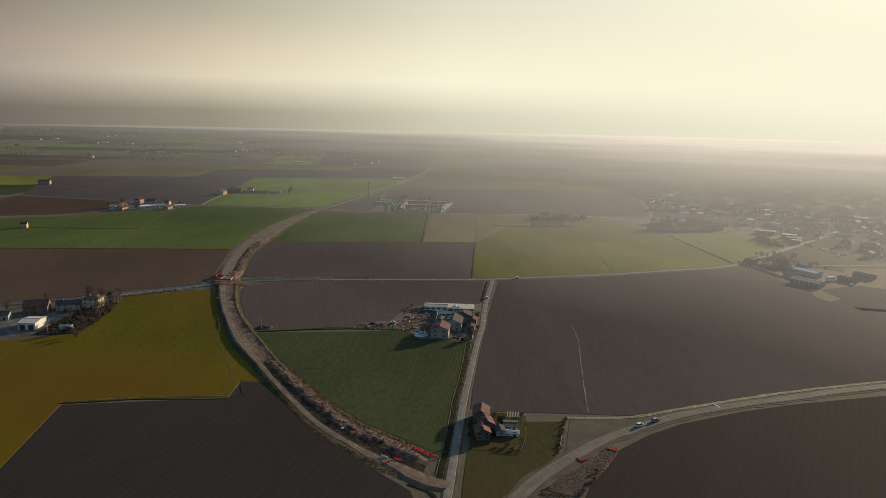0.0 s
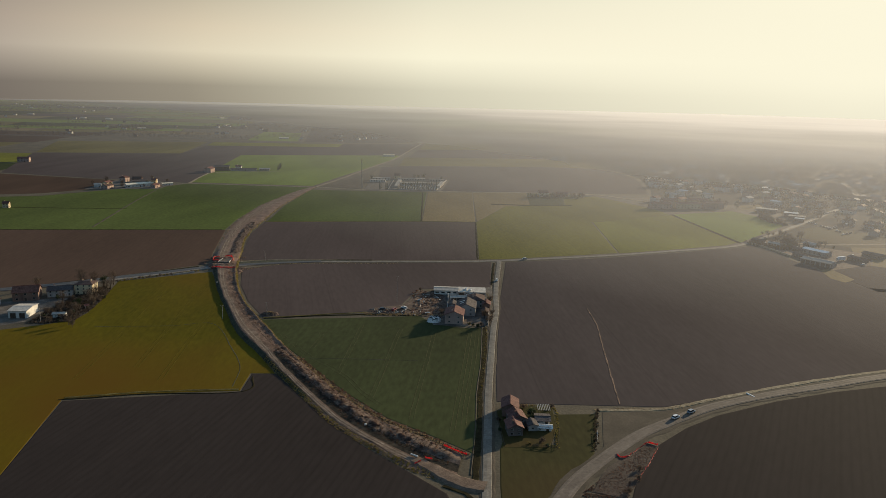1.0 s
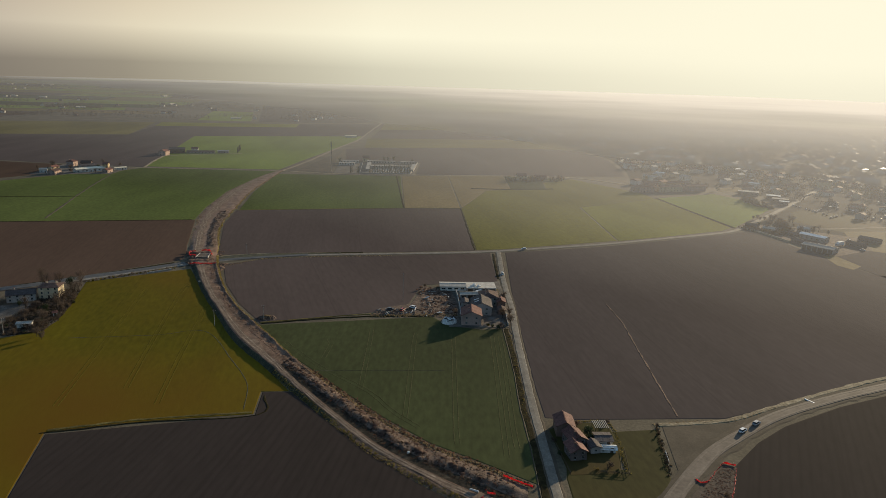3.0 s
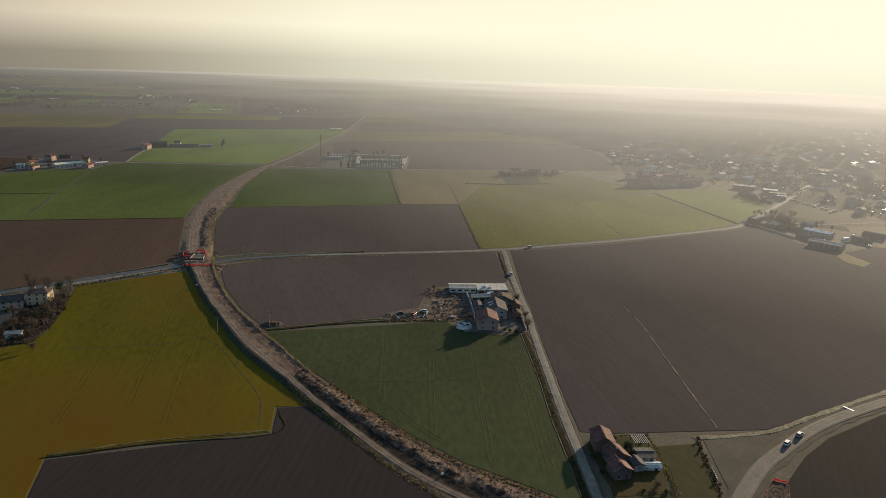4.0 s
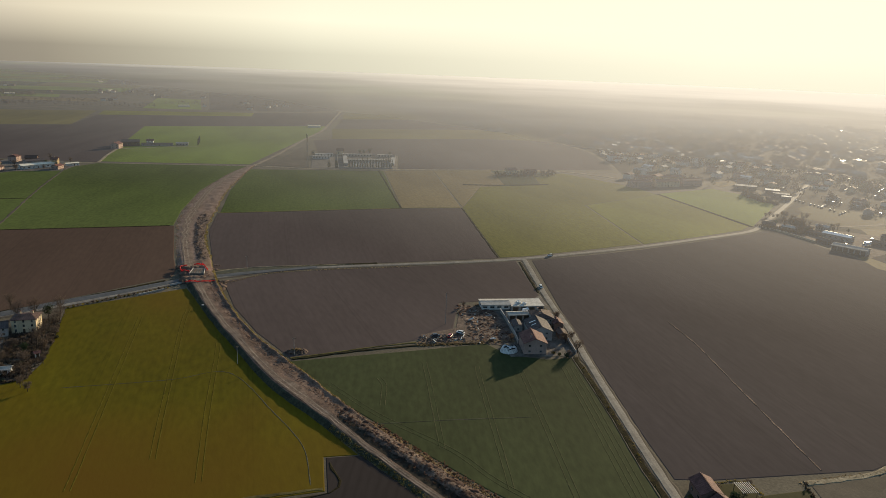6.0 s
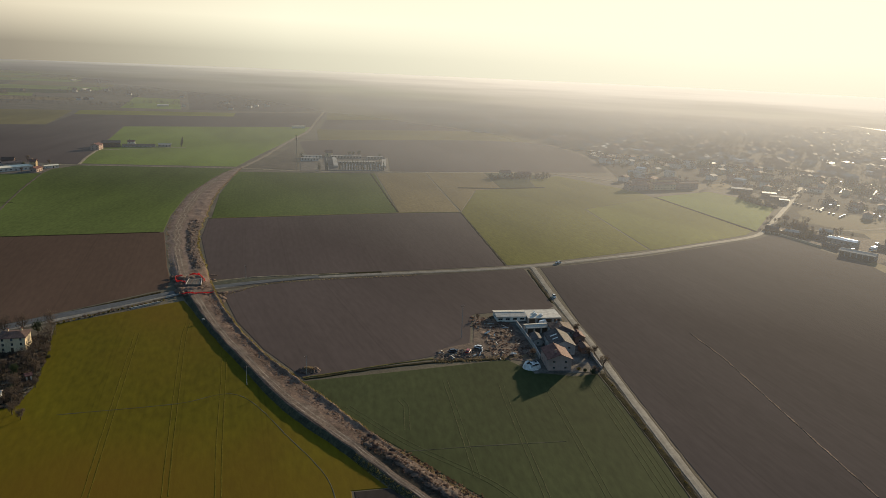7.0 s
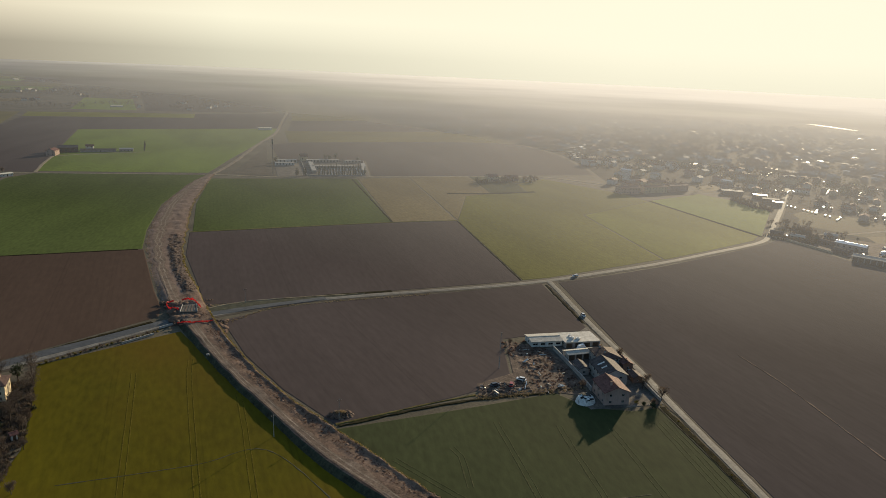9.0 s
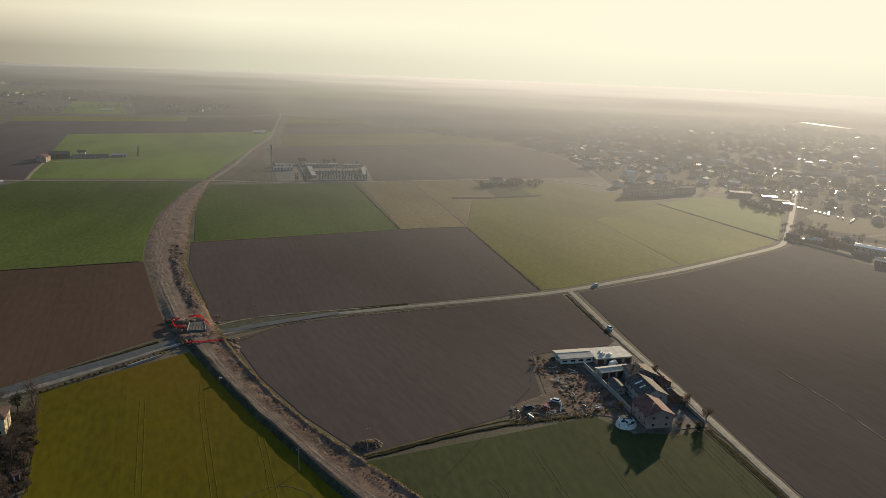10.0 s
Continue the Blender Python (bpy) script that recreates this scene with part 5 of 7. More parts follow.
# ---- villa and outbuildings by the western meadow ----
slab("yard", [(-300, 384), (-252, 391), (-241.5, 398), (-241.5, 430), (-232, 446), (-255, 441), (-280, 432), (-300, 420)], M_YARD, "pale paved yard of the villa", 0.15, "yard")
house(-234.4, 457.2, 4, 10.5, 9.2, 6.6, 1.2, M_CREAM, M_TILE_BROWN, "three-storey cream villa with low hipped roof", "villa", storeys=3, cols=(3, 3), hip=3.4, chimneys=2, win=(0.95, 1.5))
house(-247.6, 451.0, 18, 14, 8, 4.2, 1.8, M_GREYWALL, M_TILE_GREY, "long low house with a dark tiled roof", cols=(4, 2), chimneys=1)
house(-263.5, 442.0, 18, 14, 11, 5.6, 2.8, M_BRICK, M_TILE_RED, "brick hay barn with a red tile roof", "barn", "barn", 2, (3, 2), (1.4, 1.3), 0)
house(-248.6, 410.6, 3, 10, 13.5, 4.4, 0.8, M_WHITE, M_SHEET, "white farm shed with a shallow sheet roof", "shed", "shed", 1, (2, 3), (1.6, 1.0), 0, gate="s", blank=("e",))
house(-276, 425, 14, 9, 7, 3.6, 1.4, M_GREYWALL, M_TILE_BROWN, "small grey outbuilding with tiled roof", "shed", "shed", 1, (2, 1), (0.9, 0.9), 0)
house(-226.8, 408.2, 8, 6.5, 3.4, 2.2, 0.4, M_WHITE, M_SHEET, "low white garden hut among shrubs", "hut", "shed", 1, (2, 1), (0.8, 0.7), 0)
house(-218.8, 423.6, 30, 1.8, 1.8, 2.3, 0.4, M_WHITE, M_TILE, "tiny white garden kiosk at the meadow edge", "kiosk", "shed", 1, (1, 1), (0.5, 0.6), 0)
for px, py, p, s in ((-252, 486, BARE[1], 0.8), (-243, 470, BARE[3], 0.85), (-236, 472, BARE[1], 1.0), (-229, 470, GREEN[1], 0.8), (-226, 477, BARE[1], 0.9), (-222.5, 465, BARE[3], 0.75), (-221.5, 455, BARE[1], 0.9), (-224, 446, BARE[0], 0.9), (-223.5, 437, BARE[1], 0.8), (-225, 427, GREEN[0], 0.7), (-221, 415, BARE[0], 0.8), (-231, 417, BARE[2], 0.9), (-235, 410, BARE[2], 0.7), (-219, 405, BARE[2], 0.8), (-237, 432, BARE[1], 0.8), (-231, 430, BARE[2], 0.9), (-243, 438, GREEN[0], 0.5), (-215, 394, BARE[2], 0.7), (-211, 390, BARE[2], 0.6), (-268, 462, BARE[1], 0.8), (-282, 440, BARE[3], 0.7), (-226, 395, BARE[2], 0.6), (-218, 430, BARE[2], 0.8), (-214, 416, BARE[2], 0.6), (-219, 447, BARE[0], 0.7)):
    plant(p, px, py, s, px * 37, group="trees round the villa")
for i in range(26):
    rnd = random.Random(400 + i)
    plant(SHRUB[rnd.choice((0, 1, 1))], rnd.uniform(-236, -216), rnd.uniform(398, 450), rnd.uniform(0.7, 1.3), rnd.uniform(0, 360), group="villa garden shrubs")
GARDEN = [(random.Random(7000 + i).uniform(-239, -213), random.Random(9000 + i).uniform(396, 470), 0.05) for i in range(1500)]
GARDEN = [q for q in GARDEN if q[0] < np.interp(q[1], [396, 402, 435, 470], [-226, -215.5, -216.5, -223.5])]
clumps("undergrowth", GARDEN[::2], M_TWIG, 0.8, 0.9, "bare brown brushwood of the villa garden", "undergrowth", 42)
clumps("undergrowth", GARDEN[1::2], M_SCRUB_DARK, 0.8, 0.8, "brown winter undergrowth of the villa garden", "undergrowth", 41)
# shrubs and rail along the country road west of the crossing
ROW = resample([(-227, 484.5), (-203, 501.5), (-182, 515)], 24)
for i, p in enumerate(ROW):
    plant(SHRUB[2 if i % 3 else 1], p.x, p.y, 0.65 + 0.25 * ((i * 7) % 5) / 5, i * 77, group="shrubs along the country road")
garden_wall([(-196, 503.2), (-183, 512.4)], 0.8, "low pale concrete parapet beside the road", M_CONCRETE)


# ---- the crossing of earthwork and road ----
def net_fence(pts, label, height=1.2, seed=1, z=0.0):
    rnd = random.Random(seed)
    line = resample(pts, max(6, int(sum((Vector(b) - Vector(a)).length for a, b in zip(pts, pts[1:])) / 0.7)))
    o = line[0]
    t = thing("net_fence", o.x, o.y, z, 0, label, "barrier")
    tops = [height * (0.62 + 0.55 * noise.noise(Vector((i * 0.45, seed, 0)))) * rnd.uniform(0.7, 1.1) for i in range(len(line))]
    for p in line[::4]:
        bm = bmesh.new(); tube(bm, (p.x - o.x, p.y - o.y, -0.3), (p.x - o.x + rnd.uniform(-.1, .1), p.y - o.y, height), 0.035, 0.03, 5); part("stake", bm, M_STEEL, t)
    bm = bmesh.new()
    prev = None
    for i, p in enumerate(line):
        d = (line[min(i + 1, len(line) - 1)] - line[max(i - 1, 0)]).normalized()
        n = Vector((-d.y, d.x)) * (rnd.uniform(-0.35, 0.35) + 0.5 * noise.noise(Vector((i * 0.3, seed, 7))))
        q = [(p.x - o.x, p.y - o.y, 0.05), (p.x - o.x + n.x, p.y - o.y + n.y, tops[i] * 0.5), (p.x - o.x + n.x * 0.3, p.y - o.y + n.y * 0.3, tops[i])]
        row = [bm.verts.new(v) for v in q] + [bm.verts.new((v[0] + d.y * 0.03, v[1] - d.x * 0.03, v[2])) for v in q]
        if prev:
            for j in (0, 1, 3, 4):
                f = (prev[j], row[j], row[j + 1], prev[j + 1])
                bm.faces.new(f if j < 2 else f[::-1])
            bm.faces.new((prev[2], row[2], row[5], prev[5]))
        prev = row
    part("netting", bm, M_NET, t, "sagging orange-red plastic netting")
    return t


# deck carrying the earthwork over the country road, its parapets and unfinished ends
slab("crossing_deck", [(-173.2, 535), (-172.6, 545), (-165.9, 545.4), (-165.2, 534.4)], M_YARD, "unfinished concrete deck over the country road", 2.5, "deck")
for i, (p, q) in enumerate((((-173.3, 534.8), (-172.7, 545.2)), ((-165.1, 534.2), (-165.8, 545.6)))):
    d = Vector(q) - Vector(p)
    ob = part("parapet", boxed(0, -0.15, -0.6, d.length, 0.15, 0.45, bevel=0.05), M_CONCRETE)
    ob.matrix_basis = pose(p[0], p[1], 2.4, 0, 0, math.degrees(math.atan2(d.y, d.x)))
    tagged(ob, "pale concrete edge beam of the unfinished deck", "parapet", "parapets of the deck")
for i in range(5):
    ob = part("beam", boxed(-0.18, -4.2, 0, 0.18, 4.2, 0.1, bevel=0.03), (M_YARD, M_EARTH)[i % 2])
    ob.matrix_basis = pose(-172 + i * 1.35, 539.8, 2.51, 0, 0, -4 + i)
    tagged(ob, "long formwork strip lying on the deck" if i % 2 else "pale precast concrete strip lying on the deck", "beam", "strips on the deck")
mounds("earth_ramp", [(-171 + 3 * k, 549.5, 0.9, 5.0, 1.55) for k in (-2, -1, 0, 1)] + [(-169 + 3 * k, 529.5, 0.8, 4.6, 1.55) for k in (-1.8, -.8, .2, 1.2)] + [(-176.5, 541, 0.6, 4.2, 1.6), (-176, 537, 0.6, 3.4, 1.6)] + [(-184 + 26 * ((k * 0.618) % 1), 547 + 9 * ((k * 0.377) % 1), 1.0, 0.5 + (k % 5) * 0.2, 0.5) for k in range(40)], M_EARTH, "brown earth filled against the deck ends", "earth", 57)
net_fence([(-177.5, 553.5), (-180.5, 551), (-180.2, 546), (-178.5, 541.5), (-176.5, 542.5), (-174, 539)], "sagging orange-red netting round the deck corner", 1.8, 51, 1.7)
net_fence([(-173.5, 553.5), (-170.5, 555), (-167.5, 553), (-165.8, 548), (-163.6, 541)], "sagging orange-red netting along the deck edge", 1.7, 52, 2.0)
net_fence([(-173.5, 520.5), (-170, 521.6), (-166.5, 520.2), (-163, 521.3), (-159.5, 520.5), (-157, 521.5)], "low crumpled orange-red netting across the track", 1.2, 53, 1.75)
block = thing("concrete_block", -158.4, 480.5, 1.45, 20, "small pale concrete block beside the wheel ruts", "block")
part("block", boxed(-0.6, -0.4, 0, 0.6, 0.4, 0.6, bevel=0.06), M_CONCRETE, block)
part("plank", boxed(1.2, -1.0, 0, 1.4, 1.0, 0.15, bevel=0.03), M_CONCRETE, block)
net_fence([(-10, 262), (-6, 258.5), (-1.5, 255)], "orange-red netting at the field corner", 1.3, 54, 0.4)
net_fence([(-21, 248), (-18.5, 250.2)], "crumpled orange-red netting beside the track", 1.1, 55, 0.5)
net_fence([(-17, 252.5), (-14.5, 251.5)], "crumpled orange-red netting on the scrub", 1.1, 56, 0.5)
net_fence([(54.4, 257.2), (55.6, 255.0), (57.6, 255.0), (60, 257.4)], "fallen orange-red netting beside the asphalt road", 1.0, 57, 0.1)
net_fence([(61, 258.4), (64, 261.6), (66.5, 264.2)], "low trampled orange-red netting beside the asphalt road", 0.4, 60, 0.1)
net_fence([(66.8, 264.6), (69.3, 266.6), (72.6, 264.6)], "orange-red netting beside the asphalt road", 1.2, 58, 0.1)
net_fence([(72.3, 263), (68, 256), (64, 249.4), (60.5, 244), (57.4, 239.5)], "low faded orange netting at the plough edge", 0.35, 61, 0.1)
mounds("rubble_heap", [(random.Random(i).uniform(-177, -163), random.Random(i + 50).uniform(519, 529), 1.5, random.Random(i + 7).uniform(0.4, 1.1), random.Random(i + 9).uniform(0.15, 0.5)) for i in range(30)] + [(random.Random(i).uniform(-162, -151), random.Random(i + 50).uniform(506, 524), 0.9, random.Random(i + 7).uniform(0.5, 1.9), random.Random(i + 9).uniform(0.15, 0.6)) for i in range(110)], M_EARTH, "broken concrete and earth round the crossing", "rubble", 59)
garden_wall([(-181.5, 519.2), (-175.5, 523.4)], 1.0, "pale concrete barrier blocking the road", M_MARBLE)


# ---- earthwork cover: scrub edges, spoil heaps, ruts ----
def on_strip(i, u):
    f = 0.5 + 0.5 * math.sin(i * 91.7 + u * 5711.3)
    p = STRIP_L[i].lerp(STRIP_R[i], u).lerp(STRIP_L[i + 1].lerp(STRIP_R[i + 1], u), f)
    return (p.x, p.y, strip_height(i, u) * (1 - f) + strip_height(i + 1, u) * f)


def strip_cover():
    rnd = random.Random(61)
    tan, olive, red, dark, bank = [], [], [], [], []
    for k in range(19000):
        i = rnd.randrange(2, 318)
        y = STRIP_L[i].y
        r = rnd.random()
        if y < 345:
            if r < 0.30:
                (olive if rnd.random() < 0.75 else tan).append(on_strip(i, rnd.uniform(-0.01, 0.14)))
            elif r < 0.66:
                (red if rnd.random() < 0.6 else dark).append(on_strip(i, rnd.uniform(0.46, 0.93)))
            elif r < 0.84:
                (dark if rnd.random() < 0.8 else red).append(on_strip(i, rnd.uniform(0.40, 0.70)))
            else:
                (tan if rnd.random() < 0.6 else red).append(on_strip(i, rnd.uniform(0.92, 1.0)))
        elif y < 530:
            if r < 0.10:
                red.append(on_strip(i, rnd.uniform(0.58, 0.86)))
            elif r < 0.5:
                (olive if rnd.random() < 0.6 else tan).append(on_strip(i, rnd.uniform(0.92, 1.0)))
            elif r < 0.56:
                dark.append(on_strip(i, rnd.uniform(0.0, 0.12)))
        elif y > 560:
            if r < 0.22 and y < 700:
                (dark if rnd.random() < 0.7 else red).append(on_strip(i, rnd.uniform(0.56, 0.88)))
            elif 0.22 < r < 0.32:
                (olive if y < 640 else tan).append(on_strip(i, rnd.uniform(0.92, 1.0)))
            elif 0.5 < r < 0.56:
                tan.append(on_strip(i, rnd.uniform(0.0, 0.1)))
    clumps("scrub", tan, M_SCRUB_TAN, 0.3, 0.28, "dry tan scrub on the earthwork edges", "scrub", 62, 6)
    clumps("scrub", olive, M_SCRUB_OLIVE, 0.36, 0.34, "olive grass tufts on the earthwork edges", "scrub", 63, 6)
    clumps("bramble", red, M_SCRUB_RED, 0.32, 0.3, "rusty bramble on the spoil ridge", "bramble", 64, 6)
    clumps("scrub", dark, M_SCRUB_DARK, 0.3, 0.25, "dark brown scrub in the trough", "scrub", 65, 6)
    heaps, rusty = [], []
    for k in range(420):
        i = rnd.randrange(4, 230)
        y = STRIP_L[i].y
        if 520 < y < 560 or y > 700:
            continue
        u = rnd.uniform(0.58, 0.86) if y > 520 else rnd.uniform(0.56, 0.9)
        x_, y_, z_ = on_strip(i, u)
        r = rnd.uniform(0.6, 1.7) if y < 345 or y > 530 else rnd.uniform(0.3, 0.9)
        (rusty if y < 345 and u > 0.64 else heaps).append((x_, y_, z_ - 0.1, r, r * rnd.uniform(0.15, 0.38)))
    mounds("spoil_heap", heaps, M_SPOIL, "dark tipped spoil heaps along the earthwork", "heap", 66)
    mounds("spoil_heap", rusty, M_SCRUB_RED, "reddish spoil heaps along the ridge", "heap", 67)


strip_cover()

clumps("tall_grass", along([(-1.5, 256.5), (-16.5, 270.5), (-33.5, 284.5), (-49.5, 304), (-64.5, 326), (-80.5, 351)], 0.35, 0.6, 78, 0.15), M_SCRUB_RED, 0.4, 0.4, "rusty dry grass between spoil ridge and wheat", "grass", 79, 7)
clumps("tall_grass", along([(-2.5, 255.6), (-17.2, 269.6), (-34.2, 283.6), (-50.2, 303), (-65.2, 325), (-81.2, 350)], 0.5, 0.5, 80, 0.3), M_SCRUB_TAN, 0.35, 0.4, "pale dry grass on the rim of the spoil ridge", "grass", 81, 6)

# mound and culvert at the field corner
mounds("earth_mound", [(-109.5 + 4.6 * math.cos(k * 2.4) * (k / 40) ** 0.5, 418.5 + 3.0 * math.sin(k * 2.4) * (k / 40) ** 0.5, 1.0 - 1.0 * k / 40, 0.7 + 0.9 * ((k * 7) % 5) / 5, 0.35 + 0.5 * ((k * 3) % 4) / 4) for k in range(40)], M_SPOIL, "overgrown earth mound at the field corner", "mound", 68)
clumps("bramble", [(-109.5 + 3.4 * math.cos(i * 2.4) * (i / 90) ** 0.5, 418.5 + 2.6 * math.sin(i * 2.4) * (i / 90) ** 0.5, 1.7 - 1.6 * i / 90) for i in range(90)], M_SCRUB_TAN, 0.35, 0.3, "dry bramble on the corner mound", "bramble", 69)

# ---- ditches, margins and paths ----
M_DITCH = mottled("dark_ditch_bank", [(0.3, (0.016, 0.013, 0.007)), (0.5, (0.028, 0.023, 0.011)), (0.7, (0.055, 0.045, 0.02))], 0.3, 7, rough=1.0, bump=0.4, bump_scale=2, spec=0.03)
M_PALE = mottled("pale_dry_grass", [(0.3, (0.16, 0.125, 0.075)), (0.5, (0.24, 0.19, 0.12)), (0.7, (0.33, 0.27, 0.18))], 0.25, 7, rough=0.95, fine=(1, 0.3))


def margin(name, pts, w, mat, label, z=0.16, wob=0.35, cat="margin"):
    return ribbon(name, pts, w, mat, z, 0.02, 3.0, wob, label, cat, 0.3, seed=len(pts) + int(abs(pts[0][0])))


margin("ditch", [(262, 802), (266, 750), (270, 700), (274, 651)], 3.0, M_DITCH, "straight dark ditch between meadows", cat="ditch")
margin("ditch", [(16.5, 400), (12.0, 349), (7.4, 312), (5.6, 290), (3.4, 267), (0.4, 238)], 2.0, M_DITCH, "dark wet ditch beside the farm lane", 0.2, cat="ditch")
margin("margin", [(14.9, 400), (10.4, 349), (5.9, 312), (4.1, 290), (1.9, 267), (-1.0, 242)], 0.3, M_VERGE, "thin pale rim of the lane ditch", 0.22, 0.12)
margin("ditch", [(-11, 234.5), (-7, 232.2), (-3.5, 229.8), (-1, 226)], 1.3, M_DITCH, "dark culvert ditch at the lane corner", 0.2, cat="ditch")
margin("ditch", [(-159, 541.5), (-145, 546), (-128, 551), (-100, 555.5), (-60, 558.3)], 2.6, M_DITCH, "dark wet ditch north of the country road", 0.24, cat="ditch")
margin("ditch", [(-262, 479), (-231, 497.5), (-206, 515), (-186, 529)], 1.8, M_DITCH, "dark wet ditch beside the western road", 0.24, cat="ditch")
slab("verge", [(-163.8, 542.5), (-141.2, 551), (-108.4, 554), (-76, 555), (-104.2, 552), (-130.7, 546.5), (-147.4, 542), (-162, 535)], M_SHADY, "dark grass beside the country road", 0.335, "verge")
margin("margin", [(-163, 543.6), (-141.2, 552.2), (-108.4, 555.2), (-76, 556.2)], 0.7, M_PALE, "thin pale kerb of dry grass", 0.34)
margin("ditch", [(36, 556), (28.5, 492)], 1.2, M_DITCH, "dark ditch beside the farm lane", 0.2, cat="ditch")
margin("ditch", [(-111, 410.5), (-80, 417.3), (-54, 420.5), (-22, 420.8)], 0.9, M_DITCH, "dark ditch at the wheat field edge", 0.3, cat="ditch")
margin("margin", [(-112, 412), (-80, 419.6), (-66, 422.5), (-54, 424.5)], 0.8, M_SCRUB_OLIVE, "olive dry grass at the plough edge", 0.2)
margin("path", [(-170.6, 300.6), (-138, 307.6), (-99.8, 311.6)], 1.2, M_SCRUB_OLIVE, "grassy balk between meadow and plough", 0.2)
margin("ditch", [(-172.5, 298.6), (-138, 305.4), (-97.5, 309.4), (-97.2, 326)], 0.6, M_DITCH, "narrow dark ditch at the plough edge", 0.22, cat="ditch")
margin("path", [(-200, 392), (-160, 395), (-137, 399.5), (-117, 362.5), (-106, 337), (-103.5, 314)], 0.3, M_SHADY, "narrow dark furrow across the meadow", 0.13, 0.12, "path")
margin("path", [(84, 440), (82.5, 408), (78.5, 380), (74.5, 352), (70, 320), (67.6, 301)], 0.45, M_EARTH, "faint dry ditch line across the plough", 0.18, 0.25, "path")
margin("path", [(-84, 350.5), (-77, 349.8), (-50, 349.4), (-20.8, 348.2)], 0.3, M_SHADY, "thin dark line across the wheat", 0.14, 0.1, "path")
M_TRAM = mottled("pale_wheel_line", [(0.3, (0.046, 0.050, 0.020)), (0.5, (0.060, 0.060, 0.026)), (0.7, (0.078, 0.073, 0.034))], 0.3, 7, rough=0.95, fine=(1.2, 0.3), spec=0.04)


M_LEY_LINE = mottled("trodden_ley_line", [(0.3, (0.062, 0.048, 0.005)), (0.5, (0.080, 0.062, 0.006)), (0.7, (0.10, 0.078, 0.010))], 0.3, 7, rough=0.95, fine=(1.2, 0.3), spec=0.04)


def wheel_lines(pts, label, gap=1.9, mat=None):
    for off in (-gap / 2, gap / 2):
        margin("wheel_line", beside(pts, off), 0.3, mat or M_TRAM, label, 0.125, 0.12, "path")


WHEAT = "faint pale wheel line in the wheat"
wheel_lines([(-53.5, 402), (-55.3, 374), (-58.5, 330)], WHEAT)
wheel_lines([(-31, 395), (-33, 380), (-40, 313), (-41, 304)], WHEAT)
wheel_lines([(-12.5, 390), (-13.5, 379), (-22.2, 293), (-22.8, 284)], WHEAT)
wheel_lines([(7.4, 390), (3.6, 357), (-3.8, 296), (-6.5, 274)], WHEAT)
wheel_lines([(11.5, 390), (7.8, 357), (0.0, 296), (-1.6, 280)], WHEAT)
wheel_lines([(-75, 388), (-73.5, 382), (-76, 364)], WHEAT)
wheel_lines([(-96, 385), (-82, 362), (-74.3, 351.3), (-55.1, 328.3), (-45.2, 309.8), (-36, 297)], "curved pale wheel line along the wheat headland")
LEY = "faint wheel line across the grass ley"
wheel_lines([(-165.5, 480), (-164.5, 453), (-157, 362), (-154.5, 335)], LEY, mat=M_LEY_LINE)
wheel_lines([(-146, 445), (-144, 418), (-141.2, 364), (-138, 320)], LEY, mat=M_LEY_LINE)
wheel_lines([(-187, 470), (-184, 430), (-180, 375), (-176, 320)], LEY, mat=M_LEY_LINE)
margin("margin", [(57, 294.5), (87, 297.4), (113, 308), (173, 331), (236, 350)], 2.2, M_PALE, "pale grass margin below the plough", 0.2)
margin("track", [(-362, 984), (-250, 977), (-172, 973)], 2.4, M_PALE, "pale farm track between green fields", 0.2, cat="track")
margin("track", [(-343, 988), (-349, 1050), (-352, 1108)], 3.0, M_PALE, "pale farm track to the long farmstead", 0.2, cat="track")
margin("track", [(-168, 972), (-100, 955), (-20, 954.5), (60, 954), (124, 957), (209, 948), (262, 900)], 3.4, M_PALE, "pale lane passing the cemetery", 0.2, cat="track")
margin("path", [(-368.4, 981.7), (-357.7, 883.3), (-348.8, 807.4), (-328.1, 668.0)], 1.6, M_VERGE, "faint pale path down from the western farm", 0.2, 0.5, "path")
margin("ditch", [(-512.0, 766.3), (-392.0, 769.3), (-339.7, 774.8)], 1.6, M_DITCH, "dark ditch across the western wheat", 0.2, cat="ditch")
margin("margin", [(-208, 668), (-337, 656), (-500, 641)], 1.4, M_DITCH, "dark margin between plough and wheat", 0.2)
margin("margin", [(-22.4, 942), (-22.6, 732)], 1.2, M_DITCH, "thin dark balk between fields", 0.2)
margin("margin", [(-178, 713), (-22, 731), (33.5, 732.6)], 1.6, M_OLIVE, "grassy balk between plough and fields", 0.2)
margin("hedge_line", [(60, 853), (106, 850), (158, 857)], 5.0, M_DITCH, "dark hedge line below the grove", 0.3)
margin("margin", [(24, 567), (33.2, 731)], 1.0, M_DITCH, "thin dark balk beside the plough", 0.2)
clumps("tall_grass", along([(-150, 523), (-128, 539.5), (-99, 545), (-40, 549)], 0.7, 0.6, 71, 0.2) + along([(-160, 549), (-128, 551), (-99, 556)], 0.7, 0.6, 72, 0.2), M_SCRUB_TAN, 0.45, 0.22, "dry grass beside the country road", "grass", 73, 5)
clumps("tall_grass", along([(5.8, 300), (12, 346), (17.5, 400), (24, 470)], 2.2, 0.3, 74, 0.2), M_SCRUB_OLIVE, 0.45, 0.25, "rough grass beside the farm lane", "grass", 75, 5)
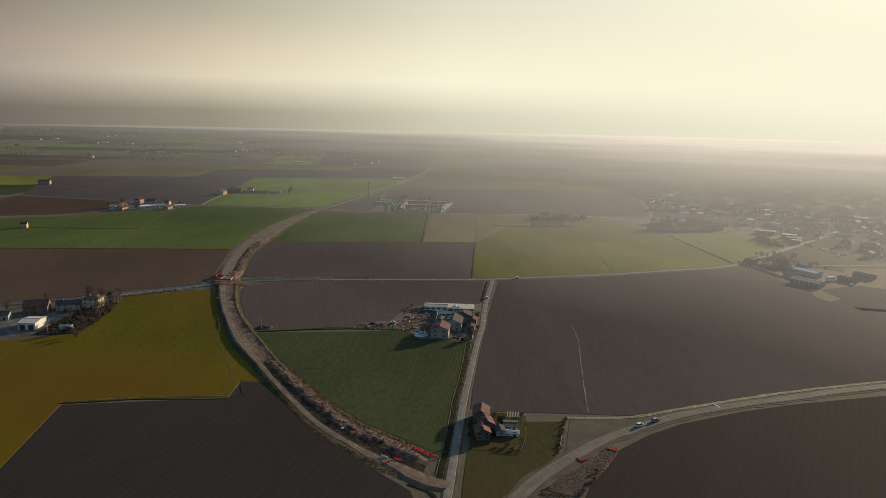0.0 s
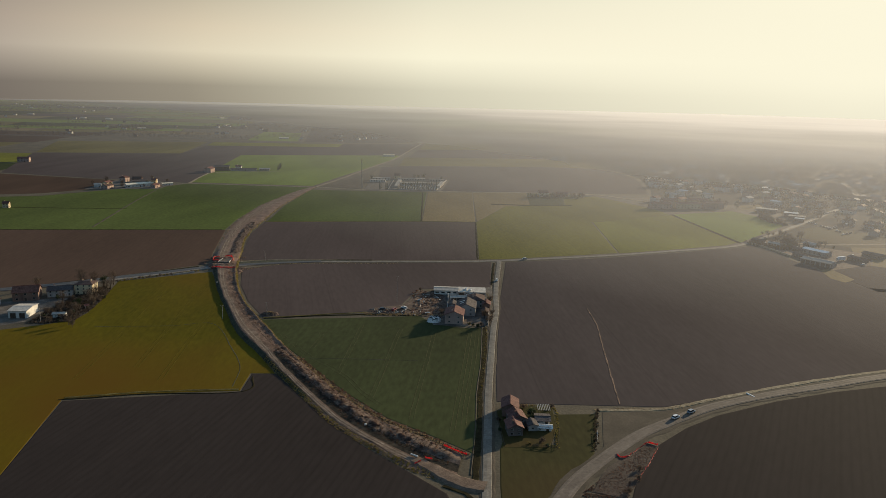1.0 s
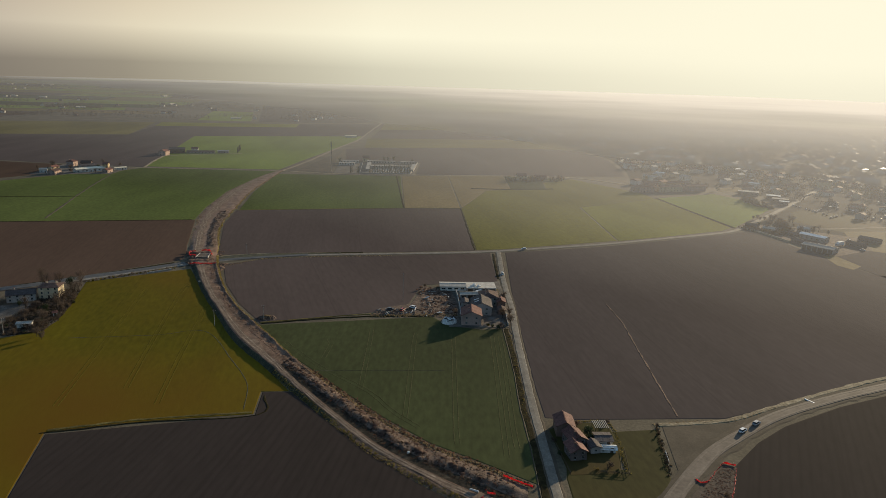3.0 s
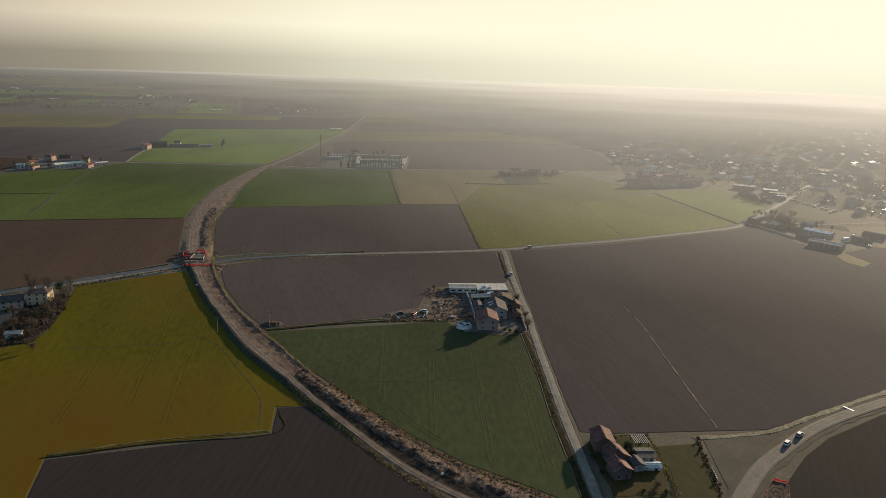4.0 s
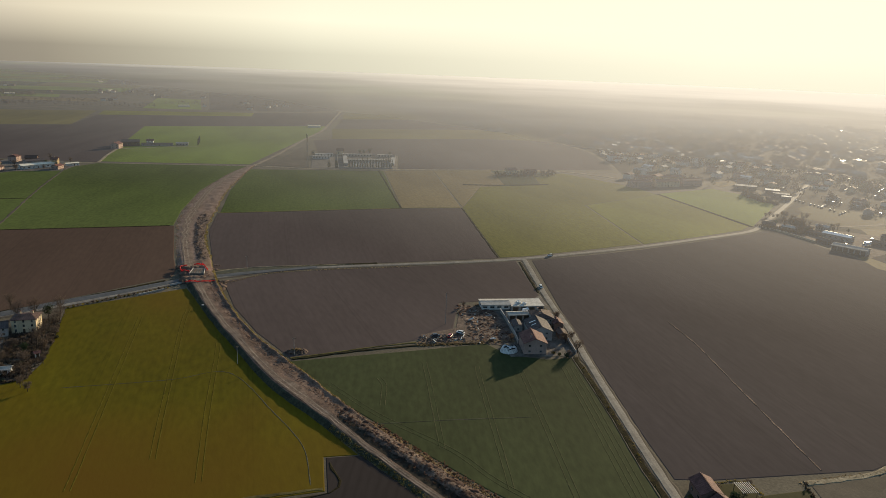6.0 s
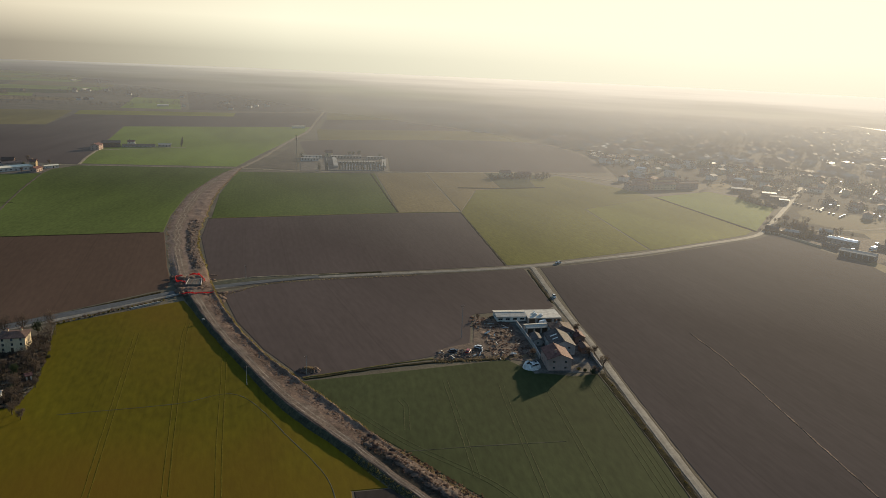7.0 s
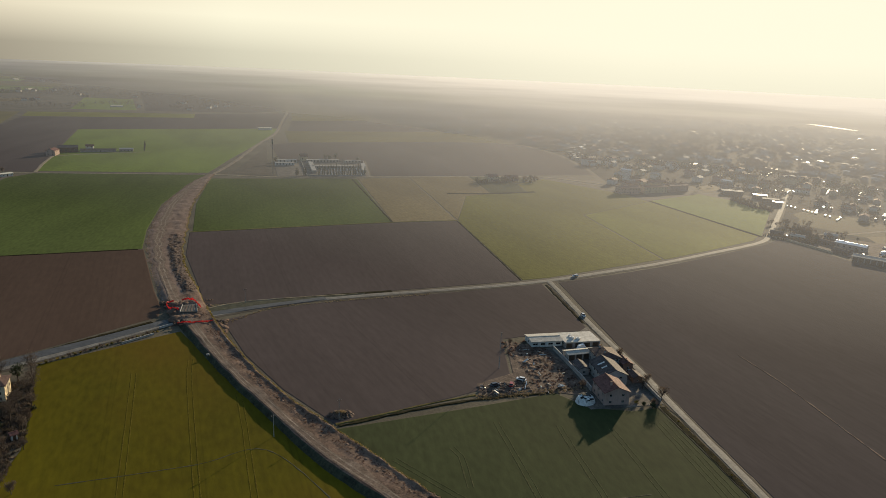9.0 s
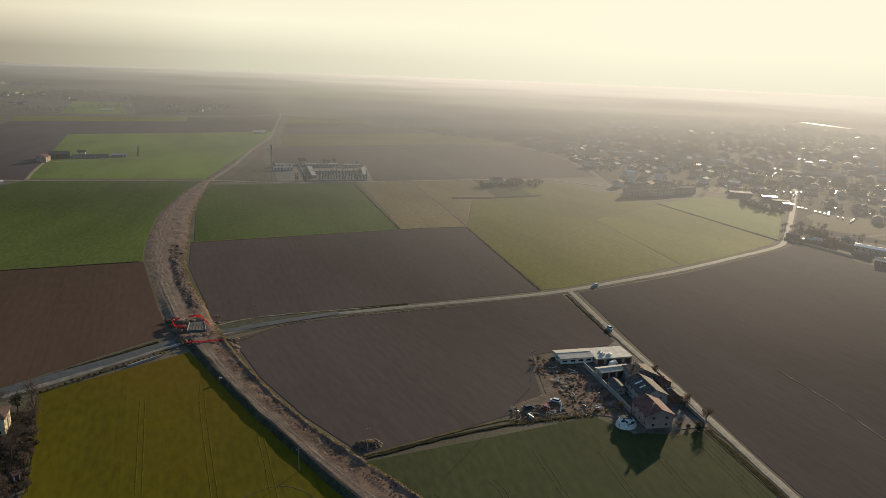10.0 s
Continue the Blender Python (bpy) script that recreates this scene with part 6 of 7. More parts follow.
clumps("waste_scrub", [(x, y, 0.1) for x, y in [(random.Random(i * 3).uniform(36, 72), random.Random(i * 3 + 1).uniform(228, 264)) for i in range(3600)] if y < 227 + (x - 32) * 1.05 and y > 228 + max(0, (x - 50.5) * 1.62)], M_SCRUB_RED, 0.22, 0.18, "dry rusty scrub on the roadside waste strip", "scrub", 77)
for px, py in ((57.5, 240), (60, 246), (52, 232)):
    plant(SHRUB[1], px, py, 0.9, px * 20)
for py, s in ((318, .5), (352, .4), (388, .5)):
    plant(SHRUB[2], 6.3 + (py - 296) * 0.105, py, s, py * 9, group="shrubs along the lane ditch")


# ---- western farm ----
house(-425, 921, 82, 14, 9, 4, 1.8, M_PINK, M_TILE_BROWN, "pinkish farmhouse on the western plain", cols=(4, 2))
house(-432, 990, 80, 10, 9, 6, 1.8, M_PINK, M_TILE, "tall pinkish farmhouse with tiled roof", cols=(3, 2), storeys=3, hip=3)
house(-414, 989, 8, 12, 8, 5, 2, M_BRICK, M_TILE_BROWN, "brick barn on the western farm", "barn", "barn", 2, (3, 2), (1.4, 1.2), 0)
house(-394, 944, 42, 34, 10, 4.0, 1.2, M_WHITE, M_WHITE_ROOF, "long pale cattle shed on the western farm", "cattle_shed", "farm building", 1, (7, 2), (2.2, 1.0), 0)
house(-378.5, 956, 0, 6, 6, 8, 1.6, M_YELLOW, M_TILE, "tall ochre tower house on the western farm", cols=(2, 2), storeys=3)
house(-371, 938, 80, 12, 7, 3.6, 1.4, M_PINK, M_TILE, "pinkish wing of the western farm", cols=(3, 2), storeys=1)
house(-404, 968, 40, 20, 9, 4.5, 1.4, M_GREYWALL, M_TILE_GREY, "grey-roofed barn on the western farm", "barn", "barn", 1, (4, 2), (1.6, 1.2), 0)
house(-441, 930, 20, 8, 6, 4, 1.2, M_WHITE, M_SHEET, "small white shed on the western farm", "shed", "shed", 1, (2, 1), (1, 1), 0)
house(-436, 946, 82, 12, 7, 4.6, 1.6, M_CREAM, M_TILE, "cream barn of the western farm", "barn", "barn", 1, (3, 1), (1.4, 1.2), 0)
house(-384, 972, 10, 7, 5, 6.4, 1.4, M_WHITE, M_TILE_RED, "slim white house on the western farm", cols=(2, 1))
house(-364, 962, 40, 14, 5, 2.8, 0.6, M_WHITE, M_WHITE_ROOF, "low white sty row of the western farm", "sty", "farm building", 1, (4, 1), (1.2, 0.8), 0)
for px, py, k, sc in ((-446, 968, 1, 0.9), (-420, 955, 0, 0.8), (-408, 925, 2, 0.9), (-382, 930, 0, 0.7), (-452, 940, 3, 0.7), (-398, 1000, 1, 0.8), (-372, 985, 2, 0.8)):
    plant(BARE[k], px, py, sc, px * 13, group="trees of the western farm")
for px, py in ((-428, 938), (-390, 962)):
    plant(GREEN[0], px, py, 0.8, px * 17, group="trees of the western farm")
slab("yard", [(-450, 912), (-362, 926), (-360, 962), (-385, 996), (-448, 1004)], M_YARD, "trodden yard of the western farm", 0.16, "yard")
house(-462, 765, 10, 6, 5, 5, 1.6, M_CREAM, M_TILE, "small lone cottage in the wheat", "cottage", storeys=2, cols=(2, 1))
house(-690, 1212, 10, 18, 9, 6, 2, M_PINK, M_TILE, "reddish farmhouse on the western plain", cols=(4, 2))
# ---- long farmstead ----
house(-354, 1117, 84, 16, 10, 6, 2.0, M_PINK, M_TILE, "pinkish farmhouse of the long farmstead", cols=(4, 2))
house(-343, 1146, 12, 22, 14, 6, 2, M_WOOD, M_TILE_GREY, "big dark barn of the long farmstead", "barn", "barn", 1, (4, 2), (2.4, 2.0), 0)
house(-309, 1148, 6, 40, 8, 3.0, 0.8, M_GREYWALL, M_TILE_GREY, "long low grey stable", "stable", "farm building", 1, (8, 1), (2, 0.9), 0)
house(-322, 1166, 6, 9, 7, 5, 1.6, M_WHITE, M_TILE, "small white house of the farmstead", cols=(2, 1))
house(-278, 1157, 6, 16, 7, 3, 0.8, M_GREYWALL, M_SHEET, "low pale-roofed shed of the farmstead", "shed", "shed", 1, (4, 1), (1.6, 0.9), 0)
margin("track", [(-352, 1108), (-300, 1133), (-250, 1150)], 2.4, M_PALE, "pale track below the farmstead", 0.22, cat="track")
for i in range(5):
    plant(CYPRESS[0], -256.5 - i * 0.9, 1154 + i * 11, 1.0, i * 50, group="row of cypresses at the farmstead")
house(-94, 1446, 11, 22, 8, 3.6, 0.08, M_WHITE, M_WHITE_ROOF, "long white shed beside the dirt track", "shed", "shed", 1, (0, 0), (1.8, 1.0), 0)


# ---- cemetery ----
def cemetery():
    slab("gravel_yard", [(-101, 959), (0, 957), (15, 1072), (-99, 1076)], M_YARD, "gravel ground of the cemetery", 0.17, "yard")
    rnd = random.Random(81)
    garden_wall([(-66, 1074), (-69, 962), (-4, 960)], 1.1, "pale cemetery wall with concrete coping", M_GREYWALL)
    garden_wall([(-4, 962), (12, 1070), (-60, 1073)], 1.6, "pale cemetery wall with concrete coping", M_GREYWALL)
    for k, (x, y, w) in enumerate(((-88, 1040, 22), (-85, 1064, 26))):
        house(x, y, 0, w, 6, 3.2, 0, M_WHITE, M_CONCRETE, "pale burial niche block of the cemetery", "niche_block", "building", 1, (6, 1), (1.6, 2.0), 0, flat=True, group="niche blocks")
    for k, (x, y, w, d, rz) in enumerate(((-40, 1066, 40, 6, 0), (-3, 1062, 20, 6, 0), (-33, 1016, 50, 5, 0), (-58, 1015, 70, 5, 88), (2, 1010, 56, 5, 82))):
        house(x, y, rz, w, d, 2.9, 0, M_GREYWALL, M_CONCRETE, "low pale row of burial niches", "niche_block", "building", 1, (int(w / 4), 0), (1.8, 1.9), 0, flat=True, group="niche blocks", door=False)
    house(-62, 1080, 2, 9, 12, 6, 2.4, M_CREAM, M_TILE, "small cemetery chapel with tiled roof", "chapel", "building", 1, (2, 1), (0.9, 2.2), 0)
    tomb = thing("tomb", 0, 0, 0, 0, "pale stone grave with upright headstone", "grave", "graves of the cemetery")
    part("slab", boxed(-0.5, -1.0, 0, 0.5, 1.0, 0.35, bevel=0.05), M_MARBLE, tomb)
    part("headstone", boxed(-0.5, 1.003, 0, 0.5, 1.16, 1.3, bevel=0.04), M_MARBLE, tomb)
    first = True
    for r in range(8):
        for c in range(14):
            x, y = -52 + c * 3.7 + r * 0.6, 968 + r * 5.6
            if rnd.random() < 0.12:
                continue
            m = pose(x, y, 0.17, 0, 0, rnd.uniform(-3, 3)) @ Matrix.Diagonal((1.25, 1.25, rnd.uniform(0.9, 1.6), 1))
            if first:
                tomb.matrix_basis = m
                first_scale = tomb.scale.copy()
                first = False
            else:
                copy_thing(tomb, m @ Matrix.Diagonal((1 / first_scale[0], 1 / first_scale[1], 1 / first_scale[2], 1)))
    for i in range(17):
        plant(CYPRESS[i % 2], -56 + i * 3.2 + rnd.uniform(-0.6, 0.6), 963.5 + rnd.uniform(-0.8, 0.8), rnd.uniform(0.85, 1.2), i * 41, 0.17, "cypresses of the cemetery")
    for i in range(16):
        plant(CYPRESS[i % 2], -50 + i * 3.3, 1010 + rnd.uniform(-1, 1), rnd.uniform(0.5, 0.85), i * 23, 0.17, "cypresses of the cemetery")
    for x, y in ((-81, 962), (-79, 963), (-72.5, 964), (-71, 963.2), (-70.2, 965)):
        plant(CYPRESS[0], x, y, 1.0, x * 7, 0.17, "cypresses of the cemetery")
    for x, y, k in ((-98, 1050, 1), (-30, 1078, 0), (-22, 1080, 1), (4, 1066, 0), (-36, 1072, 1)):
        plant(GREEN[k], x, y, 0.9, x * 9, 0.1)


cemetery()


def mast(x, y, h):
    t = thing("radio_mast", x, y, 0, 0, "tall slender lattice radio mast with antennas", "mast")
    for a in (0, 120, 240):
        c, s = math.cos(radians(a)), math.sin(radians(a))
        bm = bmesh.new(); tube(bm, (c * 0.9, s * 0.9, -0.2), (c * 0.3, s * 0.3, h), 0.12, 0.08, 5); part("leg", bm, M_STEEL, t)
    for i in range(16):
        z0, z1 = h * i / 16, h * (i + 1) / 16
        bm = bmesh.new()
        for a in (0, 120, 240):
            r0, r1 = 0.9 - 0.6 * z0 / h, 0.9 - 0.6 * z1 / h
            tube(bm, (math.cos(radians(a)) * r0, math.sin(radians(a)) * r0, z0), (math.cos(radians(a + 120)) * r1, math.sin(radians(a + 120)) * r1, z1), 0.05, 0.05, 4)
        part("brace", bm, M_STEEL, t)
    for a in (30, 150, 270):
        ob = part("antenna", boxed(0.5, -0.18, h - 5.5, 0.75, 0.18, h - 2.8, bevel=0.04), M_FRAME, t); ob.rotation_euler = (0, 0, radians(a))
        ob = part("antenna", boxed(0.5, -0.18, h - 2.4, 0.75, 0.18, h - 0.2, bevel=0.04), M_FRAME, t); ob.rotation_euler = (0, 0, radians(a + 20))
    return t


mast(-105.5, 972, 39)

# ---- grove, school, sheds by the village ----
for i in range(26):
    rnd = random.Random(1200 + i)
    plant(rnd.choice((GREEN[0], GREEN[1], BARE[1], BARE[0])), rnd.uniform(108, 186), rnd.uniform(905, 938), rnd.uniform(0.5, 0.8), rnd.uniform(0, 360), group="trees of the grove")
for i in range(30):
    rnd = random.Random(1300 + i)
    plant(SHRUB[i % 2], rnd.uniform(106, 188), rnd.uniform(903, 938), rnd.uniform(1.2, 2.0), rnd.uniform(0, 360), group="undergrowth of the grove")
field("field", [(107, 853), (117, 953), (124, 955), (200, 938), (157, 907), (149, 860)], M_CROP_DARK, "dark green plot under the grove", z=0.09, turn=4)
house(134, 925, 5, 12, 9, 6, 2, M_CREAM, M_TILE, "cream house among the grove trees", cols=(3, 2))
house(160, 931, 5, 14, 8, 4, 1.6, M_PINK, M_TILE, "reddish outbuilding among the grove trees", "barn", "barn", 1, (3, 1), (1.4, 1.2), 0)
for k, (x, y, w, d) in enumerate(((262, 846, 26, 10), (296, 850, 30, 10), (330, 858, 26, 11), (285, 876, 24, 9), (318, 880, 30, 9))):
    house(x, y, 8, w, d, 6.5, 1.6, (M_PINK, M_CREAM, M_PINK)[k % 3], M_TILE, "row of terraced houses at the village edge", "terrace", "house", 2, (7, 2), (1.1, 1.4), 2, group="terraces at the village edge")
for k, (x, y, w, d, rz) in enumerate(((386, 834, 22, 10, -30), (402, 808, 14, 9, -32), (397, 786, 16, 8, -35), (392, 770, 9, 6, -35))):
    house(x, y, rz, w, d, 4.2, 0.25, M_DULL, (M_SHEET, M_TIN)[k % 2], "workshop shed with a shallow sheet roof", "workshop", "shed", 1, (5, 2), (1.8, 1.2), 0, group="workshops by the road")
# ---- buildings beside the eastern plough ----
for k, (x, y, w, d, rz, e) in enumerate(((293, 656, 10, 7, -50, 3.2), (304, 642, 13, 7, -55, 2.8), (314, 622, 14, 7, -80, 2.6), (303, 598, 12, 7, -82, 2.6), (334, 640, 10, 8, -50, 4), (345, 585, 14, 8, -60, 3.4), (368, 600, 16, 9, -60, 4))):
    house(x, y, rz, w, d, e * 0.8, 1.0, (M_DULL, M_GREYWALL, M_DULL)[k % 3], (M_TILE_GREY, M_SHEET, M_TILE_BROWN)[k % 3], "roadside farm building beside the plough", "farm_building", "farm building", 1, (5, 2), (1.4, 1.0), 0, group="farm buildings beside the plough")
garden_wall([(281, 648), (287, 638), (291, 617), (294, 597)], 1.3, "long pale wall beside the plough", M_CREAM)
house(303, 570, 125, 24, 11, 3.8, 1.0, M_GREYWALL, M_SHEET, "large pale farm hall beside the plough", "hall", "farm building", 1, (6, 2), (2.2, 1.4), 0, gate="n")
house(322, 607, 118, 22, 8, 4.0, 0.9, M_GREYWALL, M_TIN, "long farm shed with a shining sheet roof", "shed", "shed", 1, (5, 2), (1.6, 1.2), 0)
field("field", [(362, 846), (398, 866), (404, 893), (368, 878)], M_STUBBLE, "small tan plot between village and meadow", z=0.12, turn=10)
field("field", [(353, 683), (376, 730), (398, 742), (399, 690), (385, 655), (360, 656)], M_LAWN, "olive paddock below the parked cars", z=0.13, turn=30)
ribbon("path", [(330, 655), (357, 650), (413, 657), (470, 668)], 4.0, M_TRACK, 0.16, 0.03, wobble=0.4, label="tan path along the paddock", category="path")
field("field", [(297, 548), (353, 604), (364, 560), (425, 600), (430, 470), (302, 490)], M_SOIL_E, "dark ploughed strip behind the farm buildings", turn=10)
field("field", [(294.5, 552), (305, 557), (305, 523), (292.5, 514), (288, 526)], M_STUBBLE, "small tan patch of stubble", z=0.12, turn=10)
field("field", [(348, 592), (372, 640), (440, 640), (440, 540), (362, 558), (341, 572)], M_STUBBLE, "tan stubble strip behind the farm buildings", z=0.11, turn=10)
field("field", [(345, 690), (400, 742), (440, 700), (420, 640), (375, 625)], M_LAWN, "olive paddock by the village road", turn=40)
slab("yard", [(284, 655), (300, 670), (322, 655), (372, 612), (350, 572), (306, 552), (301, 570), (296, 605)], M_SPOIL, "dark trodden yard of the farm buildings", 0.14, "yard")
for i in range(46):
    rnd = random.Random(1500 + i)
    plant(rnd.choice((BARE[0], BARE[1], GREEN[0])), rnd.uniform(298, 350), rnd.uniform(618, 690) + 0.2 * i, rnd.uniform(0.35, 0.7), rnd.uniform(0, 360), group="trees by the farm buildings")
for i in range(22):
    rnd = random.Random(1600 + i)
    f = i / 21
    plant(rnd.choice((BARE[0], BARE[1], GREEN[0], GREEN[1])), 366 - 7 * math.sin(f * 3) + rnd.uniform(-3, 3), 806 - 56 * f, rnd.uniform(0.5, 0.85), rnd.uniform(0, 360), group="trees at the meadow corner")


clumps("hedge", along([(366, 806), (361, 786), (359.5, 764), (367, 750)], 0.25, 1.8, 95, 0.1), M_SCRUB_DARK, 0.9, 2.6, "dark unkempt hedge at the meadow corner", "hedge", 96, 8)
clumps("hedge", along([(284, 652), (292, 640), (300, 628), (312, 634), (322, 652), (330, 676)], 0.2, 2.6, 97, 0.1), M_SCRUB_DARK, 0.9, 2.4, "dark brush round the farm buildings", "hedge", 98, 8)


# ---- the village ----
def in_village(x, y):
    west = np.interp(y, [640, 700, 745, 830, 885, 1020, 1150, 1280, 1392, 1462, 1642, 2260, 2560], [440, 420, 420, 420, 268, 307, 330, 322, 300, 228, 182, 50, 50])
    east = np.interp(y, [640, 1000, 1600, 1860, 2100, 2300, 2560], [1050, 1250, 1290, 1050, 740, 490, 60])
    return west < x < east


def village():
    rnd = random.Random(91)
    walls, roofs = (M_CREAM, M_GREYWALL, M_PINK, M_WHITE, M_WHITE), (M_TILE_RED, M_TILE, M_TILE_BROWN, M_TILE_RED, M_TILE_GREY)
    protos = []
    for k, (w, d, e, r, st, hip) in enumerate(((10, 8.5, 5.4, 1.8, 2, 0), (11, 9.5, 5.6, 1.8, 2, 3.4), (14, 10, 8.0, 1.8, 3, 3.5), (9, 8, 4.8, 1.7, 2, 0), (15, 9, 4.0, 1.0, 1, 0))):
        for v in range(2):
            t = thing("house", 0, 0, 0, 0, ("village house with plastered walls and tiled roof", "hipped-roof village house with plastered walls", "three-storey village block with tiled roof", "small gabled village house with tiled roof", "long village workshop with low pitched roof")[k], "house", "houses of the village")
            bm = bmesh.new()
            for o, a, ln, inn in (((-w / 2, -d / 2), (1, 0), w, (0, 1)), ((w / 2, -d / 2), (0, 1), d, (-1, 0)), ((w / 2, d / 2), (-1, 0), w, (0, -1)), ((-w / 2, d / 2), (0, -1), d, (1, 0))):
                facade(bm, (*o, 0), (*a, 0), ln, -0.2, e, [], (*inn, 0))
            if not hip:
                for sx in (-1, 1):
                    q = [(sx * w / 2, -d / 2, e), (sx * w / 2, d / 2, e), (sx * w / 2, 0, e + r)]
                    bm.faces.new([bm.verts.new(p) for p in (q if sx > 0 else q[::-1])])
            part("wall", bm, walls[(k * 2 + v) % 5], t)
            part("roof", roof_mesh(w, d, e, r, 0.5, 0.2, hip), roofs[(k + v) % 5], t)
            part("chimney", boxed(w * 0.2, 0.6, e + r * 0.4, w * 0.2 + 0.7, 1.3, e + r + 1.0), M_BRICK, t)
            for s in range(st):
                for u in (-0.3, 0.3):
                    part("window", boxed(u * w - 0.55, -d / 2 - 0.06, 1.0 + s * 3.0, u * w + 0.55, -d / 2 + 0.02, 2.4 + s * 3.0), M_GLASS, t)
            protos.append(t)
    used, far_spots = {}, []
    y, count = 655.0, 0
    while y < 2500:
        x = 60.0
        step = 27 if y < 1300 else 30
        while x < 1300:
            px, py = x + rnd.uniform(-11, 11), y + rnd.uniform(-12, 12)
            if in_village(px, py) and rnd.random() < 0.6 and not (380 < px < 520 and abs(py - (771 + (px - 400) * 1.05)) < 16):
                k = rnd.choices(range(10), (5, 4, 4, 4, 1, 1, 4, 4, 0.5, 0.5))[0]
                rz = rnd.choice((0, 90, 180, 270)) + 35 + 25 * noise.noise(Vector((px * 0.003, py * 0.003, 0))) + rnd.uniform(-6, 6)
                if count < 110 and (py < 1250):
                    m = pose(px, py, 0, 0, 0, rz)
                    if k in used:
                        copy_thing(protos[k], m @ Matrix.Diagonal((rnd.uniform(0.65, 1.15), rnd.uniform(0.65, 0.95), rnd.uniform(0.7, 0.95), 1)))
                    else:
                        protos[k].matrix_basis = m
                        used[k] = True
                    count += 1
                else:
                    far_spots.append((px, py, rz, k))
            x += step
        y += step
    for k, t in enumerate(protos):
        if k not in used:
            t.matrix_basis = pose(600 + k * 31, 1190, 0, 0, 0, 30)
    # the far half of the village, too small to tell apart
    bms = {}
    for px, py, rz, k in far_spots:
        w, d, e, r = ((10, 8.5, 5.4, 1.9), (11, 9.5, 5.6, 1.9), (14, 10, 8, 1.9), (9, 8, 4.8, 1.8), (13, 8, 4.5, 1.0))[k // 2]
        m = pose(px, py, 0, 0, 0, rz)
        wm, rm = (M_WHITE, M_CREAM, M_WHITE, M_PINK)[int(px) % 4], (M_METAL if k >= 8 else M_SHEET if int(py) % 4 == 0 else roofs[(k // 2 + k % 2) % 5])
        b = bms.setdefault(("w", wm.name), bmesh.new())
        box_v = box(b, -w / 2, -d / 2, -0.2, w / 2, d / 2, e)
        for v in box_v:
            v.co = m @ v.co
        b = bms.setdefault(("r", rm.name), bmesh.new())
        vs = [b.verts.new(m @ Vector(p)) for p in ((-w / 2 - .5, -d / 2 - .5, e), (w / 2 + .5, -d / 2 - .5, e), (w / 2 + .5, d / 2 + .5, e), (-w / 2 - .5, d / 2 + .5, e), (-w / 2 - .5, 0, e + r), (w / 2 + .5, 0, e + r))]
        for q in ((0, 1, 5, 4), (2, 3, 4, 5), (1, 2, 5), (3, 0, 4)):
            b.faces.new([vs[i] for i in q])
    for (kind, mat), b in bms.items():
        tagged(part("far_houses", b, bpy.data.materials[mat]), "hazy far village walls" if kind == "w" else "hazy far village roofs", "houses", "", "stuff")
    # trees between the houses
    n = 0
    near, far = 0, []
    while n < 5600:
        px, py = rnd.uniform(60, 1300), rnd.uniform(650, 2500)
        if in_village(px, py) and noise.noise(Vector((px * 0.011, py * 0.009, 4.0))) + rnd.uniform(-0.35, 0.35) > -0.02:
            n += 1
            if py < 1150 and near < 160:
                plant(rnd.choice((BARE[0], BARE[1], BARE[3], GREEN[0], GREEN[1], BARE[2])), px, py, rnd.uniform(0.6, 1.15), rnd.uniform(0, 360), group="trees of the village")
                near += 1
            else:
                far.append((px, py))
    dark = [q for q in far if noise.noise(Vector((q[0] * 0.02, q[1] * 0.02, 9.0))) > 0.12]
    woods("far_trees", [q for q in far if q not in set(dark)], M_TWIG, "hazy bare trees between far village houses", 92, 7.5, 3.2, 26)
    woods("far_trees", dark, M_EVERGREEN, "hazy dark evergreens between far village houses", 93, 9, 3.4, 26)
    # rows of low blocks, made up so that their flat sheet tops glint in the sun
    wall, roof = bmesh.new(), bmesh.new()
    for row in range(120):
        x0, y0 = 430 + 600 * rnd.random() ** 1.6, 660 + 760 * rnd.random() ** 1.3
        a = rnd.choice((35, 125)) + rnd.uniform(-8, 8)
        for i in range(rnd.randrange(1, 5)):
            px, py = x0 + math.cos(radians(a)) * i * 7.5, y0 + math.sin(radians(a)) * i * 7.5
            if not in_village(px, py) or rnd.random() < 0.2:
                continue
            s, m = rnd.uniform(0.25, 0.6), pose(px, py, 0, rnd.uniform(-1.5, 1.5), rnd.uniform(-1.5, 1.5), a)
            for b, z0, z1, o in ((wall, -0.2, 2.5, 0), (roof, 2.5, 2.62, 0.15)):
                for v in box(b, -1.6 * s - o, -2.6 * s - o, z0, 1.6 * s + o, 2.6 * s + o, z1):
                    v.co = m @ v.co
    # blocks added along the edge, their white tops painting sun glints
    white = bmesh.new()
    for k in range(110):
        py = rnd.uniform(1050, 2050)
        px = float(np.interp(py, [1020, 1150, 1280, 1392, 1462, 1642, 2260], [307, 330, 322, 300, 228, 182, 60])) + 6 + 330 * rnd.random() ** 2
        m, w, d = pose(px, py, 0, 0, 0, rnd.choice((20, 110)) + rnd.uniform(-10, 10)), rnd.uniform(2, 6), rnd.uniform(2, 4)
        for b, z0, z1 in ((wall, -0.2, 3.0), (white, 3.003, 3.12)):
            for v in box(b, -w, -d, z0, w, d, z1):
                v.co = m @ v.co
    tagged(part("flat_roofs", white, M_WHITE_ROOF), "white block tops added as painted sun glints along the village edge", "roofs", "", "stuff")
    tagged(part("garage_walls", wall, M_GREYWALL), "grey walls of small blocks added to carry sun glints", "garages", "", "stuff")
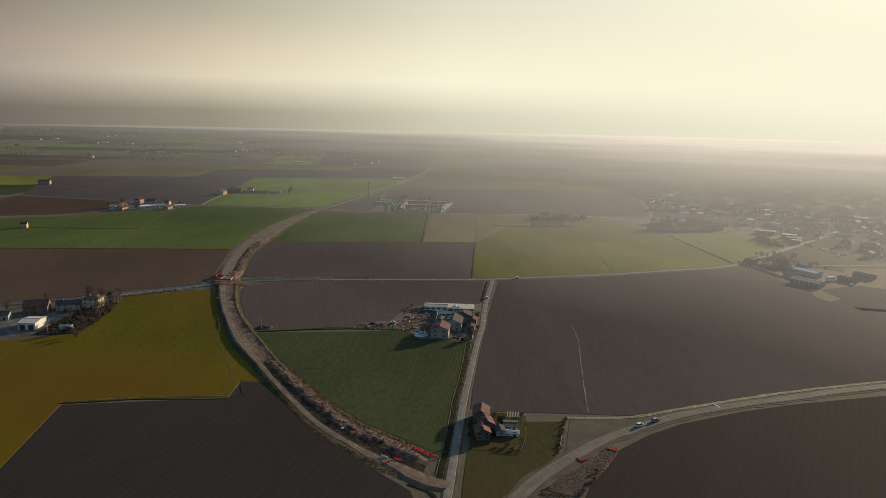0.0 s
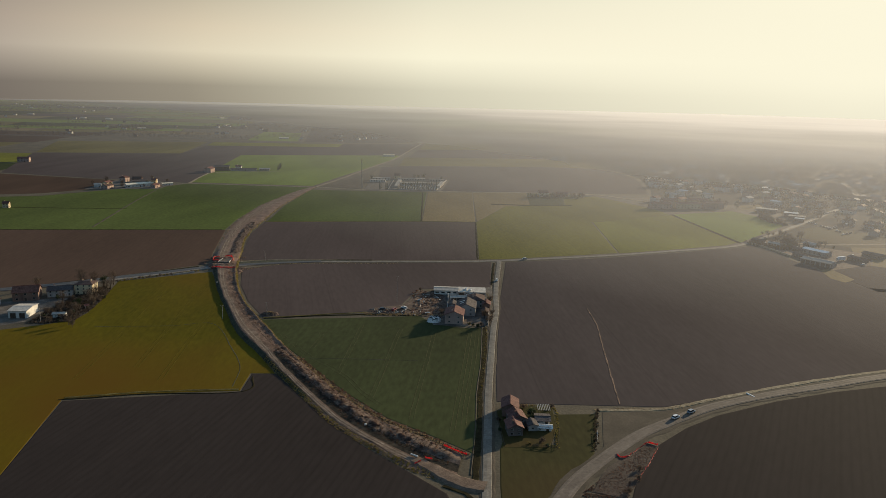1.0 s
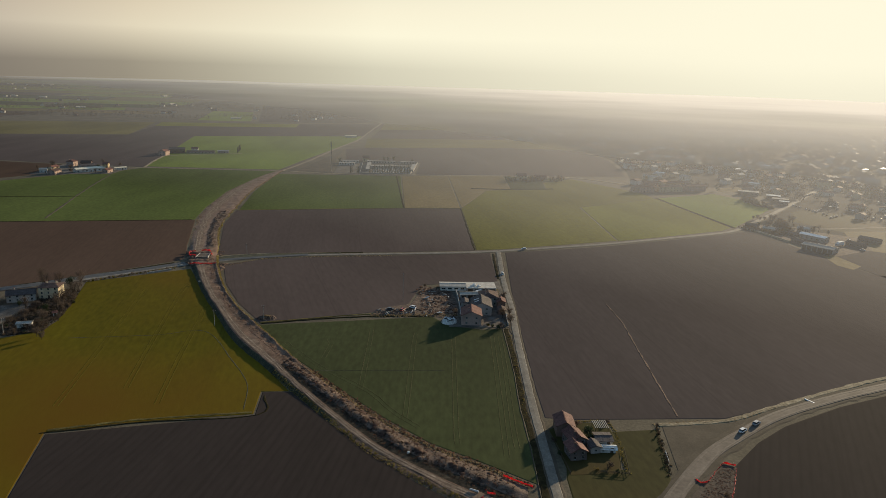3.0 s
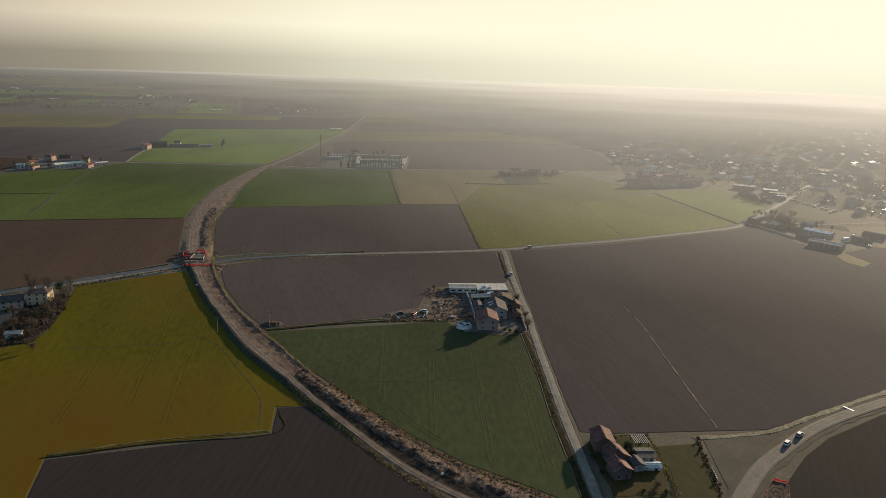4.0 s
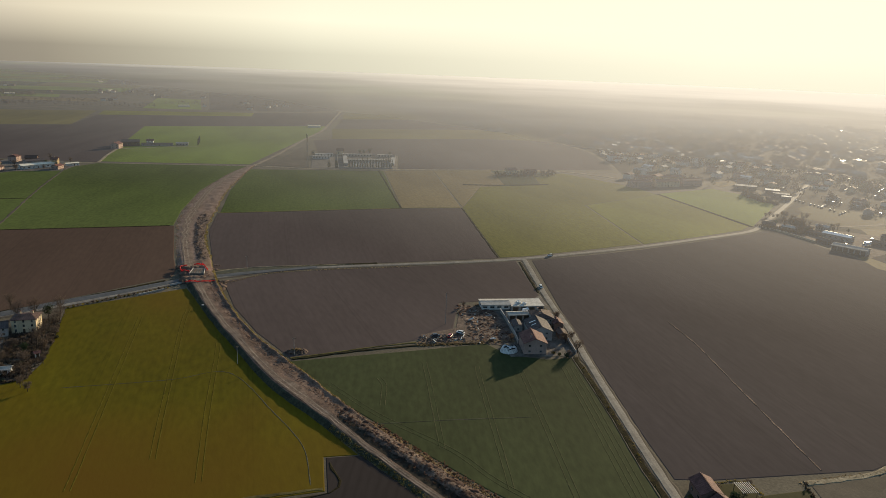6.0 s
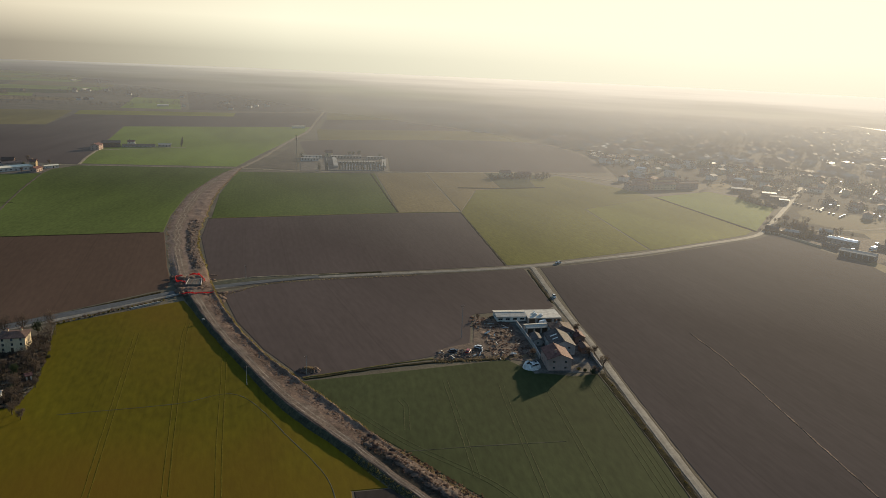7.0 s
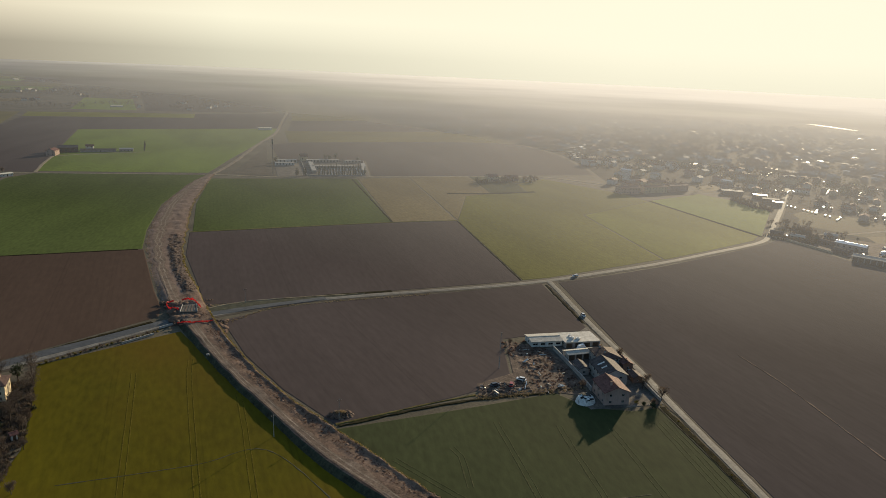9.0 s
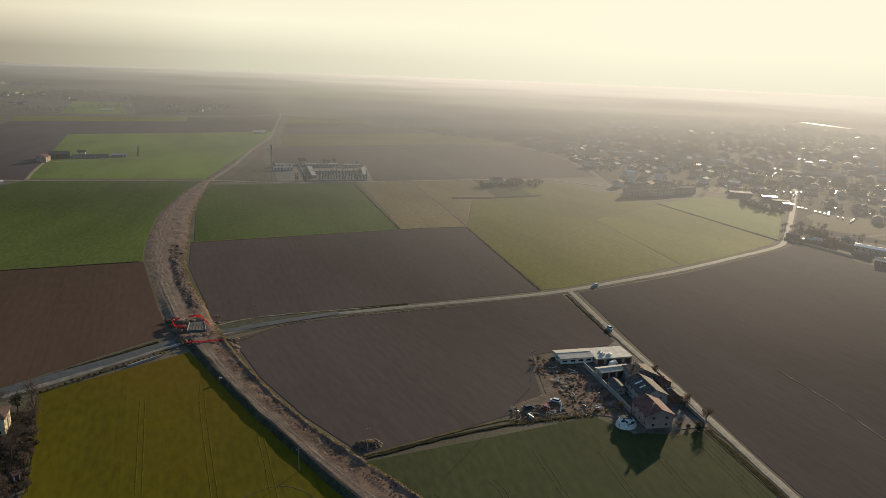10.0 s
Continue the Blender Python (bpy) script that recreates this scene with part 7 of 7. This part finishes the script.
    tagged(part("garage_roofs", roof, M_TIN), "shining flat sheet tops added as sun glints in the village", "garages", "", "stuff")


def woods(name, spots, mat, label, seed, h=9.0, r=4.0, per=34):
    rnd = random.Random(seed)
    verts, faces = [], []
    for x, y in spots:
        s = rnd.uniform(0.6, 1.2)
        for _ in range(per):
            a, q = rnd.uniform(0, 6.283), rnd.random() ** 0.5 * r * s
            z = h * s * rnd.uniform(0.2, 1.0)
            q *= 1.15 - 0.6 * z / (h * s)
            p = Vector((x + math.cos(a) * q, y + math.sin(a) * q, z))
            u = Vector((rnd.uniform(-1, 1), rnd.uniform(-1, 1), rnd.uniform(-1, 1))).normalized() * 1.3 * s
            v = u.orthogonal().normalized() * 1.1 * s
            n = len(verts)
            verts += [tuple(p + u), tuple(p + v), tuple(p - u * 0.7 - v * 0.5)]
            faces.append((n, n + 1, n + 2))
        n = len(verts)
        verts += [(x - 0.25, y, -0.2), (x + 0.25, y, -0.2), (x, y, h * s * 0.7)]
        faces.append((n, n + 1, n + 2))
    me = bpy.data.meshes.new(name)
    me.from_pydata(verts, [], faces)
    me.update()
    return tagged(part(name, me, mat), label, "trees", "", "stuff")


M_GARDEN = mottled("winter_gardens", [(0.3, (0.020, 0.018, 0.016)), (0.5, (0.034, 0.030, 0.026)), (0.7, (0.056, 0.048, 0.038))], 0.05, 9, rough=0.95, fine=(0.6, 0.3), spec=0.05)
bm = bmesh.new()
bm.faces.new([bm.verts.new((px, py, 0.06)) for px, py in ((430, 560), (1050, 560), (1250, 1000), (1290, 1600), (1050, 1860), (740, 2100), (490, 2300), (60, 2560), (50, 2260), (180, 1645), (226, 1464), (298, 1394), (318, 1280), (328, 1150), (305, 1020), (266, 885), (372, 885), (412, 800), (392, 768), (286, 658), (298, 600), (296, 552))])
tagged(part("village_ground", bm, M_GARDEN), "gardens and plots between village houses", "ground", "", "structure")
village()


def far_plain():
    rnd = random.Random(101)
    rows = []
    # hedgerows and tree lines across the far plain
    for _ in range(170):
        x, y = rnd.uniform(-2600, 2600), 1750 + 2950 * rnd.random() ** 1.4
        if in_village(x, y) or (-540 < x < 0 and y < 1900):
            continue
        n = rnd.randrange(8, 45)
        a = rnd.choice((0.0, 0.08, -0.1, -0.05, 1.5)) + rnd.uniform(-0.05, 0.05)
        rows += [(x + math.cos(a) * i * 9 + rnd.uniform(-2, 2), y + math.sin(a) * i * 9 + rnd.uniform(-4, 4)) for i in range(n)]
    # broken belts of trees along the edge of sight
    for k in range(70):
        a, r = radians(rnd.uniform(-52, 62)), rnd.uniform(3500, 4640)
        x, y, n = r * math.sin(a) - 80, 100 + r * math.cos(a), rnd.randrange(20, 80)
        rows += [(x + (i - n / 2) * 11 * math.cos(a) + rnd.uniform(-4, 4), y - (i - n / 2) * 11 * math.sin(a) + rnd.uniform(-6, 6)) for i in range(n)]
    for cx, cy, n, s in ((-150, 2040, 60, 60), (-60, 2230, 30, 40), (-240, 1860, 14, 20), (-870, 2150, 40, 70), (-620, 2400, 30, 60), (1500, 1500, 60, 200), (900, 2500, 80, 300), (100, 1950, 24, 50)):
        rows += [(rnd.gauss(cx, s), rnd.gauss(cy, s * 0.5)) for _ in range(n)]
    woods("far_woods", rows, M_TWIG, "hazy hedgerows and bare woods on the far plain", 102, 10, 5.0, 22)
    spots = [(-888, 2119), (-880, 2175), (-850, 2190), (-812, 2290), (-714, 2415), (-690, 2420), (-622, 2398), (-600, 2004), (-585, 2010), (-497, 2166), (-510, 2180), (-392, 2212), (-274, 2018), (-260, 2023), (-390, 1876), (-345, 1880), (-238, 1834), (-200, 1900), (-185, 1945), (-160, 1960), (-118, 2195), (-69, 2267), (-40, 2120), (-950, 1900), (-1000, 1990), (-1130, 2500), (-1060, 2650), (-760, 1850)]
    spots += [(-2690 + 70 * k + rnd.uniform(-25, 25), 4300 - 35 * k + rnd.uniform(-60, 60)) for k in range(16)] + [(-1193, 2685), (-995, 2217), (-899, 2155), (-851, 2143), (-687, 2312), (-663, 2359), (-582, 2038), (-531, 2238), (-1452, 2403), (-1913, 3941), (-1585, 3850), (-1282, 4400)]
    while len(spots) < 190:
        cx, cy = rnd.uniform(-2300, 2300), rnd.uniform(2100, 4600)
        for _ in range(rnd.randrange(1, 6)):
            spots.append((cx + rnd.uniform(-60, 60), cy + rnd.uniform(-60, 60)))
    base = []
    for k, (w, d, e, r, wm, rm, label) in enumerate(((11, 8, 4.4, 1.6, M_WHITE, M_TILE, "lone white farmhouse on the hazy far plain"), (24, 9, 3.2, 0.9, M_WHITE, M_WHITE_ROOF, "long white-roofed shed on the hazy far plain"), (10, 8, 4.4, 1.6, M_DULL, M_TILE_BROWN, "lone drab farmhouse on the hazy far plain"))):
        base.append(house((-905, -868, -830)[k], (2130, 2160, 2205)[k], (10, 40, 80)[k], w, d, e, r, wm, rm, label, cols=(0, 0), chimneys=1))
    for i, (px, py) in enumerate(spots):
        if not in_village(px, py) and not (abs(px + 868) < 70 and abs(py - 2160) < 60):
            copy_thing(base[rnd.choice((0, 0, 2, 2, 1))], pose(px, py, 0, 0, 0, rnd.uniform(0, 180)))


far_plain()


def lake(pts, label):
    bm = bmesh.new()
    bm.faces.new([bm.verts.new((px, py, 0.16)) for px, py in pts])
    tagged(part("water", bm, M_WATER), label, "water", "", "structure")


lake([(1456, 2290), (1484, 2320), (1575, 2640), (1545, 2660)], "still pale pond on the far plain")
lake([(1412, 1660), (1432, 1670), (1450, 1850), (1424, 1860)], "still pale pond near the village")


def parked_cars():
    """Cars standing along the village streets and yards."""
    rnd = random.Random(131)
    base = [car(400 + k * 6, 700 + k * 4, 40, m, label, 0.15) for k, (m, label) in enumerate(((M_CAR_WHITE, "white car parked on a village street"), (M_CAR_GREY, "silver car parked on a village street"), (M_CAR_DARK, "dark car parked on a village street")))]
    for b in base:
        b["group"] = "cars parked in the village"
    for row in range(9):
        x, y, a = rnd.uniform(400, 560), rnd.uniform(640, 880), rnd.choice((40, 130))
        for i in range(rnd.randrange(3, 8)):
            copy_thing(rnd.choice(base), pose(x + math.cos(radians(a)) * i * 5.6, y + math.sin(radians(a)) * i * 5.6, 0.15, 0, 0, a + rnd.choice((0, 180)) + rnd.uniform(-4, 4)))
    for i in range(11):
        if i not in (3, 8):
            copy_thing(rnd.choice(base), pose(401 + i * 0.4, 766 - i * 5.2, 0.15, 0, 0, 40 + rnd.uniform(-5, 5)))
    for x, y in ((296, 648), (318, 634), (322, 600), (352, 604), (340, 570), (314, 588)):
        copy_thing(rnd.choice(base), pose(x, y, 0.15, 0, 0, rnd.uniform(0, 360)))


parked_cars()


def box_truck(x, y, rz):
    t = thing("box_truck", x, y, 0.15, rz, "white box truck parked in the farm yard", "truck")
    body = part("cargo_box", boxed(-4.2, -1.25, 0.9, 2.2, 1.25, 3.6, bevel=0.06), M_CAR_WHITE, t)
    cab = part("cab", boxed(2.35, -1.2, 0.5, 4.1, 1.2, 2.7, bevel=0.15), M_CAR_WHITE, t)
    part("windscreen", boxed(4.1, -1.0, 1.5, 4.14, 1.0, 2.4), M_GLASS, cab)
    part("chassis", boxed(-4.0, -0.5, 0.55, 2.4, 0.5, 0.897), M_STEEL, t)
    for wx in (-2.9, 3.1):
        for wy in (-1.0, 1.0):
            bm = bmesh.new(); tube(bm, (wx, wy - 0.15, 0.48), (wx, wy + 0.15, 0.48), 0.48, 0.48, 14); part("wheel", bm, M_RUBBER, t)
    return t


box_truck(330, 585, 200)
